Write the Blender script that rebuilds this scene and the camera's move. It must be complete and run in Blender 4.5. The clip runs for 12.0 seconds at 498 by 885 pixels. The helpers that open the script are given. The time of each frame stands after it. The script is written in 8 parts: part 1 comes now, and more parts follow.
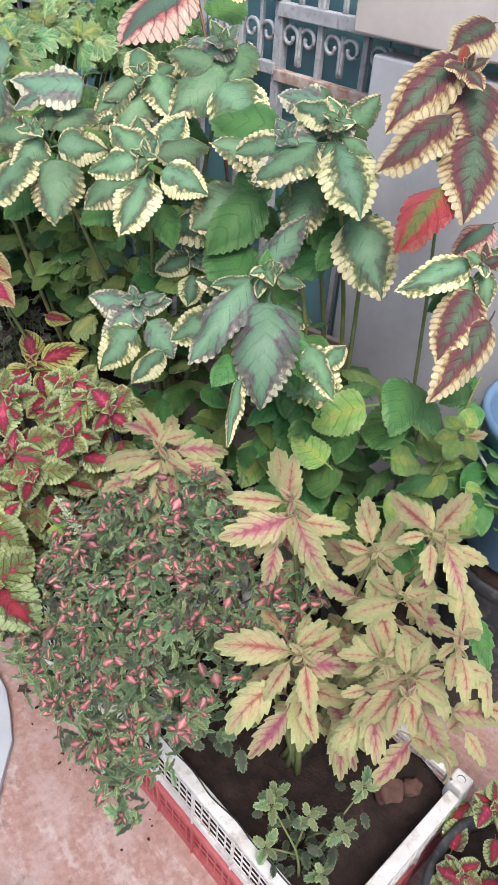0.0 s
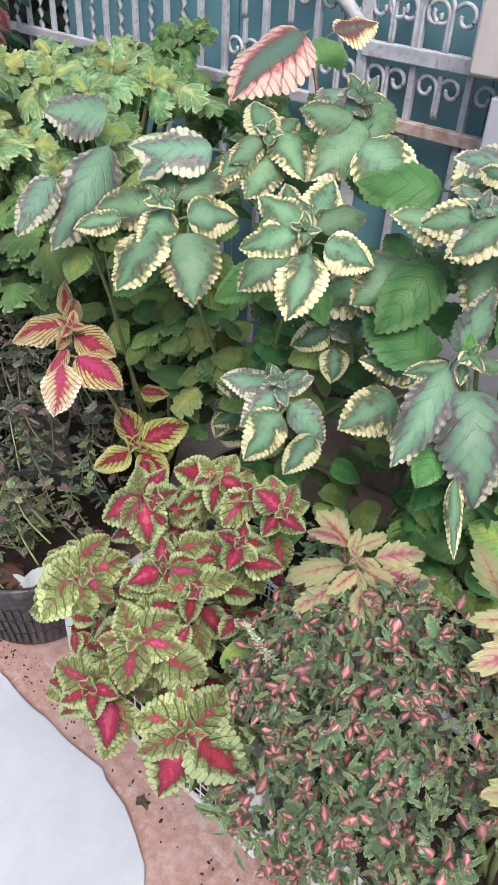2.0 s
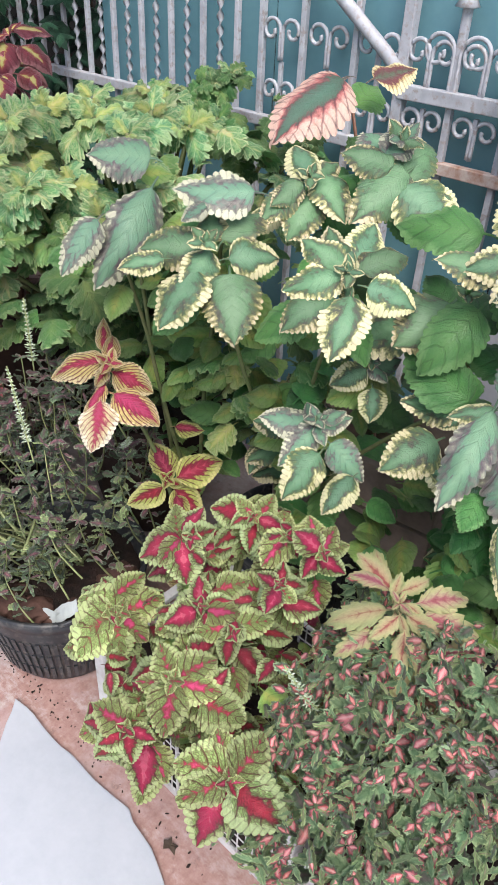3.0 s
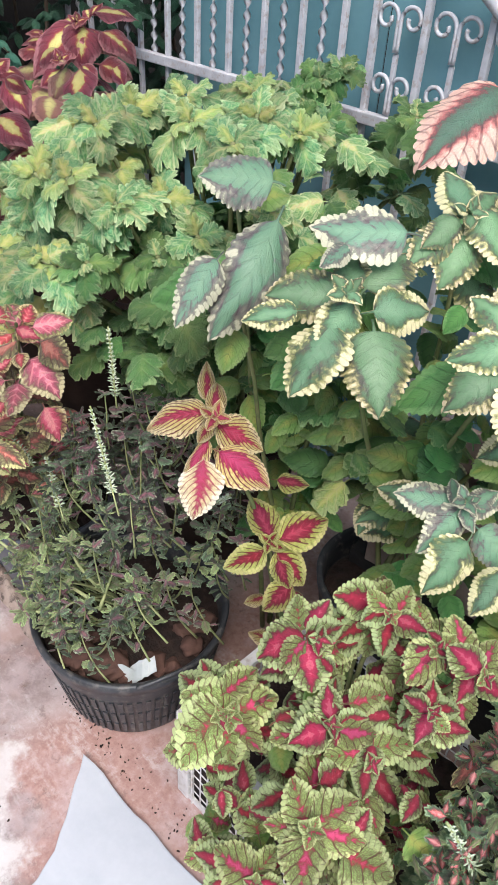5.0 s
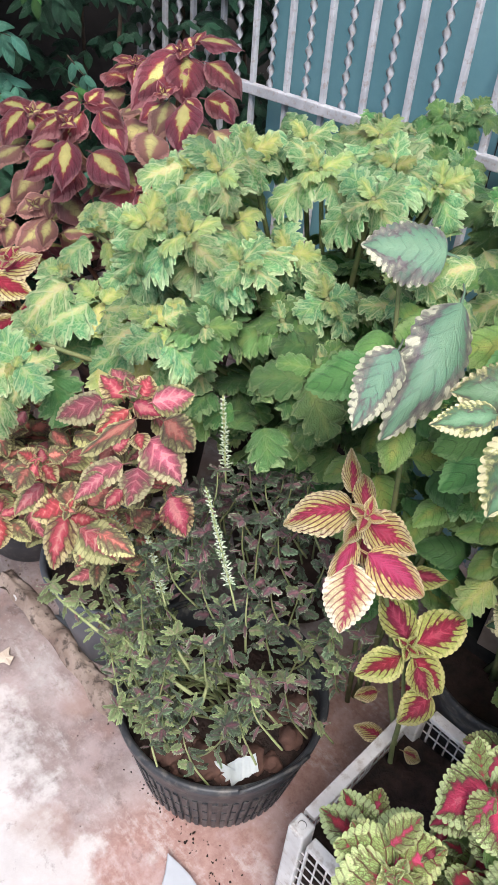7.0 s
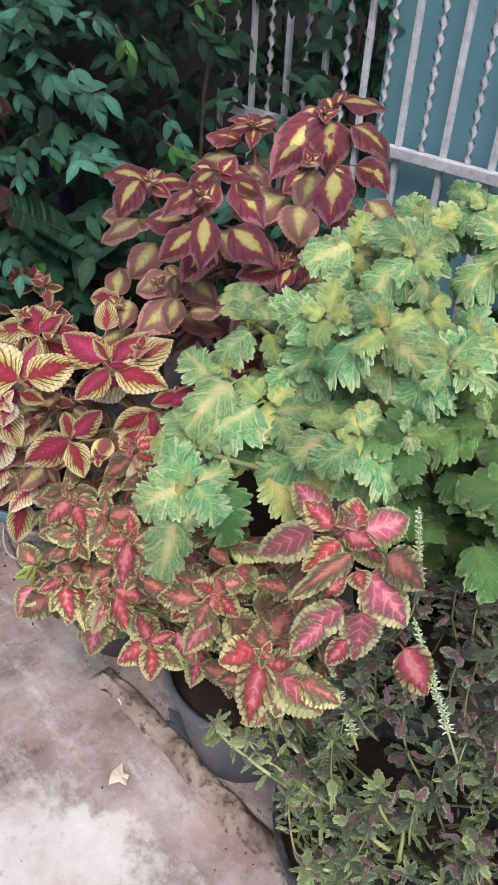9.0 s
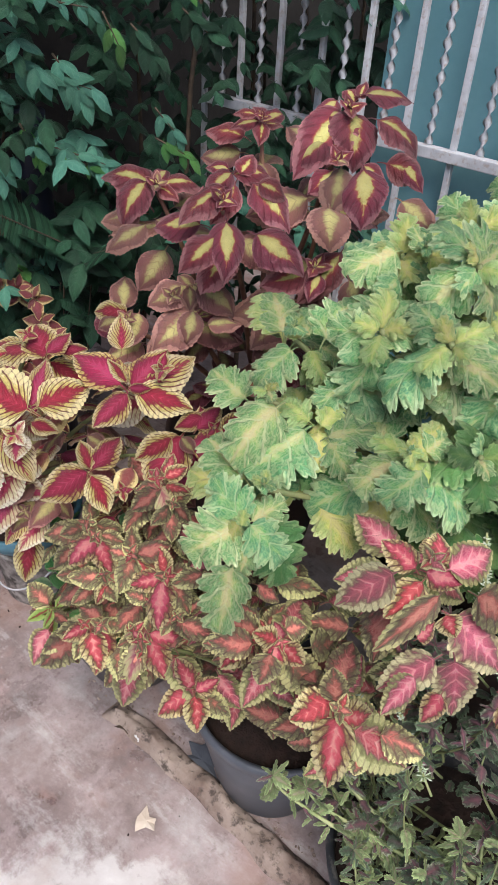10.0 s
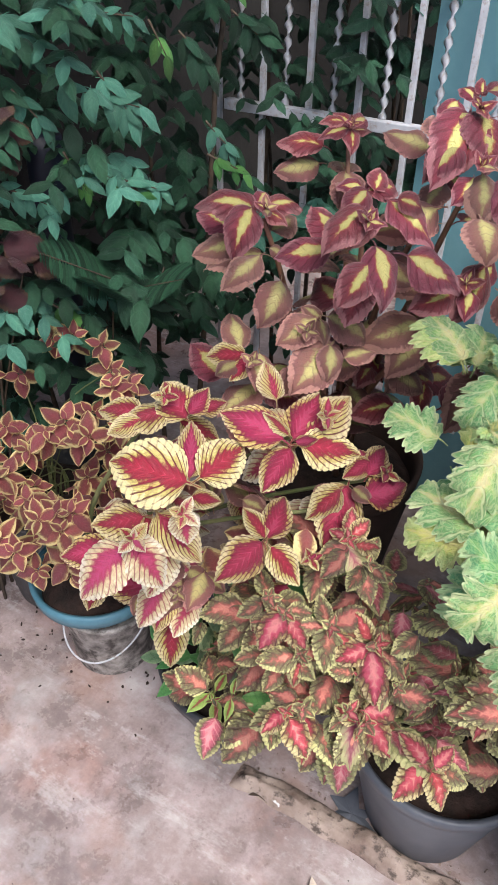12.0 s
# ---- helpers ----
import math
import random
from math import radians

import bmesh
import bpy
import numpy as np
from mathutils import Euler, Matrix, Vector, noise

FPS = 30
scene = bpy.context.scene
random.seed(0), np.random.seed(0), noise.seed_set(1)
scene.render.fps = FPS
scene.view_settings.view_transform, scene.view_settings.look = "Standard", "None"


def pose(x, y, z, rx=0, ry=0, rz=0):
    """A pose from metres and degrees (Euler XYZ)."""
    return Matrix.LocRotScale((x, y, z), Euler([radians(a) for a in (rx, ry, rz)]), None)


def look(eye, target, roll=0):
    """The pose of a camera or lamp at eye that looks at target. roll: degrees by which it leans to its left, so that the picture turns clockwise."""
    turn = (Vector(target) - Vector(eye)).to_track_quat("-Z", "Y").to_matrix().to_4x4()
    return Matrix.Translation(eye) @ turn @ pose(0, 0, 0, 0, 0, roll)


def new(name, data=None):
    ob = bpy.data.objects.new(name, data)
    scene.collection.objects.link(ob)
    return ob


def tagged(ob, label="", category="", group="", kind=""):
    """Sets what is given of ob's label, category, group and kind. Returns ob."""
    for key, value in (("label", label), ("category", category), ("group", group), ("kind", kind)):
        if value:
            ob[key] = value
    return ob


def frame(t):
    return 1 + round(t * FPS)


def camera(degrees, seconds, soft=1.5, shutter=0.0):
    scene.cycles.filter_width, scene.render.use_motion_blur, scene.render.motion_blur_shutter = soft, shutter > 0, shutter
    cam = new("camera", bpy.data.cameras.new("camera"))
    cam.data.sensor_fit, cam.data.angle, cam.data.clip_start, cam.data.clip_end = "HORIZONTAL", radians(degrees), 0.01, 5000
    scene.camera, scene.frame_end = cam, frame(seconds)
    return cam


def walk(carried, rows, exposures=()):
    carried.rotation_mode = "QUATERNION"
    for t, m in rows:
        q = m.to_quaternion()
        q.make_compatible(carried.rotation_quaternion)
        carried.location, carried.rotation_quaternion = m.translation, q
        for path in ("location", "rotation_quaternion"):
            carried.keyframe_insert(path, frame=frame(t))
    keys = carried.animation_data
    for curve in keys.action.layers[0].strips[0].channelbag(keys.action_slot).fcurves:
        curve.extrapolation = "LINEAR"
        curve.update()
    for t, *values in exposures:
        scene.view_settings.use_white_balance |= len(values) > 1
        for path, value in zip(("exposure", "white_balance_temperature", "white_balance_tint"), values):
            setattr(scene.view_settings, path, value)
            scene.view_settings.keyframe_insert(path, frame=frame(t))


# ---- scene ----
cam = camera(38.2, 12.0)
METRES, EYE, TILT, LEAN, TURN = 1.76, 1.272, 0.0, 0.0, 44.5
ROWS = [
    (0.0, 0.0, 0.0, 0.0, 2.66, -38.41, -3.36),
    (0.5, -0.0445, 0.03, -0.0064, 1.25, -41.88, -3.64),
    (1.0, -0.1072, 0.0621, -0.001, -0.65, -40.47, -3.34),
    (1.5, -0.1456, 0.0767, 0.0054, -2.27, -39.16, -3.89),
    (2.0, -0.1722, 0.0884, 0.0099, -2.88, -37.67, -2.69),
    (2.5, -0.1779, 0.0931, 0.0124, -4.04, -36.24, -2.32),
    (3.0, -0.19, 0.0951, 0.0154, -1.43, -35.47, -2.51),
    (3.5, -0.2078, 0.1067, 0.0161, 1.83, -35.38, -2.88),
    (5.5, -0.2935, 0.2411, 0.0275, 0.92, -38.49, -3.07),
    (6.0, -0.3221, 0.266, 0.0267, 1.82, -38.51, -3.71),
    (6.5, -0.3478, 0.2883, 0.0297, 0.95, -38.12, -3.84),
    (7.0, -0.378, 0.298, 0.0314, 1.91, -37.87, -4.07),
    (7.5, -0.4046, 0.3102, 0.0372, 1.42, -36.27, -2.88),
    (9.5, -0.5649, 0.4258, 0.0313, -0.55, -36.27, -3.05),
    (10.0, -0.5961, 0.4538, 0.0262, -4.17, -36.74, -3.08),
    (10.5, -0.6698, 0.4876, 0.0274, -7.23, -36.51, -1.75),
    (11.0, -0.7175, 0.4982, 0.0306, -11.91, -34.72, -0.53),
    (11.5, -0.7477, 0.5072, 0.0289, -10.65, -35.88, -2.43),
    (12.0, -0.7782, 0.5575, 0.0213, -14.46, -37.09, -0.97),
]
walk(cam, [(t, pose(0, 0, EYE, TILT, LEAN, TURN) @ pose(METRES * x, METRES * y, METRES * z, 90 + pitch, roll, yaw)) for t, x, y, z, yaw, pitch, roll in ROWS], exposures=[(0.0, 0.86), (3.0, 1.0), (6.5, 1.12), (7.5, 1.14), (9.5, 0.86), (10.5, 0.98), (11.5, 1.14), (12.0, 1.24)])

# ---- light ----
world = bpy.data.worlds.new("sky")
scene.world = world
world.use_nodes = True
wn = world.node_tree
wn.nodes.clear()
sky = wn.nodes.new("ShaderNodeTexSky")
sky.sky_type = "NISHITA"
sky.sun_disc = False
sky.sun_elevation, sky.sun_rotation = radians(63), radians(128)
sky.air_density, sky.dust_density, sky.ozone_density = 1.0, 3.5, 1.2
bg = wn.nodes.new("ShaderNodeBackground")
bg.inputs["Strength"].default_value = 0.14
wout = wn.nodes.new("ShaderNodeOutputWorld")
wn.links.new(sky.outputs[0], bg.inputs[0])
wn.links.new(bg.outputs[0], wout.inputs[0])
sun_data = bpy.data.lights.new("sun", "SUN")
sun_data.energy, sun_data.angle, sun_data.color = 1.5, radians(30), (1.0, 0.98, 0.95)
sun = new("sun", sun_data)
sun.matrix_world = look((1.6, -2.2, 5.6), (-1.2, 0.4, 0.4))


# ---- materials ----
def nodes_of(name):
    m = bpy.data.materials.new(name)
    m.use_nodes = True
    nt = m.node_tree
    nt.nodes.clear()
    return m, nt


def nd(nt, kind, **values):
    n = nt.nodes.new(kind)
    for k, v in values.items():
        if k == "op":
            n.operation = v
        else:
            n.inputs[k].default_value = v
    return n


def mth(nt, op, a, b=None, c=None, clamp=False):
    n = nt.nodes.new("ShaderNodeMath")
    n.operation, n.use_clamp = op, clamp
    for i, v in enumerate((a, b, c)):
        if v is None:
            continue
        if isinstance(v, (int, float)):
            n.inputs[i].default_value = v
        else:
            nt.links.new(v, n.inputs[i])
    return n.outputs[0]


def ramp(nt, fac, stops, mode="LINEAR"):
    n = nt.nodes.new("ShaderNodeValToRGB")
    n.color_ramp.interpolation = mode
    e = n.color_ramp.elements
    while len(e) < len(stops):
        e.new(0.5)
    for i, (p, c) in enumerate(stops):
        e[i].position, e[i].color = p, (*c, 1)
    nt.links.new(fac, n.inputs[0])
    return n.outputs[0]


def mixc(nt, fac, a, b, mode="MIX"):
    n = nt.nodes.new("ShaderNodeMix")
    n.data_type, n.blend_type = "RGBA", mode
    for sock, v in ((n.inputs[0], fac), (n.inputs[6], a), (n.inputs[7], b)):
        if isinstance(v, (int, float)):
            sock.default_value = v
        elif isinstance(v, tuple):
            sock.default_value = (*v, 1)
        else:
            nt.links.new(v, sock)
    return n.outputs[2]


def noise_of(nt, scale, detail=4, rough=0.55, vector=None, coords="Object"):
    n = nd(nt, "ShaderNodeTexNoise", Scale=scale, Detail=detail, Roughness=rough)
    if vector is None:
        vector = nt.nodes.new("ShaderNodeTexCoord").outputs[coords]
    nt.links.new(vector, n.inputs["Vector"])
    return n.outputs["Fac"]


def finish(nt, color, rough=0.5, height=None, bump=0.3, dist=0.002, metal=0.0, spec=0.5, thin=0.0, fuzz=0.0):
    p = nd(nt, "ShaderNodeBsdfPrincipled", Metallic=metal)
    p.inputs["Specular IOR Level"].default_value = spec
    p.inputs["Sheen Weight"].default_value = fuzz
    p.inputs["Sheen Roughness"].default_value = 0.45
    for sock, v in ((p.inputs["Base Color"], color), (p.inputs["Roughness"], rough)):
        if isinstance(v, (int, float)):
            sock.default_value = v
        elif isinstance(v, tuple):
            sock.default_value = (*v, 1)
        else:
            nt.links.new(v, sock)
    b = None
    if height is not None:
        b = nd(nt, "ShaderNodeBump", Strength=bump, Distance=dist)
        nt.links.new(height, b.inputs["Height"])
        nt.links.new(b.outputs[0], p.inputs["Normal"])
    o = nt.nodes.new("ShaderNodeOutputMaterial")
    if thin > 0:
        t = nt.nodes.new("ShaderNodeBsdfTranslucent")
        nt.links.new(color, t.inputs[0])
        m = nd(nt, "ShaderNodeMixShader", Fac=thin)
        nt.links.new(p.outputs[0], m.inputs[1])
        nt.links.new(t.outputs[0], m.inputs[2])
        nt.links.new(m.outputs[0], o.inputs[0])
    else:
        nt.links.new(p.outputs[0], o.inputs[0])


def leaf_material(name, stops, vein=(0.1, 0.02, 0.05), vein_strength=0.5, teeth=11, tooth=0.2, mottle=0.25, fine=0.12, vein_from=-1.0,
                  vein_to=0.8, thick=0.18, slant=1.0, shift=0.0, net=0.0, net_scale=3.6, rib=0.5, tip=0.35, along=0.0, heart=0.0, mains=None,
                  rough=0.40, thin=0.2, vary=0.25, gain=1.45, hue=0.018, shrink=1.0, fuzz=0.05, rim=None, rim_at=0.93, finger=0.0, blotch=None, beads=0.0, differ=0.24, puff=1.0):
    """Leaf colour runs from the midrib (0) to the margin (1); main veins climb from the midrib, with a fine net between them."""
    m, nt = nodes_of(name)
    uv = nt.nodes.new("ShaderNodeUVMap")
    sep = nt.nodes.new("ShaderNodeSeparateXYZ")
    nt.links.new(uv.outputs[0], sep.inputs[0])
    u, v = sep.outputs[0], sep.outputs[1]
    s = mth(nt, "ABSOLUTE", mth(nt, "MULTIPLY_ADD", u, 2.0, -1.0))
    info = nt.nodes.new("ShaderNodeObjectInfo")
    geo = nt.nodes.new("ShaderNodeNewGeometry")
    rnd = mth(nt, "FRACT", mth(nt, "ADD", info.outputs["Random"], geo.outputs["Random Per Island"]))
    rnd2 = mth(nt, "FRACT", mth(nt, "MULTIPLY", rnd, 7.31))
    comb = nt.nodes.new("ShaderNodeCombineXYZ")
    nt.links.new(u, comb.inputs[0])
    nt.links.new(mth(nt, "MULTIPLY", v, 1.5), comb.inputs[1])
    nt.links.new(mth(nt, "MULTIPLY", rnd, 37.0), comb.inputs[2])
    n1 = noise_of(nt, 2.6, 2, 0.5, comb.outputs[0])
    n2 = noise_of(nt, 9.0, 4, 0.65, comb.outputs[0])
    n4 = noise_of(nt, 26.0, 3, 0.7, comb.outputs[0])
    # teeth of the edge
    notch = mth(nt, "ABSOLUTE", mth(nt, "MULTIPLY_ADD", mth(nt, "FRACT", mth(nt, "MULTIPLY_ADD", v, float(teeth), shift)), 2.0, -1.0))
    # main veins, steepening towards the margin
    mains = mains or max(3.0, round(teeth * 0.5))
    inner = mth(nt, "POWER", mth(nt, "SUBTRACT", 1.0, s, clamp=True), 0.8)
    phase = mth(nt, "ADD", mth(nt, "MULTIPLY_ADD", v, float(mains), shift), mth(nt, "MULTIPLY", inner, 0.24 * mains * slant))
    phase = mth(nt, "ADD", phase, mth(nt, "ADD", mth(nt, "MULTIPLY", mth(nt, "SUBTRACT", n2, 0.5), 0.28), mth(nt, "MULTIPLY", mth(nt, "SUBTRACT", n1, 0.5), 0.7)))
    near = mth(nt, "ABSOLUTE", mth(nt, "MULTIPLY_ADD", mth(nt, "FRACT", phase), 2.0, -1.0))
    side = mth(nt, "MULTIPLY", mth(nt, "SUBTRACT", near, 1.0 - thick), 2.2 / thick, clamp=True)
    mid = mth(nt, "MULTIPLY", mth(nt, "SUBTRACT", 1.0, mth(nt, "MULTIPLY", s, 16.0), clamp=True), rib)
    mask = mth(nt, "MAXIMUM", side, mid)
    # the net between the main veins
    lattice = nt.nodes.new("ShaderNodeCombineXYZ")
    nt.links.new(mth(nt, "MULTIPLY_ADD", n4, 0.25, phase), lattice.inputs[0])
    nt.links.new(mth(nt, "MULTIPLY_ADD", n2, 0.8, mth(nt, "MULTIPLY", s, 3.0)), lattice.inputs[1])
    nt.links.new(mth(nt, "MULTIPLY", rnd, 37.0), lattice.inputs[2])
    cells = nd(nt, "ShaderNodeTexVoronoi", Scale=net_scale)
    cells.feature = "DISTANCE_TO_EDGE"
    nt.links.new(lattice.outputs[0], cells.inputs["Vector"])
    mesh = mth(nt, "SUBTRACT", 1.15, mth(nt, "MULTIPLY", cells.outputs["Distance"], 6.0), clamp=True)
    if net:
        mask = mth(nt, "MAXIMUM", mask, mth(nt, "MULTIPLY", mesh, net))
    e = mth(nt, "ADD", mth(nt, "MULTIPLY", s, shrink), mth(nt, "MULTIPLY", mth(nt, "POWER", v, 3.5), tip))
    e = mth(nt, "ADD", e, mth(nt, "MULTIPLY", mth(nt, "MULTIPLY", mth(nt, "SUBTRACT", 0.40, notch), mth(nt, "POWER", s, 2.0)), tooth))
    e = mth(nt, "ADD", e, mth(nt, "MULTIPLY", mth(nt, "SUBTRACT", n1, 0.5), mottle * 2.2))
    e = mth(nt, "ADD", e, mth(nt, "MULTIPLY", mth(nt, "SUBTRACT", n2, 0.5), fine * 3.4))
    e = mth(nt, "ADD", e, mth(nt, "MULTIPLY", mth(nt, "SUBTRACT", n4, 0.5), 0.22))
    e = mth(nt, "ADD", e, mth(nt, "MULTIPLY", mth(nt, "SUBTRACT", rnd, 0.5), differ))
    if heart:
        e = mth(nt, "ADD", e, mth(nt, "MULTIPLY", mth(nt, "MAXIMUM", mth(nt, "SUBTRACT", mth(nt, "ABSOLUTE", mth(nt, "SUBTRACT", v, 0.40)), 0.12), 0.0), heart))
    if along:
        e = mth(nt, "ADD", e, mth(nt, "MULTIPLY", v, along))
    if finger:
        reach = mth(nt, "MULTIPLY", mth(nt, "POWER", near, 3.0), mth(nt, "MULTIPLY_ADD", s, -0.7, 1.0))
        e = mth(nt, "SUBTRACT", e, mth(nt, "MULTIPLY", mth(nt, "SUBTRACT", reach, 0.25), finger))
    col = ramp(nt, e, stops)
    if blotch:
        # dark stains run in along the veins just inside the margin
        zone = mth(nt, "SUBTRACT", 1.0, mth(nt, "MULTIPLY", mth(nt, "ABSOLUTE", mth(nt, "SUBTRACT", e, 0.68)), 4.5), clamp=True)
        stain = mth(nt, "MULTIPLY_ADD", mth(nt, "ADD", mth(nt, "MULTIPLY", near, 0.35), mth(nt, "MULTIPLY", n1, 1.6)), 2.4, -1.9, clamp=True)
        col = mixc(nt, mth(nt, "MULTIPLY", mth(nt, "MULTIPLY", zone, stain), 0.9), col, blotch)
    keep = mth(nt, "SUBTRACT", 1.0, mth(nt, "MULTIPLY", mth(nt, "SUBTRACT", e, vein_to), 5.0, clamp=True))
    keep = mth(nt, "MULTIPLY", keep, mth(nt, "MULTIPLY_ADD", mth(nt, "SUBTRACT", e, vein_from), 5.0, 0.0, clamp=True))
    col = mixc(nt, mth(nt, "MULTIPLY", mth(nt, "MULTIPLY", mask, keep), vein_strength), col, vein)
    col = mixc(nt, mth(nt, "MULTIPLY", mth(nt, "SUBTRACT", 0.58, n2, clamp=True), 0.7), col, (0.02, 0.03, 0.02))
    if rim:
        edge = mth(nt, "MULTIPLY", mth(nt, "SUBTRACT", mth(nt, "ADD", s, mth(nt, "MULTIPLY", mth(nt, "SUBTRACT", n2, 0.5), 0.12)), rim_at), 11.0, clamp=True)
        col = mixc(nt, mth(nt, "MULTIPLY", edge, 0.85), col, rim)
    if beads:
        # dark seams run in from the notches, so that each tooth stands apart
        seam = mth(nt, "MULTIPLY", mth(nt, "SUBTRACT", mth(nt, "ADD", notch, mth(nt, "MULTIPLY", n4, 0.3)), 0.84), 5.0, clamp=True)
        seam = mth(nt, "MULTIPLY", seam, mth(nt, "MULTIPLY", mth(nt, "SUBTRACT", s, 0.62), 5.0, clamp=True))
        col = mixc(nt, mth(nt, "MULTIPLY", seam, beads), col, tuple(0.8 * c for c in (blotch or vein)) if max(vein) < 0.2 else (0.07, 0.025, 0.03))
    hsv = nt.nodes.new("ShaderNodeHueSaturation")
    nt.links.new(col, hsv.inputs["Color"])
    nt.links.new(mth(nt, "MULTIPLY_ADD", rnd, hue, 0.5 - 0.5 * hue), hsv.inputs["Hue"])
    nt.links.new(mth(nt, "MULTIPLY_ADD", rnd2, 2 * vary * gain, (1 - vary) * gain), hsv.inputs["Value"])
    # quilted blade: swollen between the sunken veins
    height = mth(nt, "SUBTRACT", mth(nt, "MULTIPLY", n2, 0.5), mth(nt, "MULTIPLY", side, 0.45))
    height = mth(nt, "SUBTRACT", height, mth(nt, "MULTIPLY", mesh, 0.22))
    finish(nt, hsv.outputs[0], rough, height, 0.7, 0.010 * puff, spec=0.5, thin=thin, fuzz=fuzz)
    return m


def rough_material(name, a, b, scale=8.0, rough=0.8, bump=0.4, dist=0.004, c=None, metal=0.0, spec=0.4, fine=60.0):
    m, nt = nodes_of(name)
    n1 = noise_of(nt, scale, 6, 0.6)
    n2 = noise_of(nt, fine, 4, 0.6)
    col = ramp(nt, n1, [(0.35, a), (0.65, b)])
    if c:
        col = mixc(nt, ramp(nt, n2, [(0.52, (0, 0, 0)), (0.66, (1, 1, 1))]), col, c)
    else:
        col = mixc(nt, 0.25, col, ramp(nt, n2, [(0.3, a), (0.7, b)]))
    h = mth(nt, "ADD", mth(nt, "MULTIPLY", n1, 0.6), mth(nt, "MULTIPLY", n2, 0.4))
    finish(nt, col, rough, h, bump, dist, metal, spec)
    return m


def floor_material():
    """Worn cement floor: grey, rubbed red oxide and paler patches towards the front."""
    m, nt = nodes_of("worn_cement")
    tc = nt.nodes.new("ShaderNodeTexCoord").outputs["Object"]
    big = noise_of(nt, 2.7, 10, 0.64, tc)
    mid = noise_of(nt, 6.0, 12, 0.72, tc)
    fine = noise_of(nt, 70.0, 5, 0.7, tc)
    base = ramp(nt, mid, [(0.34, (0.15, 0.115, 0.112)), (0.52, (0.28, 0.222, 0.215)), (0.68, (0.42, 0.385, 0.385))])
    red = ramp(nt, fine, [(0.3, (0.27, 0.148, 0.128)), (0.7, (0.41, 0.268, 0.238))])
    sep = nt.nodes.new("ShaderNodeSeparateXYZ")
    nt.links.new(tc, sep.inputs[0])
    # red oxide paint survives in a strip beside the pots
    band = mth(nt, "ADD", mth(nt, "MULTIPLY", sep.outputs[1], 6.0), mth(nt, "MULTIPLY", mth(nt, "SUBTRACT", big, 0.5), 5.0))
    sidex = mth(nt, "MULTIPLY", mth(nt, "ADD", sep.outputs[0], 1.45), 5.0)
    mask = ramp(nt, mth(nt, "MINIMUM", band, sidex), [(0.15, (0, 0, 0)), (0.6, (1, 1, 1))])
    patch = ramp(nt, big, [(0.56, (0, 0, 0)), (0.66, (1, 1, 1))])
    away = mth(nt, "MAXIMUM", mth(nt, "SUBTRACT", sep.outputs[1], 0.9), mth(nt, "SUBTRACT", sep.outputs[0], 0.5))
    inside = mth(nt, "SUBTRACT", 1.0, mth(nt, "ADD", mth(nt, "MULTIPLY", away, 2.5), mth(nt, "SUBTRACT", big, 0.5)), clamp=True)
    inside = mth(nt, "MINIMUM", inside, 1.0)
    col = mixc(nt, mth(nt, "MAXIMUM", mth(nt, "MULTIPLY", mask, inside), mth(nt, "MULTIPLY", patch, 0.7)), base, red)
    worn = ramp(nt, noise_of(nt, 8.5, 9, 0.72, tc), [(0.48, (0, 0, 0)), (0.60, (1, 1, 1))])
    col = mixc(nt, mth(nt, "MULTIPLY", worn, 0.45), col, (0.47, 0.38, 0.385))
    pale = mth(nt, "ADD", mth(nt, "MULTIPLY", mth(nt, "SUBTRACT", 0.24, sep.outputs[1]), 5.0), mth(nt, "MULTIPLY", mth(nt, "SUBTRACT", big, 0.5), 4.0))
    stretch = mth(nt, "ADD", mth(nt, "MULTIPLY", mth(nt, "ADD", sep.outputs[0], 2.05), 3.0), mth(nt, "MULTIPLY", mth(nt, "SUBTRACT", mid, 0.5), 2.5), clamp=True)
    south = mth(nt, "ADD", mth(nt, "MULTIPLY", mth(nt, "ADD", sep.outputs[1], 0.45), 2.5), mth(nt, "MULTIPLY", mth(nt, "SUBTRACT", big, 0.5), 4.0), clamp=True)
    east = mth(nt, "ADD", mth(nt, "MULTIPLY", mth(nt, "SUBTRACT", -1.15, sep.outputs[0]), 6.0), mth(nt, "MULTIPLY", mth(nt, "SUBTRACT", mid, 0.5), 2.5), clamp=True)
    pale = ramp(nt, mth(nt, "MULTIPLY", pale, mth(nt, "MULTIPLY", mth(nt, "MULTIPLY", mth(nt, "MULTIPLY_ADD", stretch, 0.7, 0.3), mth(nt, "MULTIPLY_ADD", east, 0.65, 0.35)), south)), [(0.35, (0, 0, 0)), (0.55, (1, 1, 1))])
    ends = mth(nt, "MULTIPLY", mth(nt, "MULTIPLY", mth(nt, "SUBTRACT", 0.3, sep.outputs[0]), 2.0, clamp=True), mth(nt, "MULTIPLY", mth(nt, "ADD", sep.outputs[0], 3.3), 2.0, clamp=True))
    col = mixc(nt, mth(nt, "MULTIPLY", mth(nt, "MULTIPLY", pale, ends), 0.8), col, ramp(nt, mid, [(0.3, (0.46, 0.435, 0.43)), (0.7, (0.62, 0.605, 0.60))]))
    # pale scuffs along the way people walk
    scm = nt.nodes.new("ShaderNodeMapping")
    scm.inputs["Rotation"].default_value = (0, 0, 0.5)
    scm.inputs["Scale"].default_value = (5.0, 22.0, 1.0)
    nt.links.new(tc, scm.inputs["Vector"])
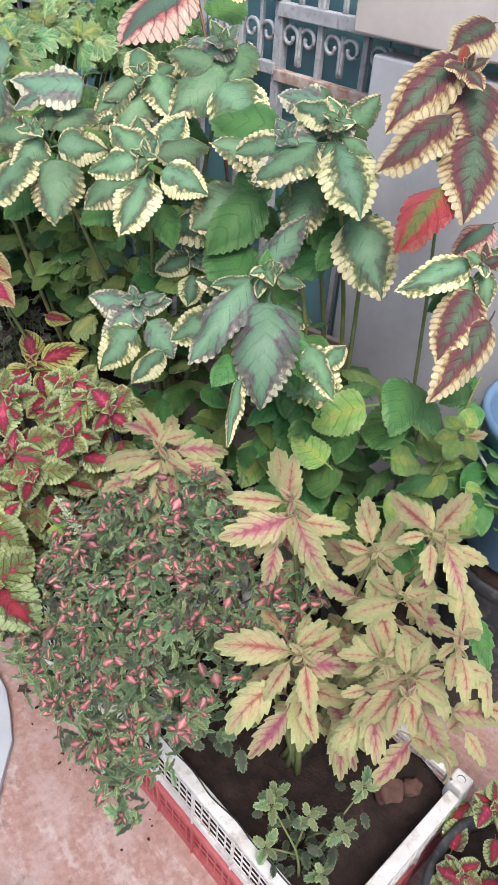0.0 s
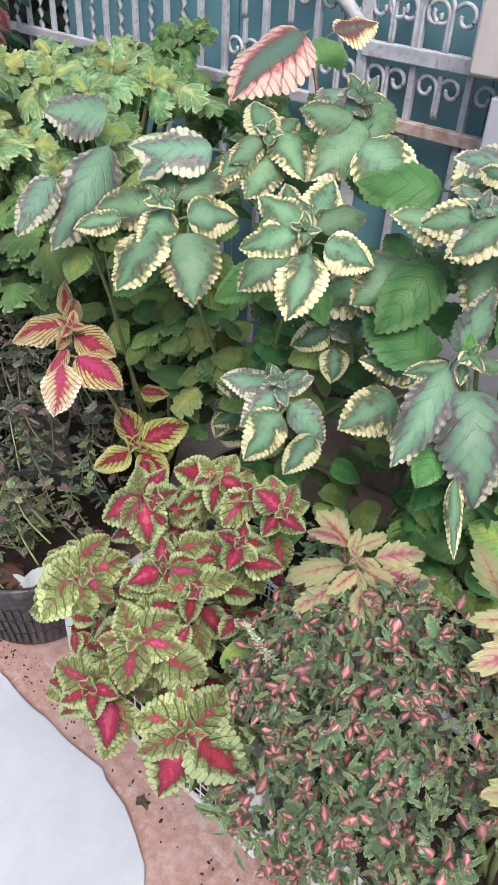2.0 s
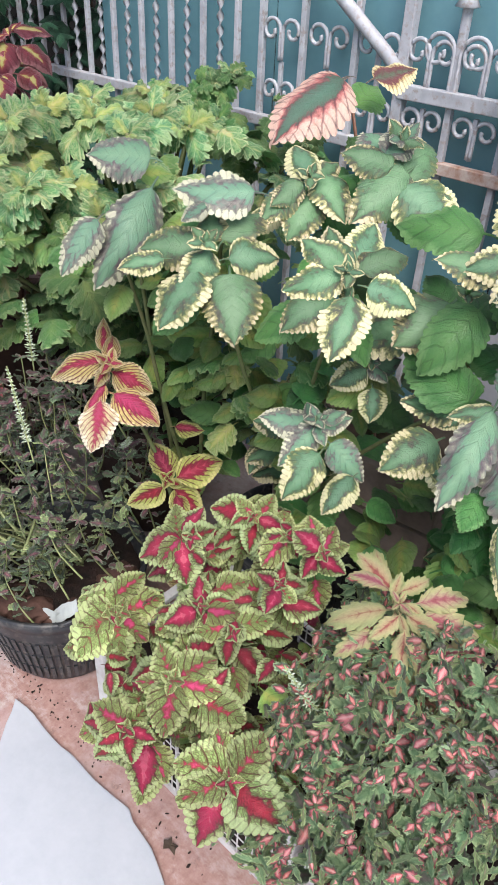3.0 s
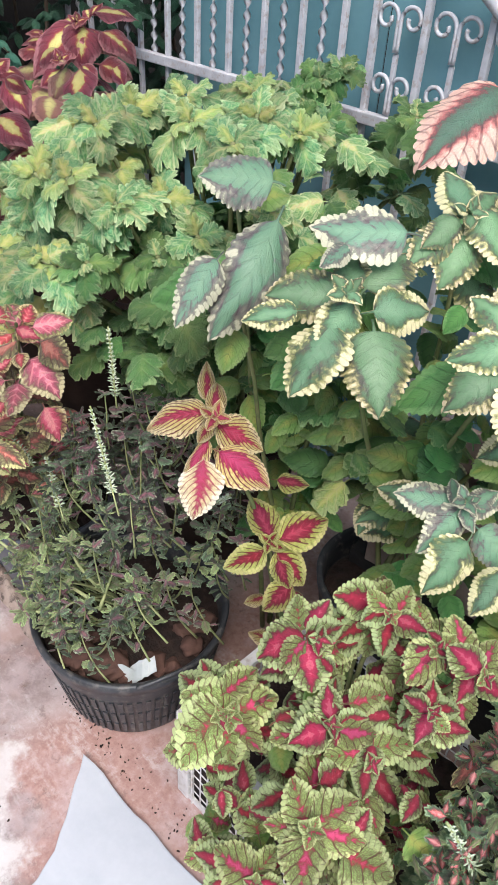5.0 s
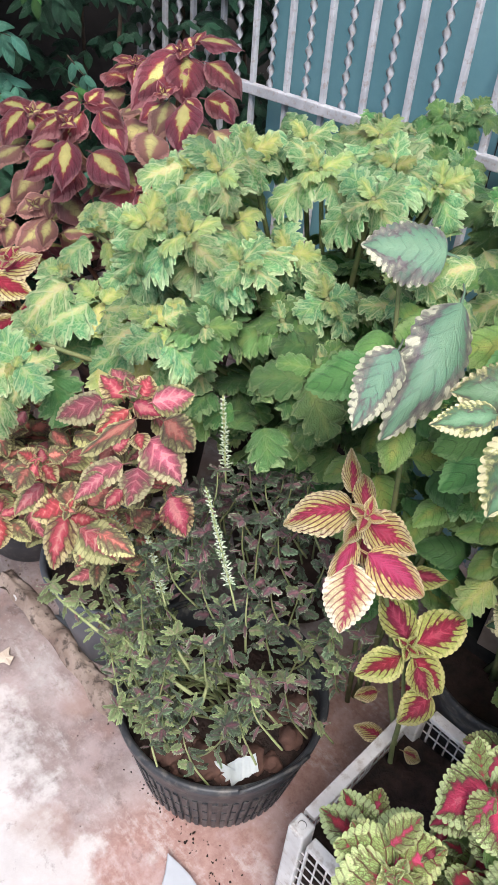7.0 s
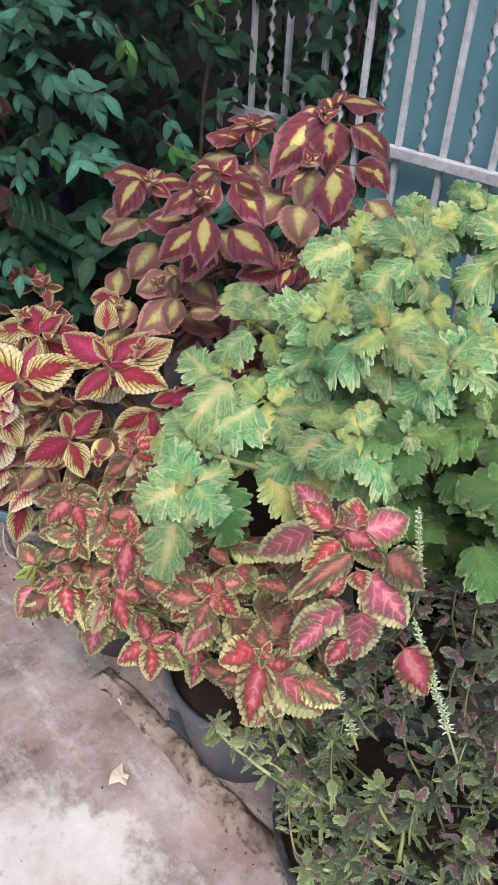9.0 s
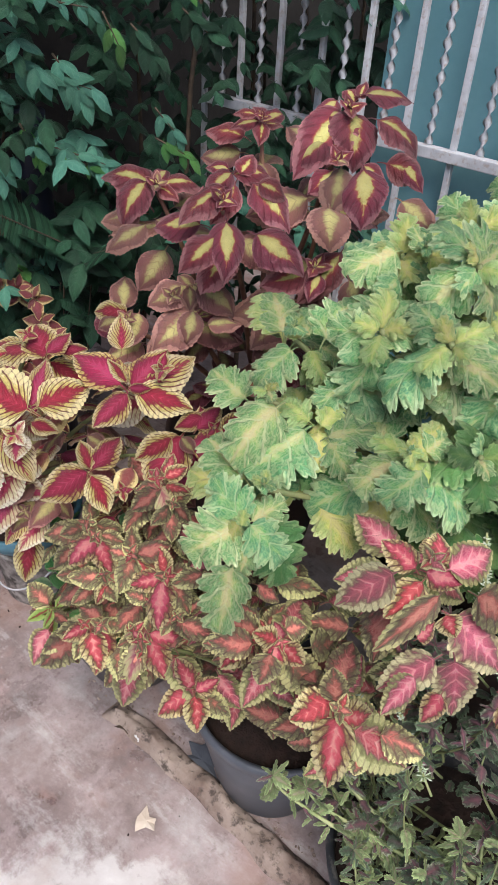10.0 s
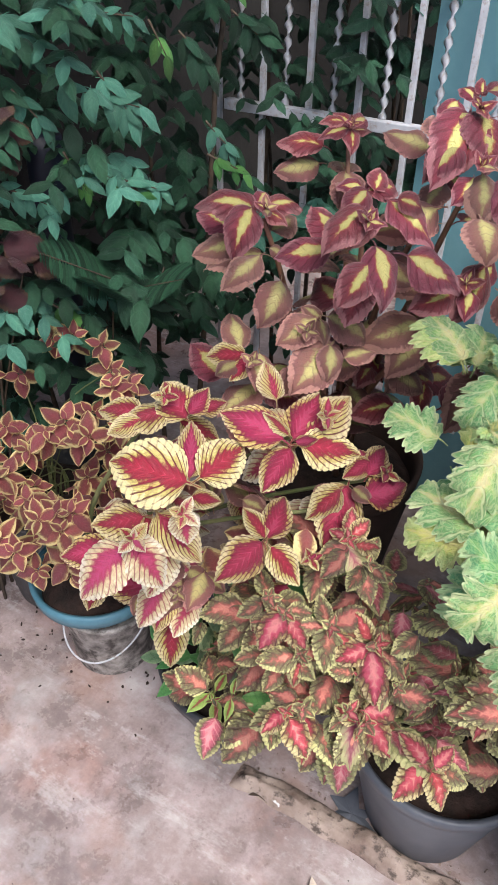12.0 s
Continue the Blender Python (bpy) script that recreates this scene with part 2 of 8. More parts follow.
    scuff = ramp(nt, mth(nt, "ADD", mth(nt, "MULTIPLY", noise_of(nt, 1.0, 8, 0.75, scm.outputs[0]), 0.7), mth(nt, "MULTIPLY", fine, 0.3)), [(0.52, (0, 0, 0)), (0.60, (1, 1, 1))])
    col = mixc(nt, mth(nt, "MULTIPLY", scuff, mth(nt, "MULTIPLY_ADD", big, 1.2, -0.28, clamp=True)), col, (0.55, 0.53, 0.53))
    dirt = ramp(nt, noise_of(nt, 26.0, 6, 0.75, tc), [(0.57, (0, 0, 0)), (0.68, (1, 1, 1))])
    col = mixc(nt, mth(nt, "MULTIPLY", dirt, 0.5), col, (0.09, 0.06, 0.05))
    wet = mth(nt, "MULTIPLY", ramp(nt, noise_of(nt, 3.4, 8, 0.7, tc), [(0.46, (0, 0, 0)), (0.62, (1, 1, 1))]), mth(nt, "MULTIPLY", mth(nt, "SUBTRACT", -1.75, sep.outputs[0]), 3.0, clamp=True))
    col = mixc(nt, mth(nt, "MULTIPLY", wet, 0.5), col, (0.10, 0.085, 0.085))
    clay = ramp(nt, noise_of(nt, 4.3, 6, 0.6, tc), [(0.56, (0, 0, 0)), (0.66, (1, 1, 1))])
    col = mixc(nt, mth(nt, "MULTIPLY", clay, 0.45), col, (0.27, 0.155, 0.115))
    rough = ramp(nt, mth(nt, "SUBTRACT", mid, mth(nt, "MULTIPLY", wet, 0.25)), [(0.3, (0.20, 0.20, 0.20)), (0.7, (0.75, 0.75, 0.75))])
    h = mth(nt, "ADD", mth(nt, "MULTIPLY", mid, 0.7), mth(nt, "MULTIPLY", fine, 0.3))
    finish(nt, col, rough, h, 0.5, 0.004)
    return m


M_FLOOR = floor_material()
M_SLAB = rough_material("whitewashed_cement", (0.36, 0.385, 0.425), (0.45, 0.47, 0.51), 5.0, 0.6, 0.25, 0.003)
M_SLAB_EDGE = rough_material("mortar", (0.16, 0.11, 0.09), (0.34, 0.27, 0.23), 14.0, 0.9, 0.8, 0.008, c=(0.08, 0.06, 0.05))
M_SOIL = rough_material("potting_soil", (0.010, 0.006, 0.005), (0.034, 0.018, 0.014), 30.0, 0.95, 1.0, 0.01)
M_LATERITE = rough_material("laterite_stone", (0.05, 0.024, 0.019), (0.14, 0.072, 0.055), 20.0, 0.9, 0.8, 0.006)
M_POT = rough_material("black_plastic", (0.017, 0.019, 0.023), (0.05, 0.052, 0.058), 9.0, 0.42, 0.2, 0.002, c=(0.09, 0.085, 0.08))
M_POT_GREY = rough_material("grey_plastic", (0.052, 0.058, 0.074), (0.10, 0.108, 0.128), 7.0, 0.45, 0.15, 0.002)
M_BLUE = rough_material("teal_plastic", (0.045, 0.13, 0.18), (0.085, 0.20, 0.26), 8.0, 0.4, 0.1, 0.002)
M_BUCKET = rough_material("dull_blue_plastic", (0.10, 0.19, 0.32), (0.16, 0.26, 0.40), 6.0, 0.5, 0.1, 0.002)
M_CLAY = rough_material("clay", (0.03, 0.017, 0.014), (0.06, 0.033, 0.025), 10.0, 0.85, 0.4, 0.004)
M_PAIL = rough_material("splashed_pail", (0.07, 0.06, 0.055), (0.46, 0.42, 0.39), 30.0, 0.7, 0.4, 0.003, c=(0.06, 0.05, 0.045), fine=38.0)
M_WHITE_PLASTIC = rough_material("dusty_white_plastic", (0.50, 0.48, 0.47), (0.72, 0.71, 0.70), 12.0, 0.55, 0.2, 0.002, c=(0.42, 0.38, 0.35))
M_RED_PLASTIC = rough_material("faded_red_plastic", (0.33, 0.055, 0.065), (0.46, 0.13, 0.14), 9.0, 0.5, 0.2, 0.002)
M_FENCE = rough_material("weathered_white_paint", (0.35, 0.355, 0.39), (0.50, 0.505, 0.54), 24.0, 0.55, 0.4, 0.002, c=(0.34, 0.30, 0.29), fine=90.0)
M_RUST = rough_material("rusted_paint", (0.28, 0.11, 0.05), (0.62, 0.58, 0.55), 26.0, 0.8, 0.5, 0.003)
M_TEAL = rough_material("teal_sheet", (0.10, 0.23, 0.27), (0.15, 0.30, 0.34), 2.2, 0.45, 0.12, 0.003)
M_WALL = rough_material("pale_plaster", (0.48, 0.42, 0.40), (0.62, 0.56, 0.53), 4.0, 0.85, 0.3, 0.004)
M_WALL_PALE = rough_material("pale_grey_plaster", (0.36, 0.36, 0.39), (0.48, 0.48, 0.52), 5.0, 0.85, 0.3, 0.004)
# near-black: the shade behind the hedge is put into this colour
M_DARK_WALL = rough_material("shade_dark_block", (0.010, 0.009, 0.009), (0.026, 0.024, 0.023), 6.0, 0.95, 0.7, 0.01)
M_STEM = rough_material("green_stem", (0.10, 0.14, 0.05), (0.20, 0.20, 0.09), 30.0, 0.6, 0.2, 0.002)
M_STEM_RED = rough_material("reddish_stem", (0.13, 0.05, 0.045), (0.22, 0.12, 0.07), 30.0, 0.6, 0.2, 0.002)
M_STEM_DARK = rough_material("woody_stem", (0.03, 0.022, 0.016), (0.09, 0.06, 0.04), 30.0, 0.85, 0.4, 0.003)
M_DRY = rough_material("dry_leaf", (0.45, 0.37, 0.30), (0.62, 0.54, 0.46), 20.0, 0.8, 0.4, 0.002)
M_TAG = rough_material("white_label", (0.30, 0.33, 0.33), (0.48, 0.51, 0.52), 9.0, 0.5, 0.1, 0.001)
M_WOOD = rough_material("grey_board", (0.16, 0.12, 0.10), (0.30, 0.24, 0.20), 9.0, 0.85, 0.4, 0.003)
M_NAVY = rough_material("navy_plastic", (0.004, 0.006, 0.014), (0.008, 0.011, 0.026), 6.0, 0.5, 0.1, 0.002)
M_STEM_PALE = rough_material("pale_green_stem", (0.20, 0.25, 0.10), (0.34, 0.36, 0.18), 30.0, 0.6, 0.2, 0.002)
M_FLOWER = rough_material("pale_flower", (0.22, 0.32, 0.14), (0.58, 0.62, 0.54), 160.0, 0.6, 0.1, 0.001)

LEAFMAT = {
    "cream": leaf_material("cream_edged_leaf", [(0.0, (0.125, 0.235, 0.125)), (0.38, (0.09, 0.19, 0.095)), (0.58, (0.06, 0.125, 0.06)), (0.76, (0.10, 0.125, 0.05)), (0.92, (0.34, 0.32, 0.14)), (1.13, (0.56, 0.50, 0.31))], (0.03, 0.065, 0.045), 0.14, 15, 0.20, 0.60, 0.26, 0.1, 0.9, 0.20, tip=0.25, net=0.05, hue=0.05, gain=1.42, finger=0.06, vary=0.3, blotch=(0.06, 0.05, 0.045), beads=0.25, differ=0.36, puff=0.2),
    "purple": leaf_material("purple_blotched_leaf", [(0.0, (0.12, 0.22, 0.135)), (0.44, (0.09, 0.185, 0.115)), (0.60, (0.09, 0.13, 0.10)), (0.84, (0.14, 0.13, 0.11)), (1.10, (0.20, 0.21, 0.15)), (1.32, (0.38, 0.37, 0.27))], (0.06, 0.045, 0.055), 0.14, 15, 0.26, 0.65, 0.28, 0.15, 0.95, 0.20, tip=0.34, net=0.05, gain=1.45, finger=-0.12, blotch=(0.07, 0.042, 0.055), beads=0.25, differ=0.36, puff=0.18),
    "pinkedge": leaf_material("pink_edged_leaf", [(0.0, (0.075, 0.15, 0.10)), (0.42, (0.06, 0.11, 0.075)), (0.52, (0.13, 0.045, 0.05)), (0.64, (0.38, 0.11, 0.11)), (0.88, (0.56, 0.36, 0.30))], (0.09, 0.03, 0.04), 0.55, 15, 0.28, 0.3, 0.14, 0.2, 1.0, tip=0.3, net=0.2, finger=0.15, gain=1.4, beads=0.5, puff=0.5),
    "marooncream": leaf_material("maroon_leaf_cream_edge", [(0.0, (0.085, 0.14, 0.085)), (0.26, (0.08, 0.09, 0.055)), (0.44, (0.12, 0.035, 0.045)), (0.66, (0.14, 0.04, 0.045)), (0.80, (0.40, 0.28, 0.12)), (0.98, (0.56, 0.46, 0.28))], (0.045, 0.02, 0.028), 0.55, 15, 0.30, 0.36, 0.16, 0.1, 0.9, net=0.25, finger=-0.12, gain=1.35, beads=0.35, puff=0.5),
    "dark": leaf_material("plain_green_leaf", [(0.0, (0.075, 0.19, 0.05)), (0.7, (0.045, 0.145, 0.035)), (1.0, (0.10, 0.21, 0.07))], (0.025, 0.07, 0.02), 0.4, 11, 0.1, 0.25, 0.16, -1.0, 0.95, vary=0.45, net=0.12, hue=0.05, gain=1.4, puff=0.35),
    "fresh": leaf_material("fresh_yellow_green_leaf", [(0.0, (0.28, 0.31, 0.08)), (0.5, (0.15, 0.27, 0.065)), (1.0, (0.20, 0.29, 0.10))], (0.07, 0.14, 0.03), 0.45, 11, 0.1, 0.5, 0.2, -1.0, 0.95, vary=0.4, net=0.3, gain=1.6),
    "yellow": leaf_material("straw_yellow_leaf", [(0.0, (0.40, 0.11, 0.09)), (0.09, (0.48, 0.26, 0.15)), (0.26, (0.56, 0.42, 0.24)), (0.75, (0.56, 0.51, 0.26)), (1.05, (0.48, 0.50, 0.23))], (0.36, 0.14, 0.11), 0.5, 7, 0.05, 0.12, 0.08, -1.0, 0.22, 0.2, rib=1.0, vary=0.24, gain=1.0, mains=6, finger=0.10, heart=0.25, puff=0.6),
    "yellowpink": leaf_material("pink_veined_leaf", [(0.0, (0.38, 0.08, 0.12)), (0.20, (0.44, 0.16, 0.17)), (0.45, (0.52, 0.34, 0.24)), (0.8, (0.52, 0.46, 0.25)), (1.0, (0.48, 0.46, 0.22))], (0.40, 0.15, 0.15), 0.4, 7, 0.05, 0.3, 0.16, -1.0, 0.75, 0.28, rib=0.9, vary=0.24, gain=1.02, mains=6, finger=0.30, puff=0.6),
    "smallpink": leaf_material("small_pink_centred_leaf", [(0.0, (0.68, 0.36, 0.34)), (0.28, (0.58, 0.18, 0.19)), (0.48, (0.34, 0.085, 0.09)), (0.62, (0.12, 0.085, 0.07)), (0.78, (0.085, 0.13, 0.075)), (1.02, (0.14, 0.21, 0.11)), (1.15, (0.26, 0.34, 0.20))], (0.05, 0.04, 0.035), 0.4, 5, 0.15, 0.35, 0.22, 0.5, 1.0, 0.25, rib=0.0, vary=0.4, tip=0.0, heart=1.3, mains=5, finger=0.12, gain=1.65, shrink=0.85),
    "smallpinkheart": leaf_material("small_bright_pink_leaf", [(0.0, (0.70, 0.38, 0.36)), (0.42, (0.58, 0.19, 0.20)), (0.72, (0.32, 0.10, 0.10)), (0.92, (0.12, 0.11, 0.07)), (1.05, (0.15, 0.20, 0.11))], (0.6, 0.40, 0.36), 0.3, 4, 0.15, 0.3, 0.2, -1.0, 0.6, rib=0.3, vary=0.3, tip=0.0, heart=0.7, mains=4, gain=1.35),
    "smallgreen": leaf_material("small_green_leaf", [(0.0, (0.12, 0.19, 0.095)), (0.5, (0.105, 0.18, 0.085)), (1.0, (0.22, 0.29, 0.15))], (0.04, 0.08, 0.03), 0.4, 4, 0.2, 0.3, 0.2, 0.0, 0.9, rib=0.3, vary=0.45, hue=0.05, gain=1.75),
    "redgreen": leaf_material("crimson_leaf_green_frill", [(0.0, (0.46, 0.08, 0.12)), (0.08, (0.35, 0.022, 0.058)), (0.52, (0.25, 0.014, 0.040)), (0.62, (0.13, 0.05, 0.035)), (0.69, (0.15, 0.21, 0.065)), (0.92, (0.22, 0.33, 0.11)), (1.10, (0.38, 0.46, 0.22))], (0.075, 0.018, 0.020), 0.85, 12, 0.22, 0.44, 0.18, 0.34, 0.98, 0.19, vary=0.26, net=0.7, tip=0.0, along=0.15, heart=0.45, gain=1.34, rim=(0.36, 0.42, 0.18), rim_at=0.95, finger=0.22, shrink=1.15, beads=0.35, differ=0.4),
    "greenred": leaf_material("lime_leaf_red_veins", [(0.0, (0.52, 0.06, 0.14)), (0.16, (0.34, 0.03, 0.06)), (0.28, (0.17, 0.13, 0.05)), (0.38, (0.20, 0.28, 0.085)), (0.86, (0.27, 0.37, 0.12)), (1.06, (0.43, 0.49, 0.22))], (0.095, 0.022, 0.020), 0.85, 12, 0.20, 0.44, 0.18, 0.16, 0.92, 0.19, vary=0.26, net=0.7, tip=0.0, along=0.25, gain=1.36, rim=(0.37, 0.43, 0.18), rim_at=0.95, finger=0.26, beads=0.35),
    "redyellow": leaf_material("crimson_leaf_yellow_edge", [(0.0, (0.40, 0.04, 0.10)), (0.16, (0.33, 0.016, 0.060)), (0.32, (0.22, 0.010, 0.042)), (0.40, (0.30, 0.09, 0.05)), (0.47, (0.50, 0.40, 0.14)), (0.88, (0.55, 0.47, 0.19)), (1.02, (0.62, 0.52, 0.30))], (0.12, 0.012, 0.025), 0.95, 14, 0.16, 0.34, 0.16, 0.22, 0.98, 0.34, vary=0.2, net=0.35, tip=0.1, heart=0.6, rim=(0.60, 0.50, 0.30), rim_at=0.95, finger=0.45, mains=9, gain=1.3, net_scale=3.0, beads=0.25, differ=0.42, slant=2.2),
    "redlime": leaf_material("crimson_leaf_lime_edge", [(0.0, (0.40, 0.05, 0.09)), (0.12, (0.27, 0.014, 0.045)), (0.42, (0.18, 0.010, 0.030)), (0.50, (0.24, 0.12, 0.05)), (0.57, (0.38, 0.40, 0.10)), (0.90, (0.40, 0.44, 0.12)), (1.04, (0.52, 0.50, 0.20))], (0.10, 0.014, 0.022), 0.85, 14, 0.14, 0.30, 0.14, 0.3, 0.74, 0.30, slant=1.8, vary=0.2, net=0.3, tip=0.15, heart=0.75, finger=0.30, mains=7, gain=1.25, beads=0.15, differ=0.3),
    "redgold": leaf_material("broad_crimson_leaf_gold_edge", [(0.0, (0.38, 0.04, 0.09)), (0.14, (0.29, 0.016, 0.050)), (0.56, (0.20, 0.010, 0.034)), (0.65, (0.24, 0.09, 0.04)), (0.72, (0.44, 0.34, 0.10)), (0.94, (0.52, 0.43, 0.17)), (1.06, (0.60, 0.51, 0.28))], (0.10, 0.012, 0.022), 0.9, 14, 0.20, 0.32, 0.15, 0.4, 1.0, 0.30, slant=1.8, vary=0.22, net=0.35, tip=0.1, heart=0.55, finger=0.36, mains=9, gain=1.32, beads=0.25, differ=0.42),
    "redpale": leaf_material("faded_crimson_leaf_pale_edge", [(0.0, (0.36, 0.04, 0.10)), (0.24, (0.30, 0.025, 0.065)), (0.38, (0.32, 0.12, 0.10)), (0.50, (0.50, 0.40, 0.22)), (0.85, (0.58, 0.52, 0.32)), (1.0, (0.64, 0.58, 0.46))], (0.26, 0.05, 0.07), 0.75, 14, 0.22, 0.4, 0.12, 0.1, 0.8, 0.26, vary=0.2, net=0.3, tip=0.1, heart=0.5, finger=0.34, mains=11, gain=1.4, beads=0.25),
    "coral": leaf_material("coral_leaf_green_edge", [(0.0, (0.62, 0.24, 0.22)), (0.20, (0.50, 0.085, 0.115)), (0.50, (0.36, 0.040, 0.06)), (0.62, (0.20, 0.055, 0.045)), (0.74, (0.24, 0.16, 0.07)), (0.92, (0.44, 0.36, 0.15)), (1.10, (0.54, 0.46, 0.24))], (0.075, 0.022, 0.022), 0.85, 13, 0.17, 0.46, 0.22, 0.42, 1.0, 0.28, vary=0.28, net=0.45, tip=0.1, heart=0.55, finger=0.34, gain=1.35, beads=0.3, differ=0.3),
    "coralvein": leaf_material("coral_leaf_pale_veins", [(0.0, (0.60, 0.24, 0.25)), (0.18, (0.46, 0.08, 0.12)), (0.46, (0.28, 0.035, 0.06)), (0.60, (0.13, 0.05, 0.045)), (0.70, (0.15, 0.14, 0.06)), (0.92, (0.27, 0.27, 0.11)), (1.08, (0.42, 0.40, 0.19))], (0.58, 0.30, 0.28), 0.5, 13, 0.20, 0.40, 0.18, -1.0, 0.50, 0.24, vary=0.32, net=0.6, tip=0.1, heart=0.55, finger=0.25, gain=1.35, beads=0.3, differ=0.4),
    "rust": leaf_material("dull_red_leaf_green_edge", [(0.0, (0.40, 0.16, 0.12)), (0.16, (0.30, 0.085, 0.07)), (0.32, (0.19, 0.075, 0.055)), (0.50, (0.12, 0.085, 0.05)), (0.70, (0.15, 0.14, 0.065)), (0.98, (0.24, 0.24, 0.105)), (1.12, (0.38, 0.36, 0.17))], (0.06, 0.028, 0.025), 0.75, 13, 0.20, 0.60, 0.26, 0.30, 1.0, 0.28, vary=0.42, net=0.7, tip=0.1, heart=0.7, finger=0.25, gain=1.85, beads=0.3, differ=0.5),
    "plum": leaf_material("plum_leaf_green_beads", [(0.0, (0.56, 0.22, 0.26)), (0.10, (0.40, 0.075, 0.125)), (0.36, (0.25, 0.05, 0.08)), (0.64, (0.17, 0.055, 0.065)), (0.78, (0.20, 0.14, 0.09)), (0.96, (0.34, 0.30, 0.16)), (1.10, (0.44, 0.40, 0.23))], (0.50, 0.20, 0.20), 0.6, 13, 0.20, 0.55, 0.24, -1.0, 0.5, 0.26, vary=0.3, net=0.3, tip=0.1, heart=0.4, finger=0.4, gain=1.3, beads=0.3),
    "lime": leaf_material("lime_frilled_leaf", [(0.0, (0.56, 0.54, 0.24)), (0.18, (0.42, 0.47, 0.18)), (0.34, (0.17, 0.36, 0.10)), (0.54, (0.09, 0.255, 0.085)), (0.84, (0.105, 0.285, 0.105)), (1.0, (0.33, 0.43, 0.20))], (0.47, 0.55, 0.30), 0.72, 4, 0.12, 0.5, 0.26, -1.0, 1.1, 0.22, 1.2, shift=0.5, net=0.62, net_scale=3.4, vary=0.34, along=0.20, tip=0.0, hue=0.07, shrink=0.85, gain=1.07, rim=(0.48, 0.57, 0.33), rim_at=0.92, mains=4),
    # duller, greener copy of lime: shade inside the bush is put into its colour
    "limegreen": leaf_material("shaded_green_frilled_leaf", [(0.0, (0.18, 0.30, 0.08)), (0.4, (0.085, 0.22, 0.055)), (0.95, (0.075, 0.19, 0.055)), (1.1, (0.22, 0.33, 0.13))], (0.20, 0.31, 0.12), 0.6, 4, 0.15, 0.5, 0.3, -1.0, 1.0, 0.2, 1.2, shift=0.5, net=0.4, net_scale=3.4, vary=0.5, hue=0.06, gain=1.05, rim=(0.26, 0.37, 0.16), rim_at=0.93, mains=4),
    "limeyellow": leaf_material("yellow_frilled_leaf", [(0.0, (0.58, 0.58, 0.20)), (0.35, (0.46, 0.51, 0.13)), (0.62, (0.24, 0.38, 0.10)), (1.05, (0.36, 0.47, 0.19))], (0.56, 0.55, 0.25), 0.6, 4, 0.15, 0.5, 0.3, -1.0, 0.9, 0.22, 1.2, shift=0.5, net=0.55, net_scale=3.4, vary=0.26, gain=1.05, rim=(0.48, 0.53, 0.25), rim_at=0.93, mains=4, hue=0.05),
    "maroon": leaf_material("maroon_leaf_yellow_heart", [(0.0, (0.45, 0.43, 0.15)), (0.16, (0.40, 0.37, 0.12)), (0.25, (0.26, 0.08, 0.04)), (0.33, (0.17, 0.022, 0.036)), (0.84, (0.14, 0.028, 0.042)), (1.0, (0.27, 0.11, 0.12))], (0.08, 0.008, 0.014), 0.6, 17, 0.10, 0.22, 0.08, 0.3, 0.95, 0.3, tip=0.15, vary=0.36, rough=0.36, heart=1.25, net=0.45, gain=1.42, rim=(0.36, 0.15, 0.15), rim_at=0.94, mains=7, finger=0.08, differ=0.24),
    "maroondull": leaf_material("faded_maroon_leaf", [(0.0, (0.36, 0.33, 0.13)), (0.24, (0.28, 0.25, 0.10)), (0.46, (0.16, 0.07, 0.055)), (0.9, (0.13, 0.05, 0.05)), (1.0, (0.26, 0.13, 0.11))], (0.12, 0.06, 0.045), 0.4, 16, 0.1, 0.25, 0.14, -1.0, 0.95, vary=0.38, heart=0.6, net=0.3, gain=1.75, rim=(0.30, 0.16, 0.13), rim_at=0.95),
    "finedark": leaf_material("fine_dark_leaf", [(0.0, (0.10, 0.075, 0.07)), (0.30, (0.075, 0.07, 0.055)), (0.60, (0.060, 0.085, 0.05)), (0.95, (0.075, 0.12, 0.065)), (1.15, (0.13, 0.18, 0.11))], (0.03, 0.04, 0.025), 0.4, 4, 0.2, 0.5, 0.25, 0.2, 1.4, rib=0.0, along=0.1, vary=0.55, gain=1.7, mains=4),
    "finepurple": leaf_material("fine_purple_leaf", [(0.0, (0.24, 0.10, 0.12)), (0.35, (0.17, 0.08, 0.095)), (0.70, (0.12, 0.085, 0.085)), (1.0, (0.16, 0.17, 0.12)), (1.1, (0.26, 0.29, 0.20))], (0.08, 0.04, 0.05), 0.4, 4, 0.2, 0.5, 0.25, 0.2, 1.4, rib=0.0, along=0.1, vary=0.4, gain=1.5, mains=4),
    "finepale": leaf_material("fine_pale_leaf", [(0.0, (0.22, 0.19, 0.13)), (0.35, (0.15, 0.18, 0.08)), (0.70, (0.16, 0.22, 0.095)), (1.0, (0.26, 0.32, 0.15))], (0.10, 0.14, 0.06), 0.4, 4, 0.2, 0.4, 0.22, 0.0, 0.9, rib=0.3, vary=0.45, gain=1.65),
    "edgedsmall": leaf_material("small_maroon_yellow_rim", [(0.0, (0.20, 0.04, 0.05)), (0.55, (0.17, 0.045, 0.045)), (0.72, (0.28, 0.15, 0.07)), (0.86, (0.52, 0.41, 0.20))], (0.26, 0.11, 0.08), 0.3, 16, 0.1, 0.25, 0.15, -1.0, 0.7, vary=0.35, gain=1.5),
    # deep shade is put into this near-black hedge green
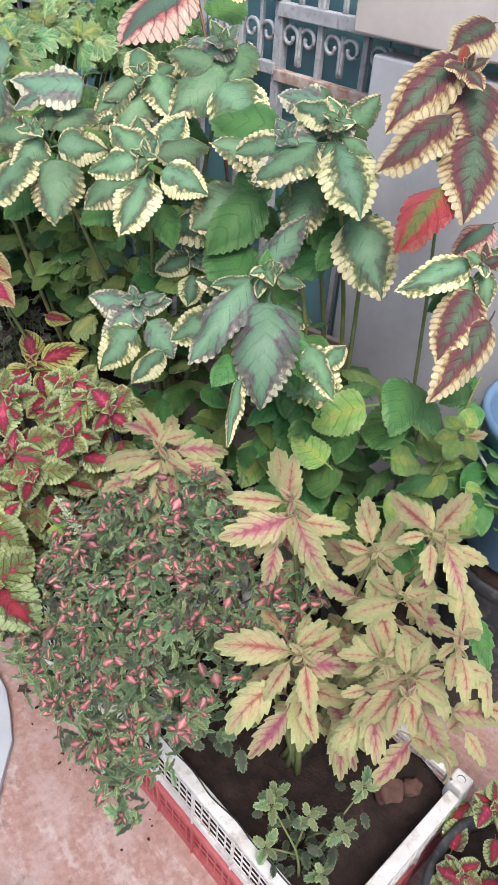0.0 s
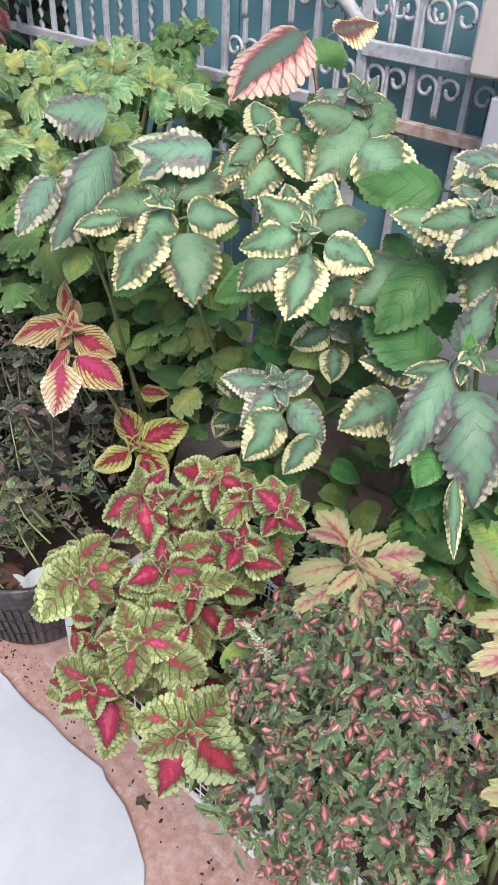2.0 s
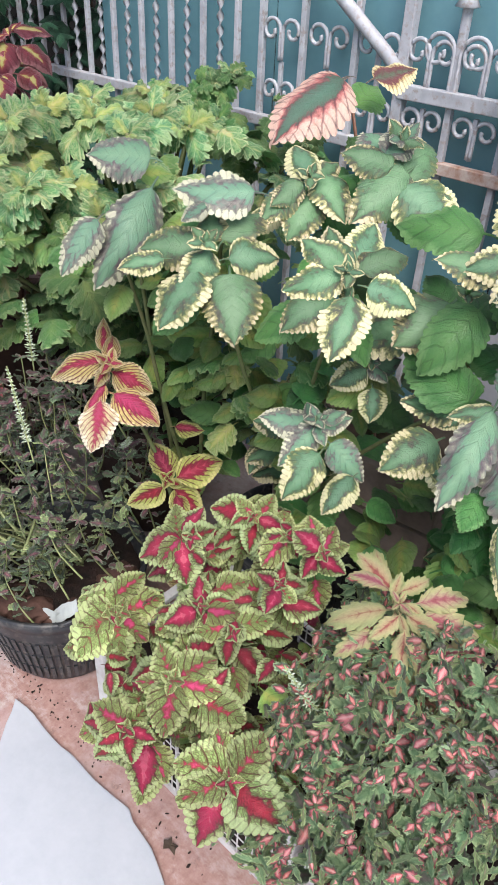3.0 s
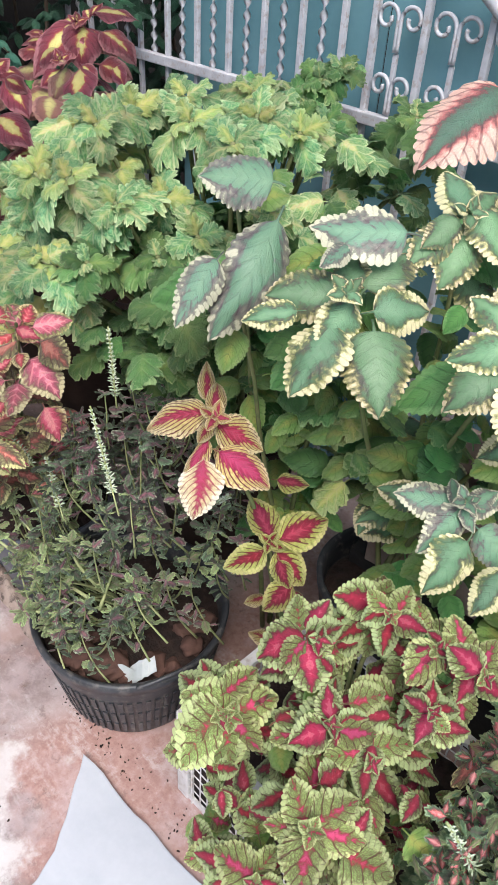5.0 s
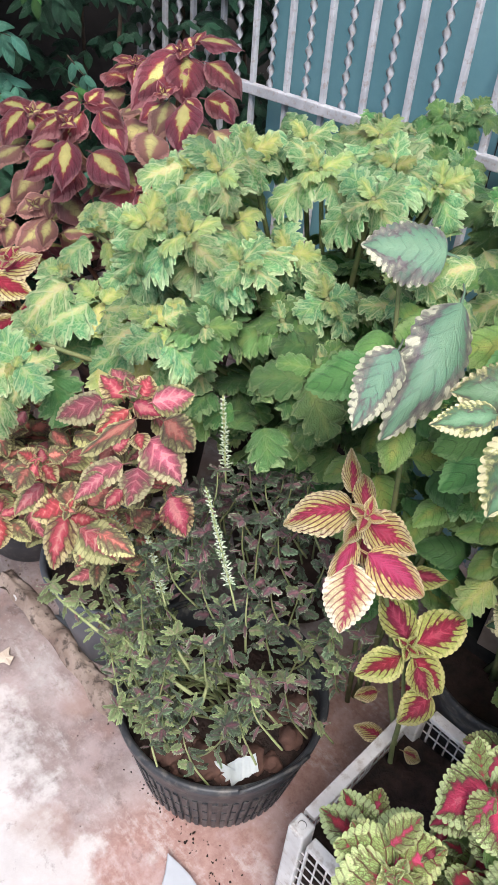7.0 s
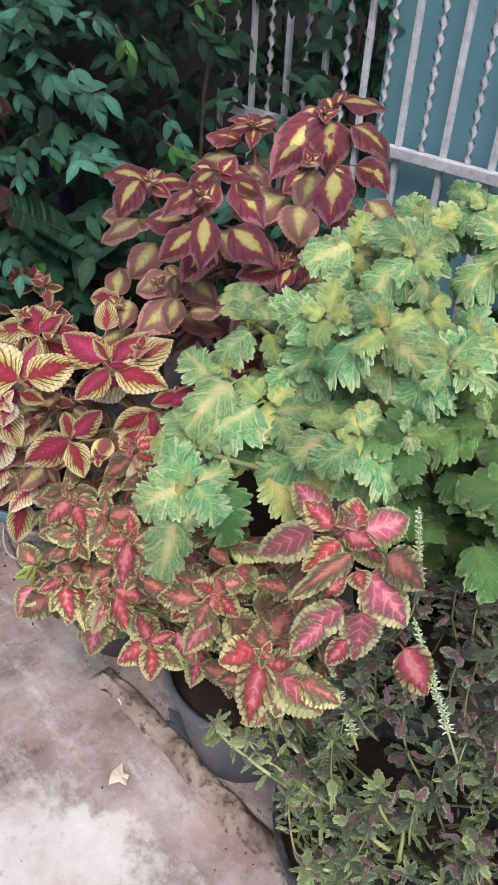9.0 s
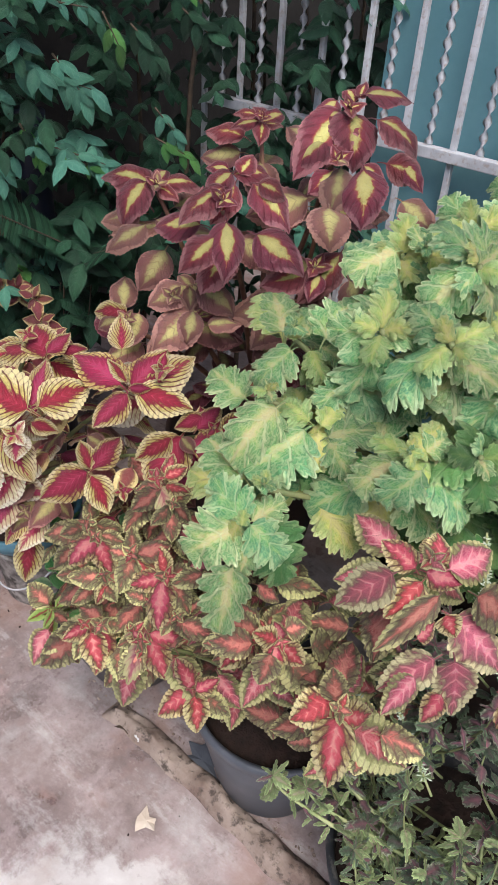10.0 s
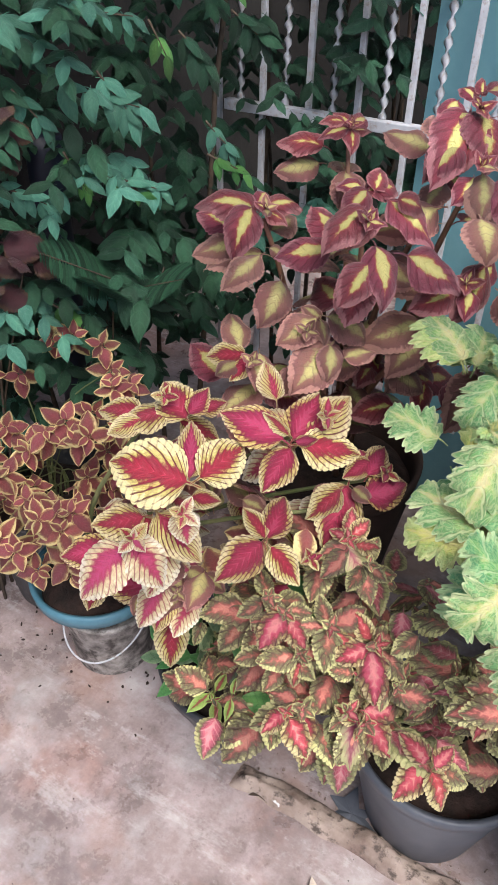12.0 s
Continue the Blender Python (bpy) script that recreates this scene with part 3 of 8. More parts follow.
    "hedge": leaf_material("shaded_hedge_leaf", [(0.0, (0.012, 0.038, 0.021)), (0.6, (0.008, 0.028, 0.015)), (1.0, (0.012, 0.036, 0.021))], (0.02, 0.055, 0.03), 0.4, 7, 0.0, 0.15, 0.1, -1.0, 0.95, rough=0.36, vary=0.65, thin=0.08, fuzz=0.0, gain=2.0),
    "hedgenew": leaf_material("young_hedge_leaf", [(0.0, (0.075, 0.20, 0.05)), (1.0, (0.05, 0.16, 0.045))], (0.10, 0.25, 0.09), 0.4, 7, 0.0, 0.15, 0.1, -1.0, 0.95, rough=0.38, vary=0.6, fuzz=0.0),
    # lit copy of the hedge leaf: sky light put into a paler, bluish green
    "hedgelit": leaf_material("lit_hedge_leaf", [(0.0, (0.06, 0.16, 0.115)), (0.6, (0.04, 0.125, 0.09)), (1.0, (0.05, 0.14, 0.10))], (0.08, 0.19, 0.13), 0.4, 7, 0.0, 0.2, 0.1, -1.0, 0.95, rough=0.33, vary=0.45, thin=0.1, gain=1.6, fuzz=0.0),
    # maroon darkened so that the colour itself carries the hedge's shade
    "shademaroon": leaf_material("shaded_maroon_leaf", [(0.0, (0.06, 0.014, 0.02)), (0.8, (0.04, 0.01, 0.014)), (1.0, (0.07, 0.035, 0.02))], (0.02, 0.006, 0.008), 0.4, 13, 0.1, 0.3, 0.1, -1.0, 0.95, vary=0.4, gain=0.9),
    "redleaf": leaf_material("scarlet_ageing_leaf", [(0.0, (0.16, 0.22, 0.06)), (0.22, (0.28, 0.20, 0.06)), (0.42, (0.48, 0.06, 0.055)), (0.75, (0.46, 0.05, 0.055)), (1.0, (0.40, 0.14, 0.10))], (0.12, 0.02, 0.02), 0.4, 14, 0.2, 0.4, 0.25, -1.0, 0.8, net=0.5, gain=1.0),
    "willow": leaf_material("weed_leaf_red_heart", [(0.0, (0.20, 0.03, 0.035)), (0.30, (0.17, 0.035, 0.03)), (0.42, (0.16, 0.24, 0.05)), (1.0, (0.26, 0.34, 0.10))], (0.10, 0.10, 0.03), 0.3, 7, 0.0, 0.2, 0.12, -1.0, 0.95, vary=0.3),
}


# ---- shapes ----
def part(name, bm, material, parent=None, label="", smooth=True):
    """One mesh object from a bmesh, under a thing or a part."""
    me = bpy.data.meshes.new(name)
    bm.to_mesh(me)
    bm.free()
    return mesh_part(name, me, material, parent, label, smooth)


def mesh_part(name, me, material, parent=None, label="", smooth=True):
    if material is not None and not me.materials:
        me.materials.append(material)
    if smooth:
        me.polygons.foreach_set("use_smooth", [True] * len(me.polygons))
    ob = new(name, me)
    if parent is not None:
        ob.parent = parent
    if label:
        tagged(ob, label)
    return ob


def thing(name, place, label, category, group="", kind="", turn=0.0):
    ob = new(name)
    ob.empty_display_size = 0.05
    ob.matrix_basis = pose(*place, 0, 0, turn)
    return tagged(ob, label, category, group, kind)


def box_bm(bm, lo, hi, bevel=0.0):
    vs = [bm.verts.new((x, y, z)) for x in (lo[0], hi[0]) for y in (lo[1], hi[1]) for z in (lo[2], hi[2])]
    fs = [bm.faces.new([vs[i] for i in f]) for f in ((0, 1, 3, 2), (4, 6, 7, 5), (0, 4, 5, 1), (2, 3, 7, 6), (0, 2, 6, 4), (1, 5, 7, 3))]
    if bevel > 0:
        es = list({e for f in fs for e in f.edges})
        bmesh.ops.bevel(bm, geom=es, offset=bevel, segments=2, affect="EDGES", profile=0.5)
    return bm


def tube(bm, pts, radii, sides=7, caps=True):
    """A round tapered tube along points."""
    rings = []
    n = len(pts)
    ref = Vector((0.31, 0.17, 0.93)).normalized()
    for i, p in enumerate(pts):
        d = (Vector(pts[min(i + 1, n - 1)]) - Vector(pts[max(i - 1, 0)])).normalized()
        r = ref if abs(d.dot(ref)) < 0.95 else Vector((1, 0, 0))
        a = d.cross(r).normalized()
        b = d.cross(a)
        rad = radii[i] if hasattr(radii, "__len__") else radii
        rings.append([bm.verts.new(Vector(p) + rad * (math.cos(6.2832 * k / sides) * a + math.sin(6.2832 * k / sides) * b)) for k in range(sides)])
    for q, w in zip(rings, rings[1:]):
        for k in range(sides):
            bm.faces.new((q[k], q[(k + 1) % sides], w[(k + 1) % sides], w[k]))
    if caps:
        bm.faces.new(rings[0][::-1])
        bm.faces.new(rings[-1])
    return bm


def lathe(bm, profile, segs=48, wob=0.0, seed=0):
    """A turned form: profile of (radius, height), open ends."""
    rings = []
    for r, z in profile:
        rings.append([bm.verts.new((r * (1 + wob * noise.noise((math.cos(6.2832 * k / segs), math.sin(6.2832 * k / segs), seed))) * math.cos(6.2832 * k / segs), r * (1 + wob * noise.noise((math.cos(6.2832 * k / segs), math.sin(6.2832 * k / segs), seed))) * math.sin(6.2832 * k / segs), z)) for k in range(segs)])
    for q, w in zip(rings, rings[1:]):
        for k in range(segs):
            bm.faces.new((q[k], q[(k + 1) % segs], w[(k + 1) % segs], w[k]))
    return bm


# leaf outlines: width, rise and fall of the outline, teeth a side, tooth size, kind of tooth, rows
SHAPES = {
    "cream": (0.62, 0.52, 1.05, 15, 0.045, "round", 75),
    "serrate": (0.37, 0.80, 1.15, 6, 0.062, "saw", 36),
    "oval": (0.64, 0.58, 1.02, 14, 0.028, "round", 56),
    "maroon": (0.64, 0.62, 1.18, 17, 0.022, "round", 51),
    "heart": (0.72, 0.48, 0.98, 12, 0.056, "round", 60),
    "frill": (0.52, 0.42, 0.90, 4, 0.19, "lobe", 84),
    "nettle": (0.60, 0.50, 1.00, 13, 0.045, "round", 52),
    "small": (0.48, 0.55, 0.95, 5, 0.11, "saw", 25),
    "thin": (0.20, 0.60, 0.95, 3, 0.07, "saw", 12),
    "rimmed": (0.62, 0.58, 1.02, 0, 0.0, "none", 12),
    "plain": (0.46, 0.70, 1.05, 0, 0.0, "none", 7),
    "sliver": (0.16, 0.50, 0.70, 0, 0.0, "none", 4),
}
# leaves deep in the mass carry coarser teeth
for kind in ("cream", "serrate", "oval", "heart", "frill", "nettle"):
    SHAPES[kind + "_deep"] = (*SHAPES[kind][:6], SHAPES[kind][3] * (8 if kind == "frill" else 3))
LEAVES = {}


def leaf_data(shape, mat, bend, fold=0.18, wave=0.0, key=0):
    """Leaf blade of length 1 along y, face up, with a short stalk; arched by bend degrees."""
    k = (shape, mat, bend, fold, wave, key)
    if k in LEAVES:
        return LEAVES[k]
    width, up, down, teeth, depth, style, rows = SHAPES[shape]
    if rows < 8:
        cols = (-1.0, 0.0, 1.0)
    elif shape in ("small", "thin", "rimmed") or shape.endswith("_deep") and style != "lobe":
        cols = (-1.0, -0.6, 0.0, 0.6, 1.0)
    else:
        cols = (-1.0, -0.80, -0.42, 0.0, 0.42, 0.80, 1.0)
    peak = up / (up + down)
    top = peak ** up * (1 - peak) ** down

    def outline(v):
        v = min(max(v, 0.0), 1.0)
        return max(0.5 * width * v ** up * (1 - v) ** down / top, 0.004)

    # even teeth along the edge's length
    arc = [0.0]
    for i in range(rows):
        arc.append(arc[-1] + math.hypot(outline((i + 1) / rows) - outline(i / rows), 1 / rows))
    fold = (fold, -0.6 * fold, 1.5 * fold)[key % 3]
    sway = (0.0, 0.10, -0.10)[key % 3] if wave else 0.0
    curl = (0.22, 0.34, 0.12)[key % 3]
    verts, faces, uvs = [], [], []
    cy, cz, stepv = 0.0, 0.0, 1.0 / rows
    for i in range(-2, rows + 1):
        v = max(i, 0) / rows
        ang = radians(bend) * (v - 0.25)
        if i <= 0:
            y, z, half = 0.09 * i, -0.02 * i * i, 0.014 if i < 0 else 0.020
        else:
            cy += math.cos(ang) * stepv
            cz -= math.sin(ang) * stepv
            y, z, half = cy, cz, outline(v)
        bump, ny, nx = 0.0, 0.0, 1.0
        if teeth and i > 0:
            q = (arc[i] / arc[-1] * teeth) % 1.0
            amp = min(1.0, v * 7) * min(1.0, (1 - v) * 4 + 0.3)
            if style == "saw":
                bump = depth * amp * q ** 0.8
            elif style == "lobe":
                uneven = 0.72 + 0.5 * abs(math.sin(2.7 * int(arc[i] / arc[-1] * teeth) + 1.9 * key))
                bump = depth * uneven * amp * abs(math.sin(math.pi * q)) ** 0.5 * (0.66 + 0.34 * abs(math.cos(3 * math.pi * (q - 0.5))))
            else:
                bump = depth * amp * abs(math.sin(math.pi * q)) ** 0.55
            slope = (outline(v + 0.01) - outline(v - 0.01)) / 0.02
            ln = math.hypot(1, slope)
            nx, ny = 1 / ln, -slope / ln + (0.5 if style == "saw" else 0.15)
        for s in cols:
            w, yy, zb = half * s, y, 0.0
            if style == "lobe" and 0.5 < abs(s) < 1.0:
                w += (1 if s > 0 else -1) * nx * bump * 0.55
                yy += ny * bump * 0.55
            if abs(s) == 1.0:
                w += s * nx * bump
                yy += ny * bump * math.cos(ang)
                zb = -ny * bump * math.sin(ang) - 0.25 * bump
            zz = z + zb + fold * abs(w) - 1.3 * fold * w * w / (0.5 * width) - curl * abs(s) ** 3 * half
            if wave and i > 0:
                zz += wave * abs(s) ** 2 * math.sin(v * (9 + 3 * key) + (1.7 if s > 0 else 0.0) + 2.1 * key) + 0.35 * wave * s * math.sin(v * 17 + key)
            verts.append((w + sway * v * v, yy, zz))
            uvs.append((0.5 + 0.5 * s, arc[max(i, 0)] / arc[-1]))
    nc = len(cols)
    for r in range(rows + 2):
        for c in range(nc - 1):
            a = r * nc + c
            faces.append((a, a + 1, a + nc + 1, a + nc))
    me = bpy.data.meshes.new("leaf")
    me.from_pydata(verts, [], faces)
    layer = me.uv_layers.new(name="UVMap")
    loops = np.array(faces).ravel()
    layer.data.foreach_set("uv", np.array(uvs)[loops].ravel())
    me.materials.append(LEAFMAT[mat])
    me.polygons.foreach_set("use_smooth", [True] * len(faces))
    LEAVES[k] = me
    return me


RND = random.Random(7)
FACE = Vector((0.42, -0.42, 0.80)).normalized()
RIGHT = Vector((0.70, 0.714, 0.0)).normalized()
UPWARD = FACE.cross(RIGHT)


def leaf_pose(base, direction, normal, length):
    y = direction.normalized()
    x = y.cross(normal).normalized()
    z = x.cross(y)
    m = Matrix((x, y, z)).transposed().to_4x4()
    return Matrix.Translation(base) @ m @ Matrix.Diagonal((length, length, length, 1))


class Plant:
    """A potted plant: stems and leaves under one empty at its root."""

    def __init__(self, name, root, label, category, stem=None, group="", radius=0.006):
        self.root = Vector(root)
        self.ob = thing(name, root, label, category, group)
        self.stem, self.radius = stem or M_STEM, radius
        self.back = self.ob.matrix_basis.inverted()
        self.leaves = []

    def leaf(self, shape, mat, base, direction, length, normal=None, bend=35, fold=0.18, wave=0.0, key=0, wide=1.0):
        n = Vector(normal) if normal is not None else FACE
        self.leaves.append((leaf_data(shape, mat, bend, fold, wave, key), self.back @ leaf_pose(Vector(base), Vector(direction), n, length) @ Matrix.Diagonal((wide, 1, 1, 1))))

    def stalk(self, end, start=None, radius=None, bow=0.12, steps=9):
        a = Vector(start) if start is not None else self.root + Vector((RND.uniform(-0.03, 0.03), RND.uniform(-0.03, 0.03), 0))
        b, r = Vector(end), radius or self.radius
        h = (b - a).length
        out = Vector((b.x - a.x, b.y - a.y, 0)) * bow
        pts = []
        for i in range(steps + 1):
            t = i / steps
            p = a.lerp(b, t) - out * math.sin(math.pi * t) + Vector((noise.noise(a * 9 + Vector((t * 3, 0, 0))), noise.noise(a * 9 + Vector((0, t * 3, 5))), 0)) * 0.02 * h * math.sin(math.pi * t)
            pts.append(p)
        bm = bmesh.new()
        tube(bm, [self.back @ p for p in pts], [r * (1 - 0.55 * i / steps) for i in range(steps + 1)], 6)
        part("stem", bm, self.stem, self.ob)
        return pts

    def star(self, centre, shape, mats, size, twist=0.0, pairs=3, facing=None, droop=20, bend=35, wave=0.03, grow=0.62, fold=0.2, loose=0.2):
        """A shoot seen from above: crossed pairs of leaves, the inner ones young and small."""
        c = Vector(centre)
        f = Vector(facing).normalized() if facing else (FACE + Vector((RND.uniform(-0.22, 0.22), RND.uniform(-0.22, 0.22), 0))).normalized()
        r = (RIGHT - RIGHT.dot(f) * f).normalized()
        u = f.cross(r)
        for k in range(pairs):
            ln = size * grow ** k
            el = -droop + (droop + 62) * (k / max(pairs, 1)) ** 0.9
            for h in range(2):
                a = radians(twist + 90 * k + 180 * h + RND.uniform(-13, 13))
                d = r * math.cos(a) + u * math.sin(a)
                e = radians(el + RND.uniform(-9, 9))
                dd = d * math.cos(e) + f * math.sin(e)
                nn = f * math.cos(e) - d * math.sin(e) + r * RND.uniform(-loose, loose) + u * RND.uniform(-loose, loose)
                mt = mats if isinstance(mats, str) else mats[min(k, len(mats) - 1)] if len(mats) > 1 else mats[0]
                l2 = ln * RND.uniform(0.88, 1.1)
                self.leaf(shape, mt, c + d * 0.10 * l2 - f * 0.10 * size * (1 - k / pairs), dd, l2, nn, bend + RND.choice((-15, 0, 15)), fold, wave, RND.randrange(3))

    def under(self, pts, shape, mats, size, nodes=3, start=0.45, bend=45):
        """Older leaf pairs down the stem."""
        n = len(pts) - 1
        for k in range(nodes):
            t = start + (0.9 - start) * k / max(nodes - 1, 1)
            i = min(int(t * n), n - 1)
            p = pts[i].lerp(pts[i + 1], t * n - i)
            a0 = RND.uniform(0, 180)
            for h in range(2):
                a = radians(a0 + 180 * h + RND.uniform(-15, 15))
                d = Vector((math.cos(a), math.sin(a), RND.uniform(-0.5, 0.15)))
                self.leaf(shape, RND.choice(mats) if not isinstance(mats, str) else mats, p + d * 0.02, d, size * RND.uniform(0.7, 1.1), Vector((0, 0, 1)) + FACE * 0.4 + d * 0.3, bend, 0.18, 0.03, RND.randrange(3))

    def fill(self, n, centre, spread, shape, mats, size, tilt=0.5, bend=40, flat=0.5):
        """Leaves of the mass below the tips."""
        c = Vector(centre)
        shape = shape + "_deep" if shape + "_deep" in SHAPES else shape
        for _ in range(n):
            while True:
                q = Vector((RND.uniform(-1, 1), RND.uniform(-1, 1), RND.uniform(-1, 1)))
                if 0.15 < q.length < 1:
                    break
            p = c + Vector((q.x * spread[0], q.y * spread[1], q.z * spread[2]))
            a = RND.uniform(0, 6.283)
            d = Vector((math.cos(a), math.sin(a), RND.uniform(-0.7, 0.2)))
            nn = Vector((q.x * spread[0], q.y * spread[1], 0)).normalized() * tilt + Vector((0, 0, 1)) * flat + FACE * 0.5
            self.leaf(shape, RND.choice(mats) if not isinstance(mats, str) else mats, p, d, size * RND.uniform(0.6, 1.15), nn, bend, 0.18, 0.03, RND.randrange(3))

    def done(self, limit=290):
        for me, m in self.leaves[:limit]:
            ob = new("leaf", me)
            ob.parent = self.ob
            ob.matrix_basis = m
        rest = self.leaves[limit:]
        if rest:
            bake_leaves(self.ob, rest)
        return self.ob


def bake_leaves(parent, rest):
    groups = {}
    for me, m in rest:
        groups.setdefault(me.materials[0], []).append((me, m))
    for mat, items in groups.items():
        vs, fs, us, base = [], [], [], 0
        for me, m in items:
            n = len(me.vertices)
            co = np.empty(n * 3)
            me.vertices.foreach_get("co", co)
            mm = np.array(m)
            vs.append(co.reshape(-1, 3) @ mm[:3, :3].T + mm[:3, 3])
            idx = np.empty(len(me.loops), dtype=int)
            me.loops.foreach_get("vertex_index", idx)
            fs.append(idx.reshape(-1, 4) + base)
            uv = np.empty(len(me.loops) * 2)
            me.uv_layers[0].data.foreach_get("uv", uv)
            us.append(uv)
            base += n
        me = bpy.data.meshes.new("foliage")
        me.from_pydata(np.vstack(vs).tolist(), [], np.vstack(fs).tolist())
        me.uv_layers.new(name="UVMap").data.foreach_set("uv", np.concatenate(us))
        tagged(mesh_part("foliage", me, mat, parent), kind="stuff")


# ---- floor, fence and walls ----
def slab_bm(outline, z0, z1, bevel=0.0):
    bm = bmesh.new()
    f = bm.faces.new([bm.verts.new((x, y, z0)) for x, y in outline])
    up = bmesh.ops.extrude_face_region(bm, geom=[f])
    bmesh.ops.translate(bm, vec=(0, 0, z1 - z0), verts=[v for v in up["geom"] if isinstance(v, bmesh.types.BMVert)])
    bmesh.ops.recalc_face_normals(bm, faces=bm.faces)
    if bevel:
        top = [e for e in bm.edges if all(abs(v.co.z - z1) < 1e-5 for v in e.verts)]
        bmesh.ops.bevel(bm, geom=top, offset=bevel, segments=2, affect="EDGES", profile=0.6)
    return bm


ground = part("ground", slab_bm([(-60, -60), (60, -60), (60, 60), (-60, 60)], -0.3, 0.0), M_FLOOR, smooth=False)
tagged(ground, "worn grey cement yard floor with faded red oxide", "ground", kind="structure")


def rough_line(points, amount, seed, step=0.025):
    out = []
    for i, (a, b) in enumerate(zip(points, points[1:])):
        n = max(1, int(math.dist(a, b) / step))
        for k in range(n):
            t = k / n
            p = Vector((a[0] + (b[0] - a[0]) * t, a[1] + (b[1] - a[1]) * t, seed))
            out.append((p.x + amount * noise.noise(p * 22), p.y + amount * noise.noise(p * 22 + Vector((0, 0, 9)))))
    return out


slab_edge = [(-1.262, 0.248), (-1.06, 0.252), (-0.93, 0.262), (-0.82, 0.242), (-0.745, 0.205), (-0.69, 0.155), (-0.615, 0.09), (-0.50, 0.03), (-0.36, -0.18), (-0.55, -0.75), (-0.95, -0.55), (-1.155, 0.115), (-1.262, 0.248)]
white_slab = part("pavement_patch", slab_bm(rough_line(slab_edge, 0.007, 3), 0.001, 0.016, 0.003), M_SLAB, smooth=False)
tagged(white_slab, "whitewashed cement patch with a broken edge on the floor", "pavement", kind="structure")



def ridge(x0, x1, y, width, height, nx=120, ny=9):
    """A broken cement ridge with a crumbling top."""
    bm = bmesh.new()
    g = []
    for i in range(nx + 1):
        x = x0 + (x1 - x0) * i / nx
        end = min(1.0, i / 6, (nx - i) / 3)
        row = []
        for j in range(ny + 1):
            t = -1 + 2 * j / ny
            q = Vector((x * 16, t * 1.3, 4.2))
            yy = y + 0.010 * noise.noise(Vector((x * 5, 0, 1))) + t * width * (0.5 + 0.22 * noise.noise(Vector((x * 14, t * 0.6, 7))))
            h = max(0.0, 1 - abs(t) ** 2.6) * height * (0.75 + 0.45 * noise.noise(q) + 0.25 * noise.noise(q * 4)) * end
            row.append(bm.verts.new((x, yy, max(h, 0.0) - 0.001 if 0 < j < ny else -0.004)))
        g.append(row)
    for i in range(nx):
        for j in range(ny):
            bm.faces.new((g[i][j], g[i + 1][j], g[i + 1][j + 1], g[i][j + 1]))
    bmesh.ops.recalc_face_normals(bm, faces=bm.faces)
    return bm


kerb = part("kerb", ridge(-2.02, -1.455, 0.346, 0.056, 0.032), M_SLAB_EDGE, smooth=True)
tagged(kerb, "low crumbling cement kerb in front of the pots", "kerb", kind="structure")


def wall_box(name, lo, hi, mat, label, category="wall", bevel=0.0):
    bm = bmesh.new()
    box_bm(bm, lo, hi, bevel)
    return tagged(part(name, bm, mat, smooth=False), label, category, kind="structure")


# added walls: painted dark as shade, tall to keep sky light off the hedge
wall_box("wall_west", (-3.45, -2.5, 0.0), (-3.25, 4.2, 3.2), M_DARK_WALL, "block wall added behind the hedge, near-black to stand for shade")
wall_box("wall_north", (-3.25, 2.6, 0.0), (3.0, 2.8, 3.2), M_DARK_WALL, "boundary wall added beyond the fence, shade put into its dark colour")

FENCE_Y = 1.19
# teal metal sheet, in corrugation-free panels, behind the bars
for x0, x1 in ((-2.12, -1.52), (-1.516, -0.916), (-0.912, 0.6)):
    wall_box("fence_sheet", (x0, FENCE_Y + 0.035, 0.02), (x1, FENCE_Y + 0.038, 2.05), M_TEAL, "teal painted metal sheet fixed behind the fence bars", "fence")

fence = thing("iron_fence", (-1.5, FENCE_Y, 0.0), "white painted wrought iron fence with twisted bars and scrolls", "fence")
fb = fence.matrix_basis.inverted()


def bar(x, z0, z1, w=0.012, mat=None, name="bar"):
    bm = bmesh.new()
    box_bm(bm, (x - w / 2 + 1.5, -w / 2, z0), (x + w / 2 + 1.5, w / 2, z1), 0.0015)
    return part(name, bm, mat or M_FENCE, fence, smooth=False)


def twisted(x, z0, z1, w=0.0085):
    """A flat bar twisted about its length."""
    bm = bmesh.new()
    n = int((z1 - z0) / 0.004)
    rings = []
    for i in range(n + 1):
        z = z0 + (z1 - z0) * i / n
        a = (z - z0) * 112.0
        rings.append([bm.verts.new((x + 1.5 + w * math.cos(a + k * 1.5708) * (0.34 if k % 2 else 1.0), w * math.sin(a + k * 1.5708) * (0.34 if k % 2 else 1.0), z)) for k in range(4)])
    for q, s in zip(rings, rings[1:]):
        for k in range(4):
            bm.faces.new((q[k], q[(k + 1) % 4], s[(k + 1) % 4], s[k]))
    return part("twisted_bar", bm, M_FENCE, fence)


def rail(x0, x1, z, h=0.022, d=0.022, mat=None):
    bm = bmesh.new()
    box_bm(bm, (x0 + 1.5, -d / 2 - 0.006, z - h / 2), (x1 + 1.5, d / 2 - 0.006, z + h / 2), 0.002)
    return part("rail", bm, mat or M_FENCE, fence, smooth=False)


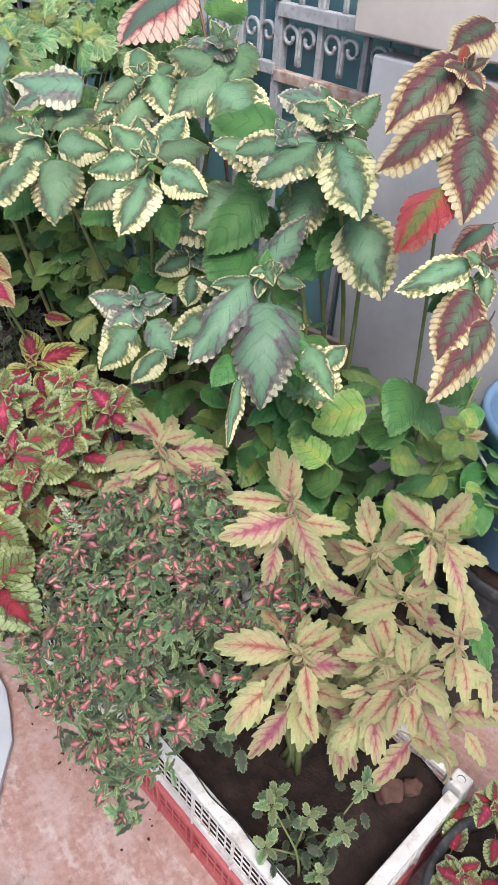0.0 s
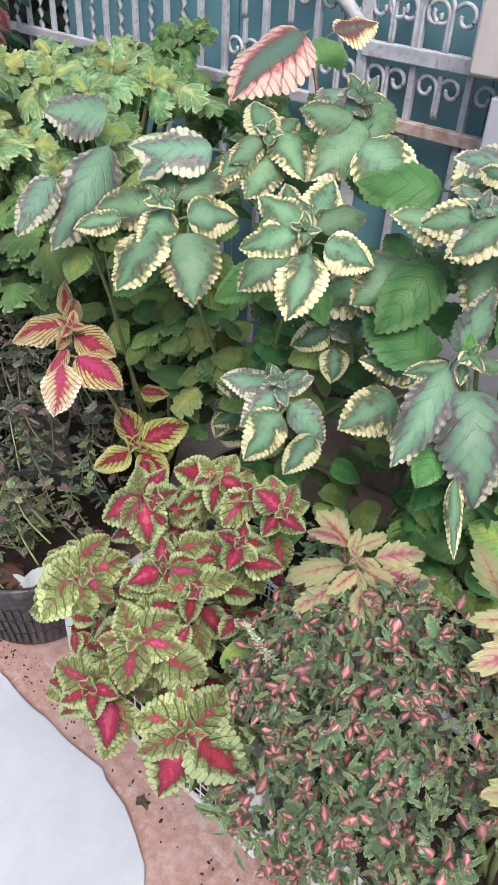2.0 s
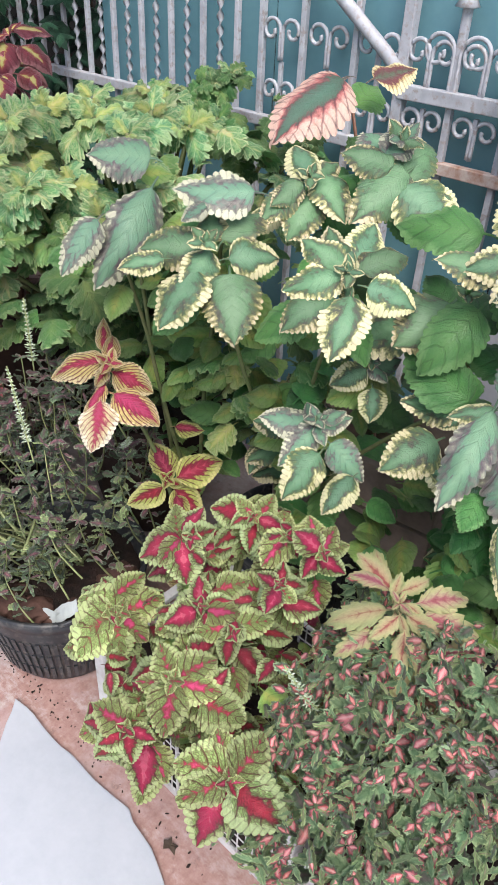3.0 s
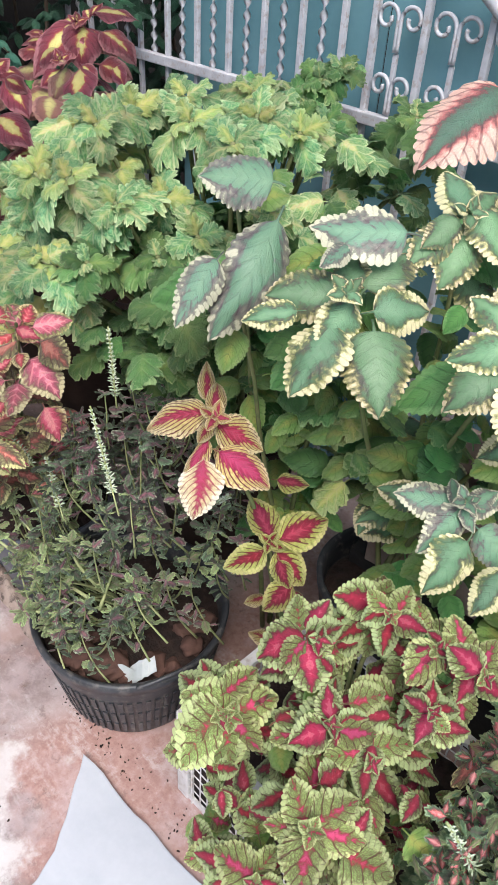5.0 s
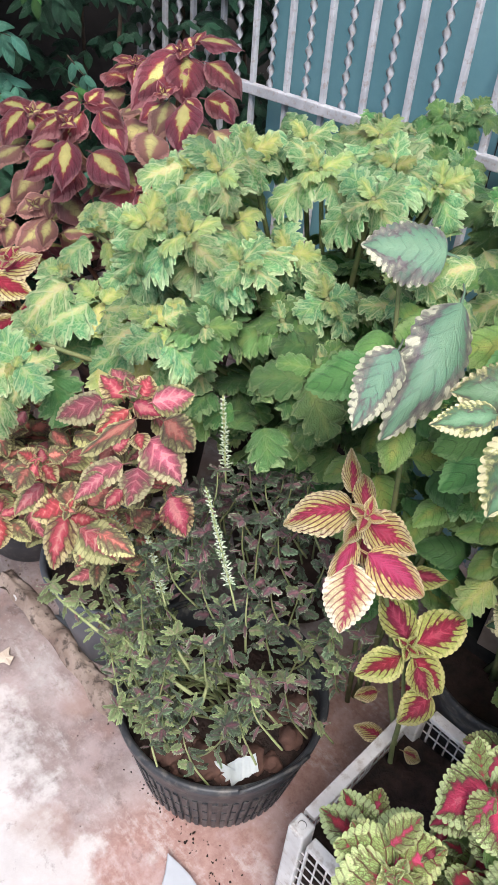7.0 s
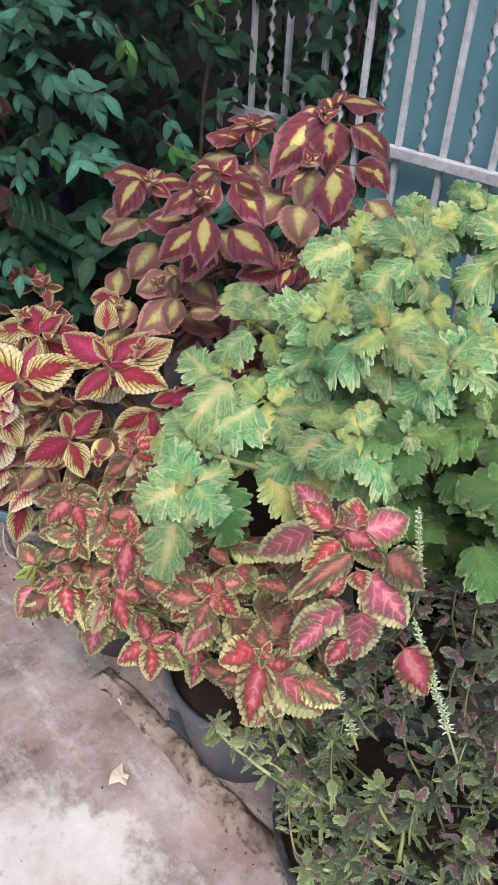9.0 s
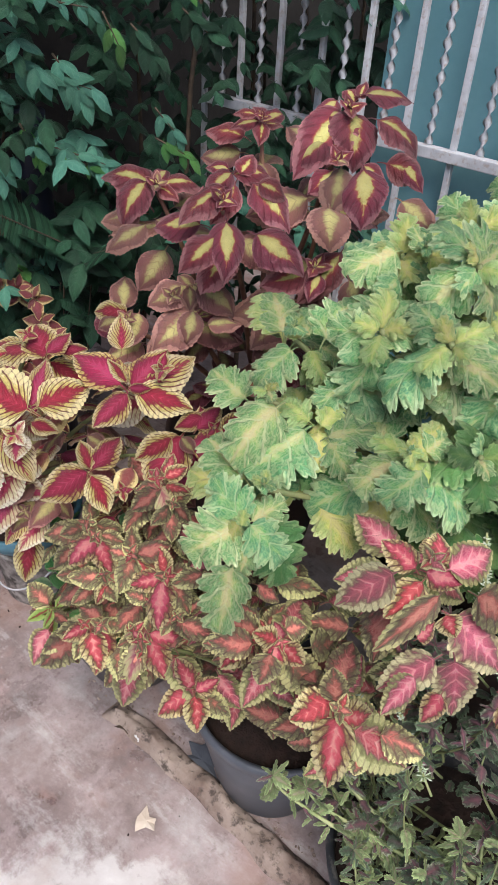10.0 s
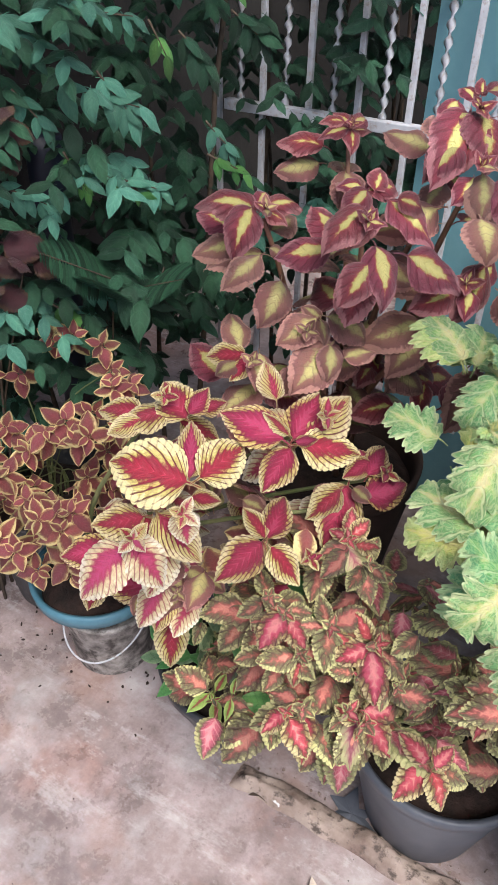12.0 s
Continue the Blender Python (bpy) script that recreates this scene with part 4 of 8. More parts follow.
def scroll(x, z, r, flip=1, up=1):
    """A curled flat bar that ends in a loop."""
    bm = bmesh.new()
    pts = []
    for i in range(30):
        a = i / 29 * 6.6
        rr = r * (1.0 - 0.66 * i / 29)
        pts.append((x + 1.5 + flip * (r - rr * math.cos(a)) * 1.0, -0.004, z + up * (rr * math.sin(a) + 0.0)))
    lead = [(x + 1.5, -0.004, z - up * r * 2.2 * (1 - k / 5)) for k in range(5)]
    tube(bm, lead + pts, 0.0042, 6)
    return part("scroll", bm, M_FENCE, fence)


rail(-2.55, -1.165, 0.955)
rail(-1.163, -0.40, 0.945, mat=M_RUST)
rail(-1.163, -0.40, 1.064, 0.026)
for k in range(-5, 5):
    bar(-2.031 + 0.108 * k, 0.30, 2.0)
for k in range(-5, 4):
    twisted(-1.977 + 0.108 * k, 0.967, 2.0)
bar(-1.165, 0.0, 2.05, 0.022, name="post")
for x in (-1.525, -1.412, -1.28, -1.055, -0.940, -0.825):
    bar(x, 0.05, 2.0, 0.013)
for x in (-1.468, -1.345, -1.222, -1.11, -0.998, -0.882):
    left = x < -1.17
    bar(x, 0.967, 1.075 if left else 1.04, 0.009, name="short_bar")
    scroll(x - 0.003, 1.018, 0.022, -1)
    scroll(x + 0.003, 1.018, 0.022, 1)
    scroll(x - 0.003, 1.132, 0.025, -1)
    scroll(x + 0.003, 1.132, 0.025, 1)

# a spear-headed bar with curls, in the panel beyond the post
bar(-1.058, 1.062, 1.209, 0.011, name="spear_bar")
bm = bmesh.new()
lathe(bm, [(0.003, -0.004), (0.022, 0.0), (0.012, 0.016), (0.001, 0.042)], 12)
bmesh.ops.translate(bm, verts=bm.verts, vec=(-1.058 + 1.5, 0.0, 1.209))
part("spear_head", bm, M_FENCE, fence)
scroll(-1.064, 1.137, 0.034, -1)
scroll(-1.052, 1.137, 0.034, 1)
bm = bmesh.new()
tube(bm, [(-1.42 + 1.5, -0.016, 1.282), (-1.306 + 1.5, -0.016, 1.198), (-1.195 + 1.5, -0.016, 1.121), (-1.158 + 1.5, -0.014, 1.085)], 0.0125, 10)
part("brace", bm, M_FENCE, fence)
board = thing("wooden_crate", (-0.93, 0.93, 0.30), "grey weathered wooden box behind the tall plants", "crate", turn=8)
for k, (lo, hi) in enumerate((((-0.17, -0.115, 0.0), (0.17, -0.10, 0.11)), ((-0.17, -0.115, 0.118), (0.17, -0.10, 0.22)), ((-0.17, 0.10, 0.0), (0.17, 0.115, 0.22)), ((-0.17, -0.10, 0.0), (-0.155, 0.10, 0.22)), ((0.155, -0.10, 0.0), (0.17, 0.10, 0.22)), ((-0.155, -0.10, 0.0), (0.155, 0.10, 0.012)))):
    bm = bmesh.new()
    box_bm(bm, lo, hi, 0.002)
    part("plank", bm, M_WOOD, board, smooth=False)
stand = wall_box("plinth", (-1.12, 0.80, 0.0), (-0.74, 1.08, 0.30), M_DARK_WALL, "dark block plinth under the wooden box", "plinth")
wall_box("beam", (-0.905, 1.10, 1.067), (0.6, 1.176, 1.188), M_WALL, "pale plastered wall beam before the fence", "wall", 0.004)
wall_box("wall_pier", (-0.862, 1.11, 0.0), (0.6, 1.176, 1.04), M_WALL_PALE, "pale grey plastered wall under the beam", "wall", 0.004)

pipe = thing("drain_pipe", (-2.745, 0.815, 0.0), "navy blue plastic pipe standing in the hedge", "pipe")
bm = bmesh.new()
tube(bm, [(0, 0, 0.0), (0, 0, 0.5), (0, 0, 0.9), (0.004, 0, 0.94)], 0.036, 24)
part("body", bm, M_NAVY, pipe)
bm = bmesh.new()
tube(bm, [(0, 0, 0.62), (0, 0, 0.68)], 0.040, 24)
part("collar", bm, M_NAVY, pipe)


# ---- pots and crates ----
def pot(name, place, r, h, mat, label, soil=0.05, base=0.68, lip=0.012, group=""):
    t = thing(name, place, label, "pot", group)
    bm = bmesh.new()
    lathe(bm, [(0.01, 0.002), (r * base - 0.012, 0.0), (r * base, 0.008), (r * (base + 0.6 * (1 - base)), h * 0.6), (r * 0.975, h - 0.035), (r * 0.98, h - 0.03), (r, h - 0.028), (r + lip * 0.3, h - 0.004), (r, h), (r - 0.008, h - 0.003), (r - 0.012, h - 0.03), (r * base, 0.02)], 56, 0.012, r * 31)
    part("wall", bm, mat, t)
    bm = bmesh.new()
    rr = r - 0.016
    rings = [(0.001, 0.012), (rr * 0.35, 0.016), (rr * 0.7, 0.008), (rr * 0.93, 0.0), (rr, -0.01)]
    lathe(bm, [(a, h - soil + b) for a, b in rings], 40)
    for v in bm.verts:
        v.co.z += 0.012 * noise.noise(v.co * 28)
    part("soil", bm, M_SOIL, t)
    return t


def crate(name, place, size, mat, label, rows=3, soil=None, rim=0.016, turn=0.0):
    """A plastic fruit crate: rim, corner posts and lattice sides."""
    lx, ly, h = size
    t = thing(name, place, label, "crate", turn=turn)
    for ax, flip in ((0, -1), (0, 1), (1, -1), (1, 1)):
        half, off = (lx / 2, ly / 2) if ax == 0 else (ly / 2, lx / 2)
        bm = bmesh.new()

        def slab(a0, a1, o0, o1, z0, z1, bev=0.0):
            o0, o1 = sorted((flip * o0, flip * o1))
            lo, hi = ((a0, o0, z0), (a1, o1, z1)) if ax == 0 else ((o0, a0, z0), (o1, a1, z1))
            box_bm(bm, lo, hi, bev)

        slab(-half + 0.012, half - 0.012, off - 0.004, off, 0.0, 0.018)
        n = int(half * 2 / 0.0175)
        for i in range(1, n):
            a = -half + 2 * half * i / n
            slab(a - 0.0014, a + 0.0014, off - 0.0012, off - 0.0002, 0.018, h - 0.010)
            if i % 5 == 2:
                slab(a - 0.0016, a + 0.0016, off - 0.001, off + 0.004, 0.004, h - 0.008)
        for k in range(1, rows + 1):
            z = 0.018 + (h - 0.03) * k / (rows + 1)
            slab(-half + 0.012, half - 0.012, off - 0.0014, off, z - 0.0014, z + 0.0014)
        part("lattice_side", bm, mat, t, smooth=False)
        bm = bmesh.new()
        slab(-half + 0.034, half - 0.034, off - rim, off + 0.004, h - 0.010, h, 0.0015)
        part("rim", bm, mat, t, smooth=False)
    for sx in (-1, 1):
        for sy in (-1, 1):
            bm = bmesh.new()
            x0, x1 = sorted((sx * (lx / 2 - 0.026), sx * (lx / 2 + 0.004)))
            y0, y1 = sorted((sy * (ly / 2 - 0.026), sy * (ly / 2 + 0.004)))
            box_bm(bm, (x0, y0, 0.0), (x1, y1, h + 0.006), 0.004)
            post = part("corner_post", bm, mat, t, smooth=False)
            bm = bmesh.new()
            lathe(bm, [(0.0005, 0.0), (0.005, 0.0), (0.006, 0.0015), (0.0065, 0.003)], 14)
            bmesh.ops.translate(bm, verts=bm.verts, vec=((x0 + x1) / 2, (y0 + y1) / 2, h + 0.0045))
            part("peg_hole", bm, M_POT, post)
    bm = bmesh.new()
    box_bm(bm, (-lx / 2 + 0.006, -ly / 2 + 0.006, 0.002), (lx / 2 - 0.006, ly / 2 - 0.006, 0.008))
    part("bottom", bm, mat, t, smooth=False)
    if soil:
        bm = bmesh.new()
        nx, ny = 26, 18
        g = [[bm.verts.new(((-0.5 + i / nx) * (lx - 0.014), (-0.5 + j / ny) * (ly - 0.014), soil + 0.016 * noise.noise((i * 0.6, j * 0.6, lx)))) for j in range(ny + 1)] for i in range(nx + 1)]
        for i in range(nx):
            for j in range(ny):
                bm.faces.new((g[i][j], g[i + 1][j], g[i + 1][j + 1], g[i][j + 1]))
        low = bmesh.ops.extrude_face_region(bm, geom=bm.faces[:])
        bmesh.ops.translate(bm, vec=(0, 0, 0.011 - soil - 0.0), verts=[v for v in low["geom"] if isinstance(v, bmesh.types.BMVert)])
        bmesh.ops.recalc_face_normals(bm, faces=bm.faces)
        part("soil", bm, M_SOIL, t)
    return t


crate("plastic_crate", (-0.36, 0.492, 0.0), (0.48, 0.318, 0.10), M_RED_PLASTIC, "faded red plastic crate under a white one", 3)
crate("plastic_crate", (-0.36, 0.492, 0.108), (0.48, 0.318, 0.112), M_WHITE_PLASTIC, "dusty white plastic lattice crate filled with dark soil", 4, soil=0.07)
crate("plastic_crate", (-0.862, 0.50, 0.0), (0.47, 0.318, 0.25), M_WHITE_PLASTIC, "white plastic lattice crate planted with coleus", 7, soil=0.17)
black_pot = pot("plant_pot", (-1.346, 0.433, 0.0), 0.184, 0.228, M_POT, "wide black plastic basket pot with soil and stones", soil=0.042, base=0.76)
bm = bmesh.new()
for i in range(64):
    a = 6.2832 * i / 64
    for z0, z1 in ((0.022, 0.062), (0.069, 0.109), (0.116, 0.156)):
        b2 = [bm.verts.new((math.cos(a + da) * (0.1395 + 0.026 * z / 0.137 + dr), math.sin(a + da) * (0.1395 + 0.026 * z / 0.137 + dr), z)) for dr in (0.0, 0.004) for z in (z0, z1) for da in (-0.026, 0.026)]
        for f in ((4, 5, 7, 6), (0, 4, 6, 2), (1, 3, 7, 5), (2, 6, 7, 3), (0, 1, 5, 4)):
            bm.faces.new([b2[k] for k in f])
bmesh.ops.recalc_face_normals(bm, faces=bm.faces)
part("ribbed_band", bm, M_POT, black_pot, smooth=False)
for side in (-0.25, 2.9):
    bm = bmesh.new()
    tube(bm, [(0.187 * math.cos(side + t), 0.187 * math.sin(side + t), 0.226 + 0.012 * math.sin(math.pi * (t + 0.35) / 0.7)) for t in np.linspace(-0.35, 0.35, 12)], 0.004, 8)
    part("grip", bm, M_POT, black_pot)
pot("plant_pot", (0.10, 0.585, 0.0), 0.205, 0.17, M_POT, "wide low black pot of dark soil beside the crates", soil=0.02, base=0.8)
pot("plant_pot", (-1.70, 0.465, 0.0), 0.15, 0.25, M_POT_GREY, "dark grey plastic plant pot", soil=0.03)
pot("plant_pot", (-2.085, 0.475, 0.0), 0.155, 0.17, M_POT, "low black plastic plant pot", soil=0.03)
pot("plant_pot", (-1.55, 0.86, 0.0), 0.19, 0.36, M_CLAY, "brown clay pot behind the front row")
pot("plant_pot", (-2.10, 0.86, 0.0), 0.19, 0.40, M_CLAY, "brown clay pot by the fence")
pot("plant_pot", (-1.02, 0.80, 0.0), 0.14, 0.30, M_POT, "black plastic pot behind the crate", base=0.75)
pot("plant_pot", (-0.62, 0.87, 0.0), 0.12, 0.30, M_POT, "black plastic pot behind the crate", base=0.75)
pot("plant_pot", (-0.41, 0.77, 0.0), 0.10, 0.30, M_POT, "black plastic pot near the wall", base=0.75)
pot("plant_pot", (-0.27, 0.965, 0.0), 0.13, 0.40, M_POT, "tall dark plastic pot under the blue bucket", soil=0.0, base=0.8)
pot("plant_pot", (-2.62, 0.56, 0.0), 0.15, 0.30, M_POT, "black plastic pot by the hedge", base=0.75)
pot("basin_pot", (-2.40, 0.445, 0.171), 0.125, 0.085, M_BLUE, "shallow teal plastic pot standing on a pail", soil=0.02, base=0.7)

pail = thing("pail", (-2.395, 0.462, 0.0), "paint-splashed pail with a wire handle used as stand", "pail")
bm = bmesh.new()
lathe(bm, [(0.01, 0.0), (0.078, 0.0), (0.082, 0.006), (0.094, 0.155), (0.099, 0.157), (0.099, 0.167), (0.094, 0.169), (0.088, 0.165), (0.01, 0.165)], 48, 0.01, 2)
part("wall", bm, M_PAIL, pail)
bm = bmesh.new()
tube(bm, [(0.098 * math.cos(a), 0.101 * math.sin(a), 0.15 - 0.085 * math.sin(-a)) for a in np.linspace(0, -math.pi, 28)], 0.0022, 6)
part("handle", bm, M_FENCE, pail)


# ---- small things on the floor and in the pots ----
def stone(place, r, mat, label, seed, name="stone", flat=0.7):
    bm = bmesh.new()
    bmesh.ops.create_icosphere(bm, subdivisions=3, radius=r)
    for v in bm.verts:
        k = 1 + 0.5 * noise.noise(v.co * (1.5 / r) + Vector((seed * 3.7, 0, 0))) + 0.2 * noise.noise(v.co * (4 / r) + Vector((0, seed, 0)))
        v.co = Vector((v.co.x * k, v.co.y * k, v.co.z * k * flat))
    low = min(v.co.z for v in bm.verts)
    for v in bm.verts:
        v.co.z -= low
    ob = part(name, bm, mat)
    ob.matrix_basis = pose(*place, 0, 0, seed * 40)
    return tagged(ob, label, "stone", group="stones in the pot")


for i, (turn, far, r) in enumerate(((-82, 0.132, 0.030), (-57, 0.130, 0.030), (-68, 0.105, 0.020), (-40, 0.140, 0.018), (38, 0.132, 0.026), (14, 0.140, 0.022), (-20, 0.125, 0.024), (-105, 0.135, 0.020), (-70, 0.148, 0.014), (-8, 0.146, 0.016), (-48, 0.098, 0.016), (25, 0.105, 0.018), (-95, 0.10, 0.022))):
    stone((-1.346 + far * math.cos(radians(turn)), 0.433 + far * math.sin(radians(turn)), 0.178), r, M_LATERITE, "reddish brown laterite lump on potting soil", i + 1)
for i, (x, y, r) in enumerate(((-0.205, 0.565, 0.024), (-0.180, 0.595, 0.016))):
    stone((x, y, 0.172), r, M_LATERITE, "brown laterite lump on the soil of the crate", i + 20)

# torn white plant label on the black pot's rim
tag = thing("plant_label", (-1.226, 0.340, 0.182), "torn white plastic label stuck in the black pot", "label")
bm = bmesh.new()
for start, end, w, rise, foot, taper in (((-0.012, -0.014), (0.0, 0.004), 0.008, 0.034, 0.0, 0.1), ((-0.034, -0.012), (0.002, 0.010), 0.007, 0.006, 0.026, 0.5), ((-0.002, 0.002), (0.020, 0.040), 0.022, 0.030, 0.022, 0.12)):
    d = Vector((end[0] - start[0], end[1] - start[1], 0))
    n = Vector((-d.y, d.x, 0)).normalized()
    rows = []
    for i in range(9):
        t = i / 8
        c = Vector((start[0], start[1], foot)) + d * t + Vector((0, 0, rise * t + 0.004 * math.sin(5 * t)))
        half = w * (0.65 - taper * t * t) * (1 + 0.25 * noise.noise((t * 9, w * 300, 1)))
        rows.append([bm.verts.new(c + n * half * sd + Vector((0, 0, dz + 0.006 * sd))) for sd in (-1, 1) for dz in (0.0, 0.0008)])
    for q, r2 in zip(rows, rows[1:]):
        for k0, k1 in ((0, 1), (1, 3), (3, 2), (2, 0)):
            bm.faces.new((q[k0], q[k1], r2[k1], r2[k0]))
bmesh.ops.recalc_face_normals(bm, faces=bm.faces)
part("strip", bm, M_TAG, tag, smooth=False)


def litter(n, region, sizes, mat, name, label, seed):
    """Crumbs of soil and bark strewn over the floor."""
    rnd = random.Random(seed)
    bm = bmesh.new()
    for _ in range(n):
        x, y = region(rnd)
        r = rnd.uniform(*sizes)
        m = Matrix.Translation((x, y, r * 0.35)) @ Euler((rnd.uniform(0, 6), rnd.uniform(0, 6), rnd.uniform(0, 6))).to_matrix().to_4x4() @ Matrix.Diagonal((r * rnd.uniform(0.6, 1.6), r * rnd.uniform(0.5, 1), r * 0.5, 1))
        bmesh.ops.create_icosphere(bm, subdivisions=1, radius=1.0, matrix=m)
    return tagged(part(name, bm, mat, smooth=False), label, "litter", kind="stuff")


litter(90, lambda r: (r.gauss(-1.25, 0.14), 0.275 + abs(r.gauss(0, 0.03))), (0.001, 0.0035), M_SOIL, "soil_crumbs", "dark soil crumbs spilt round the pots", 3)
litter(150, lambda r: (r.uniform(-2.1, -1.5), 0.375 + r.gauss(0, 0.02)), (0.0012, 0.0045), M_SLAB_EDGE, "bark_litter", "dark soil and bark gathered behind the kerb", 4)
litter(45, lambda r: (r.uniform(-1.05, -0.45), 0.285 + r.gauss(0, 0.02)), (0.001, 0.004), M_SOIL, "soil_crumbs", "soil crumbs beside the crates", 5)
litter(40, lambda r: (r.uniform(-2.9, -1.2), r.uniform(-0.1, 0.33)), (0.001, 0.003), M_SOIL, "soil_crumbs", "scattered soil crumbs on the floor", 6)
litter(60, lambda r: (r.gauss(-2.42, 0.10), 0.40 + r.gauss(0, 0.05)), (0.002, 0.005), M_SOIL, "soil_crumbs", "dark spilt soil at the pail", 7)


def flat_scrap(name, place, r, mat, label, points=9, seed=1, turn=0.0, category="leaf"):
    rnd = random.Random(seed)
    bm = bmesh.new()
    c = bm.verts.new((0, 0, 0.006))
    ring = []
    for i in range(points * 2):
        a = 6.2832 * i / (points * 2)
        q = r * (1.0 if i % 2 else 0.62) * rnd.uniform(0.55, 1.3)
        ring.append(bm.verts.new((q * math.cos(a), q * math.sin(a) * 0.75, 0.003 + 0.007 * rnd.random())))
    for i in range(len(ring)):
        bm.faces.new((c, ring[i], ring[(i + 1) % len(ring)]))
    up = bmesh.ops.extrude_face_region(bm, geom=bm.faces[:])
    bmesh.ops.translate(bm, vec=(0, 0, 0.0012), verts=[v for v in up["geom"] if isinstance(v, bmesh.types.BMVert)])
    bmesh.ops.recalc_face_normals(bm, faces=bm.faces)
    ob = part(name, bm, mat, smooth=False)
    ob.matrix_basis = pose(*place, 0, 0, turn)
    return tagged(ob, label, category)


flat_scrap("dry_leaf", (-1.797, 0.236, 0.0), 0.030, M_DRY, "pale dry lobed leaf lying on the cement floor", 5, 9, 20)
flat_scrap("dead_leaf", (-1.955, 0.345, 0.0), 0.026, M_STEM_DARK, "dark shrivelled leaf on the floor", 5, 3, 50)
flat_scrap("plastic_scrap", (-1.80, 0.385, 0.0), 0.055, M_POT_GREY, "grey torn plastic scrap beside a pot", 6, 4, 10, "scrap")
flat_scrap("dead_leaf", (-0.83, 0.275, 0.0), 0.018, M_STEM_DARK, "small dark dead leaf on the red floor", 5, 6, 10)
stone((-1.925, 0.34, 0.0), 0.011, M_WHITE_PLASTIC, "small pale pebble by the kerb", 31, "pebble")
stone((-1.73, 0.365, 0.0), 0.014, M_DRY, "small pinkish pebble by the pot", 33, "pebble")


# creased paper scrap, wire and husk in the near crate
paper = thing("paper_scrap", (-0.545, 0.365, 0.186), "creased white paper scrap with dark print in the crate corner", "paper", turn=28)
bm = bmesh.new()
g = [[bm.verts.new((-0.045 + 0.09 * i / 9, -0.022 + 0.044 * j / 5, 0.012 + 0.010 * noise.noise((i * 0.5, j * 0.6, 2)) + 0.004 * noise.noise((i * 1.7, j * 1.7, 5)))) for j in range(6)] for i in range(10)]
for i in range(9):
    for j in range(5):
        bm.faces.new((g[i][j], g[i + 1][j], g[i + 1][j + 1], g[i][j + 1]))
up = bmesh.ops.extrude_face_region(bm, geom=bm.faces[:])
bmesh.ops.translate(bm, vec=(0, 0, 0.0008), verts=[v for v in up["geom"] if isinstance(v, bmesh.types.BMVert)])
bmesh.ops.recalc_face_normals(bm, faces=bm.faces)
part("sheet", bm, M_TAG, paper, smooth=False)
wire = thing("wire", (-0.36, 0.333, 0.222), "thin black wire lying along the white crate rim", "wire")
bm = bmesh.new()
tube(bm, [(-0.235 + 0.47 * i / 30, 0.012 + 0.006 * noise.noise((i * 0.3, 0, 3)), 0.0018) for i in range(31)], 0.0013, 6)
part("strand", bm, M_POT, wire)

stick = thing("stick", (-2.217, 0.447, 0.0), "thin grey stick leaning beside the pail", "stick")
bm = bmesh.new()
tube(bm, [(0.004, 0, 0.005), (-0.02, 0.004, 0.07), (-0.04, 0.0, 0.14), (-0.066, 0.01, 0.24)], 0.0055, 8)
part("shaft", bm, M_WOOD, stick)

# blue bucket in the corner by the wall
bucket = thing("bucket", (-0.27, 0.965, 0.412), "dull blue plastic bucket standing on a dark pot", "bucket")
bm = bmesh.new()
lathe(bm, [(0.01, 0.0), (0.105, 0.0), (0.112, 0.008), (0.132, 0.239), (0.139, 0.241), (0.139, 0.254), (0.131, 0.257), (0.125, 0.239), (0.106, 0.02), (0.01, 0.02)], 40)
part("wall", bm, M_BUCKET, bucket)
bm = bmesh.new()
tube(bm, [(0.140 * math.cos(a), 0.140 * math.sin(a), 0.239 + 0.05 * math.sin(a)) for a in np.linspace(0, -math.pi, 20)], 0.0025, 6)
part("handle", bm, M_FENCE, bucket)

# ---- plants ----
SHAPE_OF = {"cream": "cream", "purple": "cream", "pinkedge": "cream", "marooncream": "cream", "redleaf": "cream", "dark": "nettle",
            "yellow": "serrate", "yellowpink": "serrate", "redgreen": "heart", "greenred": "heart", "redyellow": "oval", "redlime": "oval", "redgold": "oval",
            "coral": "nettle", "coralvein": "nettle", "redpale": "oval", "plum": "nettle", "fresh": "nettle", "limegreen": "frill", "willow": "plain", "rust": "nettle", "lime": "frill", "limeyellow": "frill", "maroon": "maroon", "maroondull": "oval", "hedgenew": "oval"}


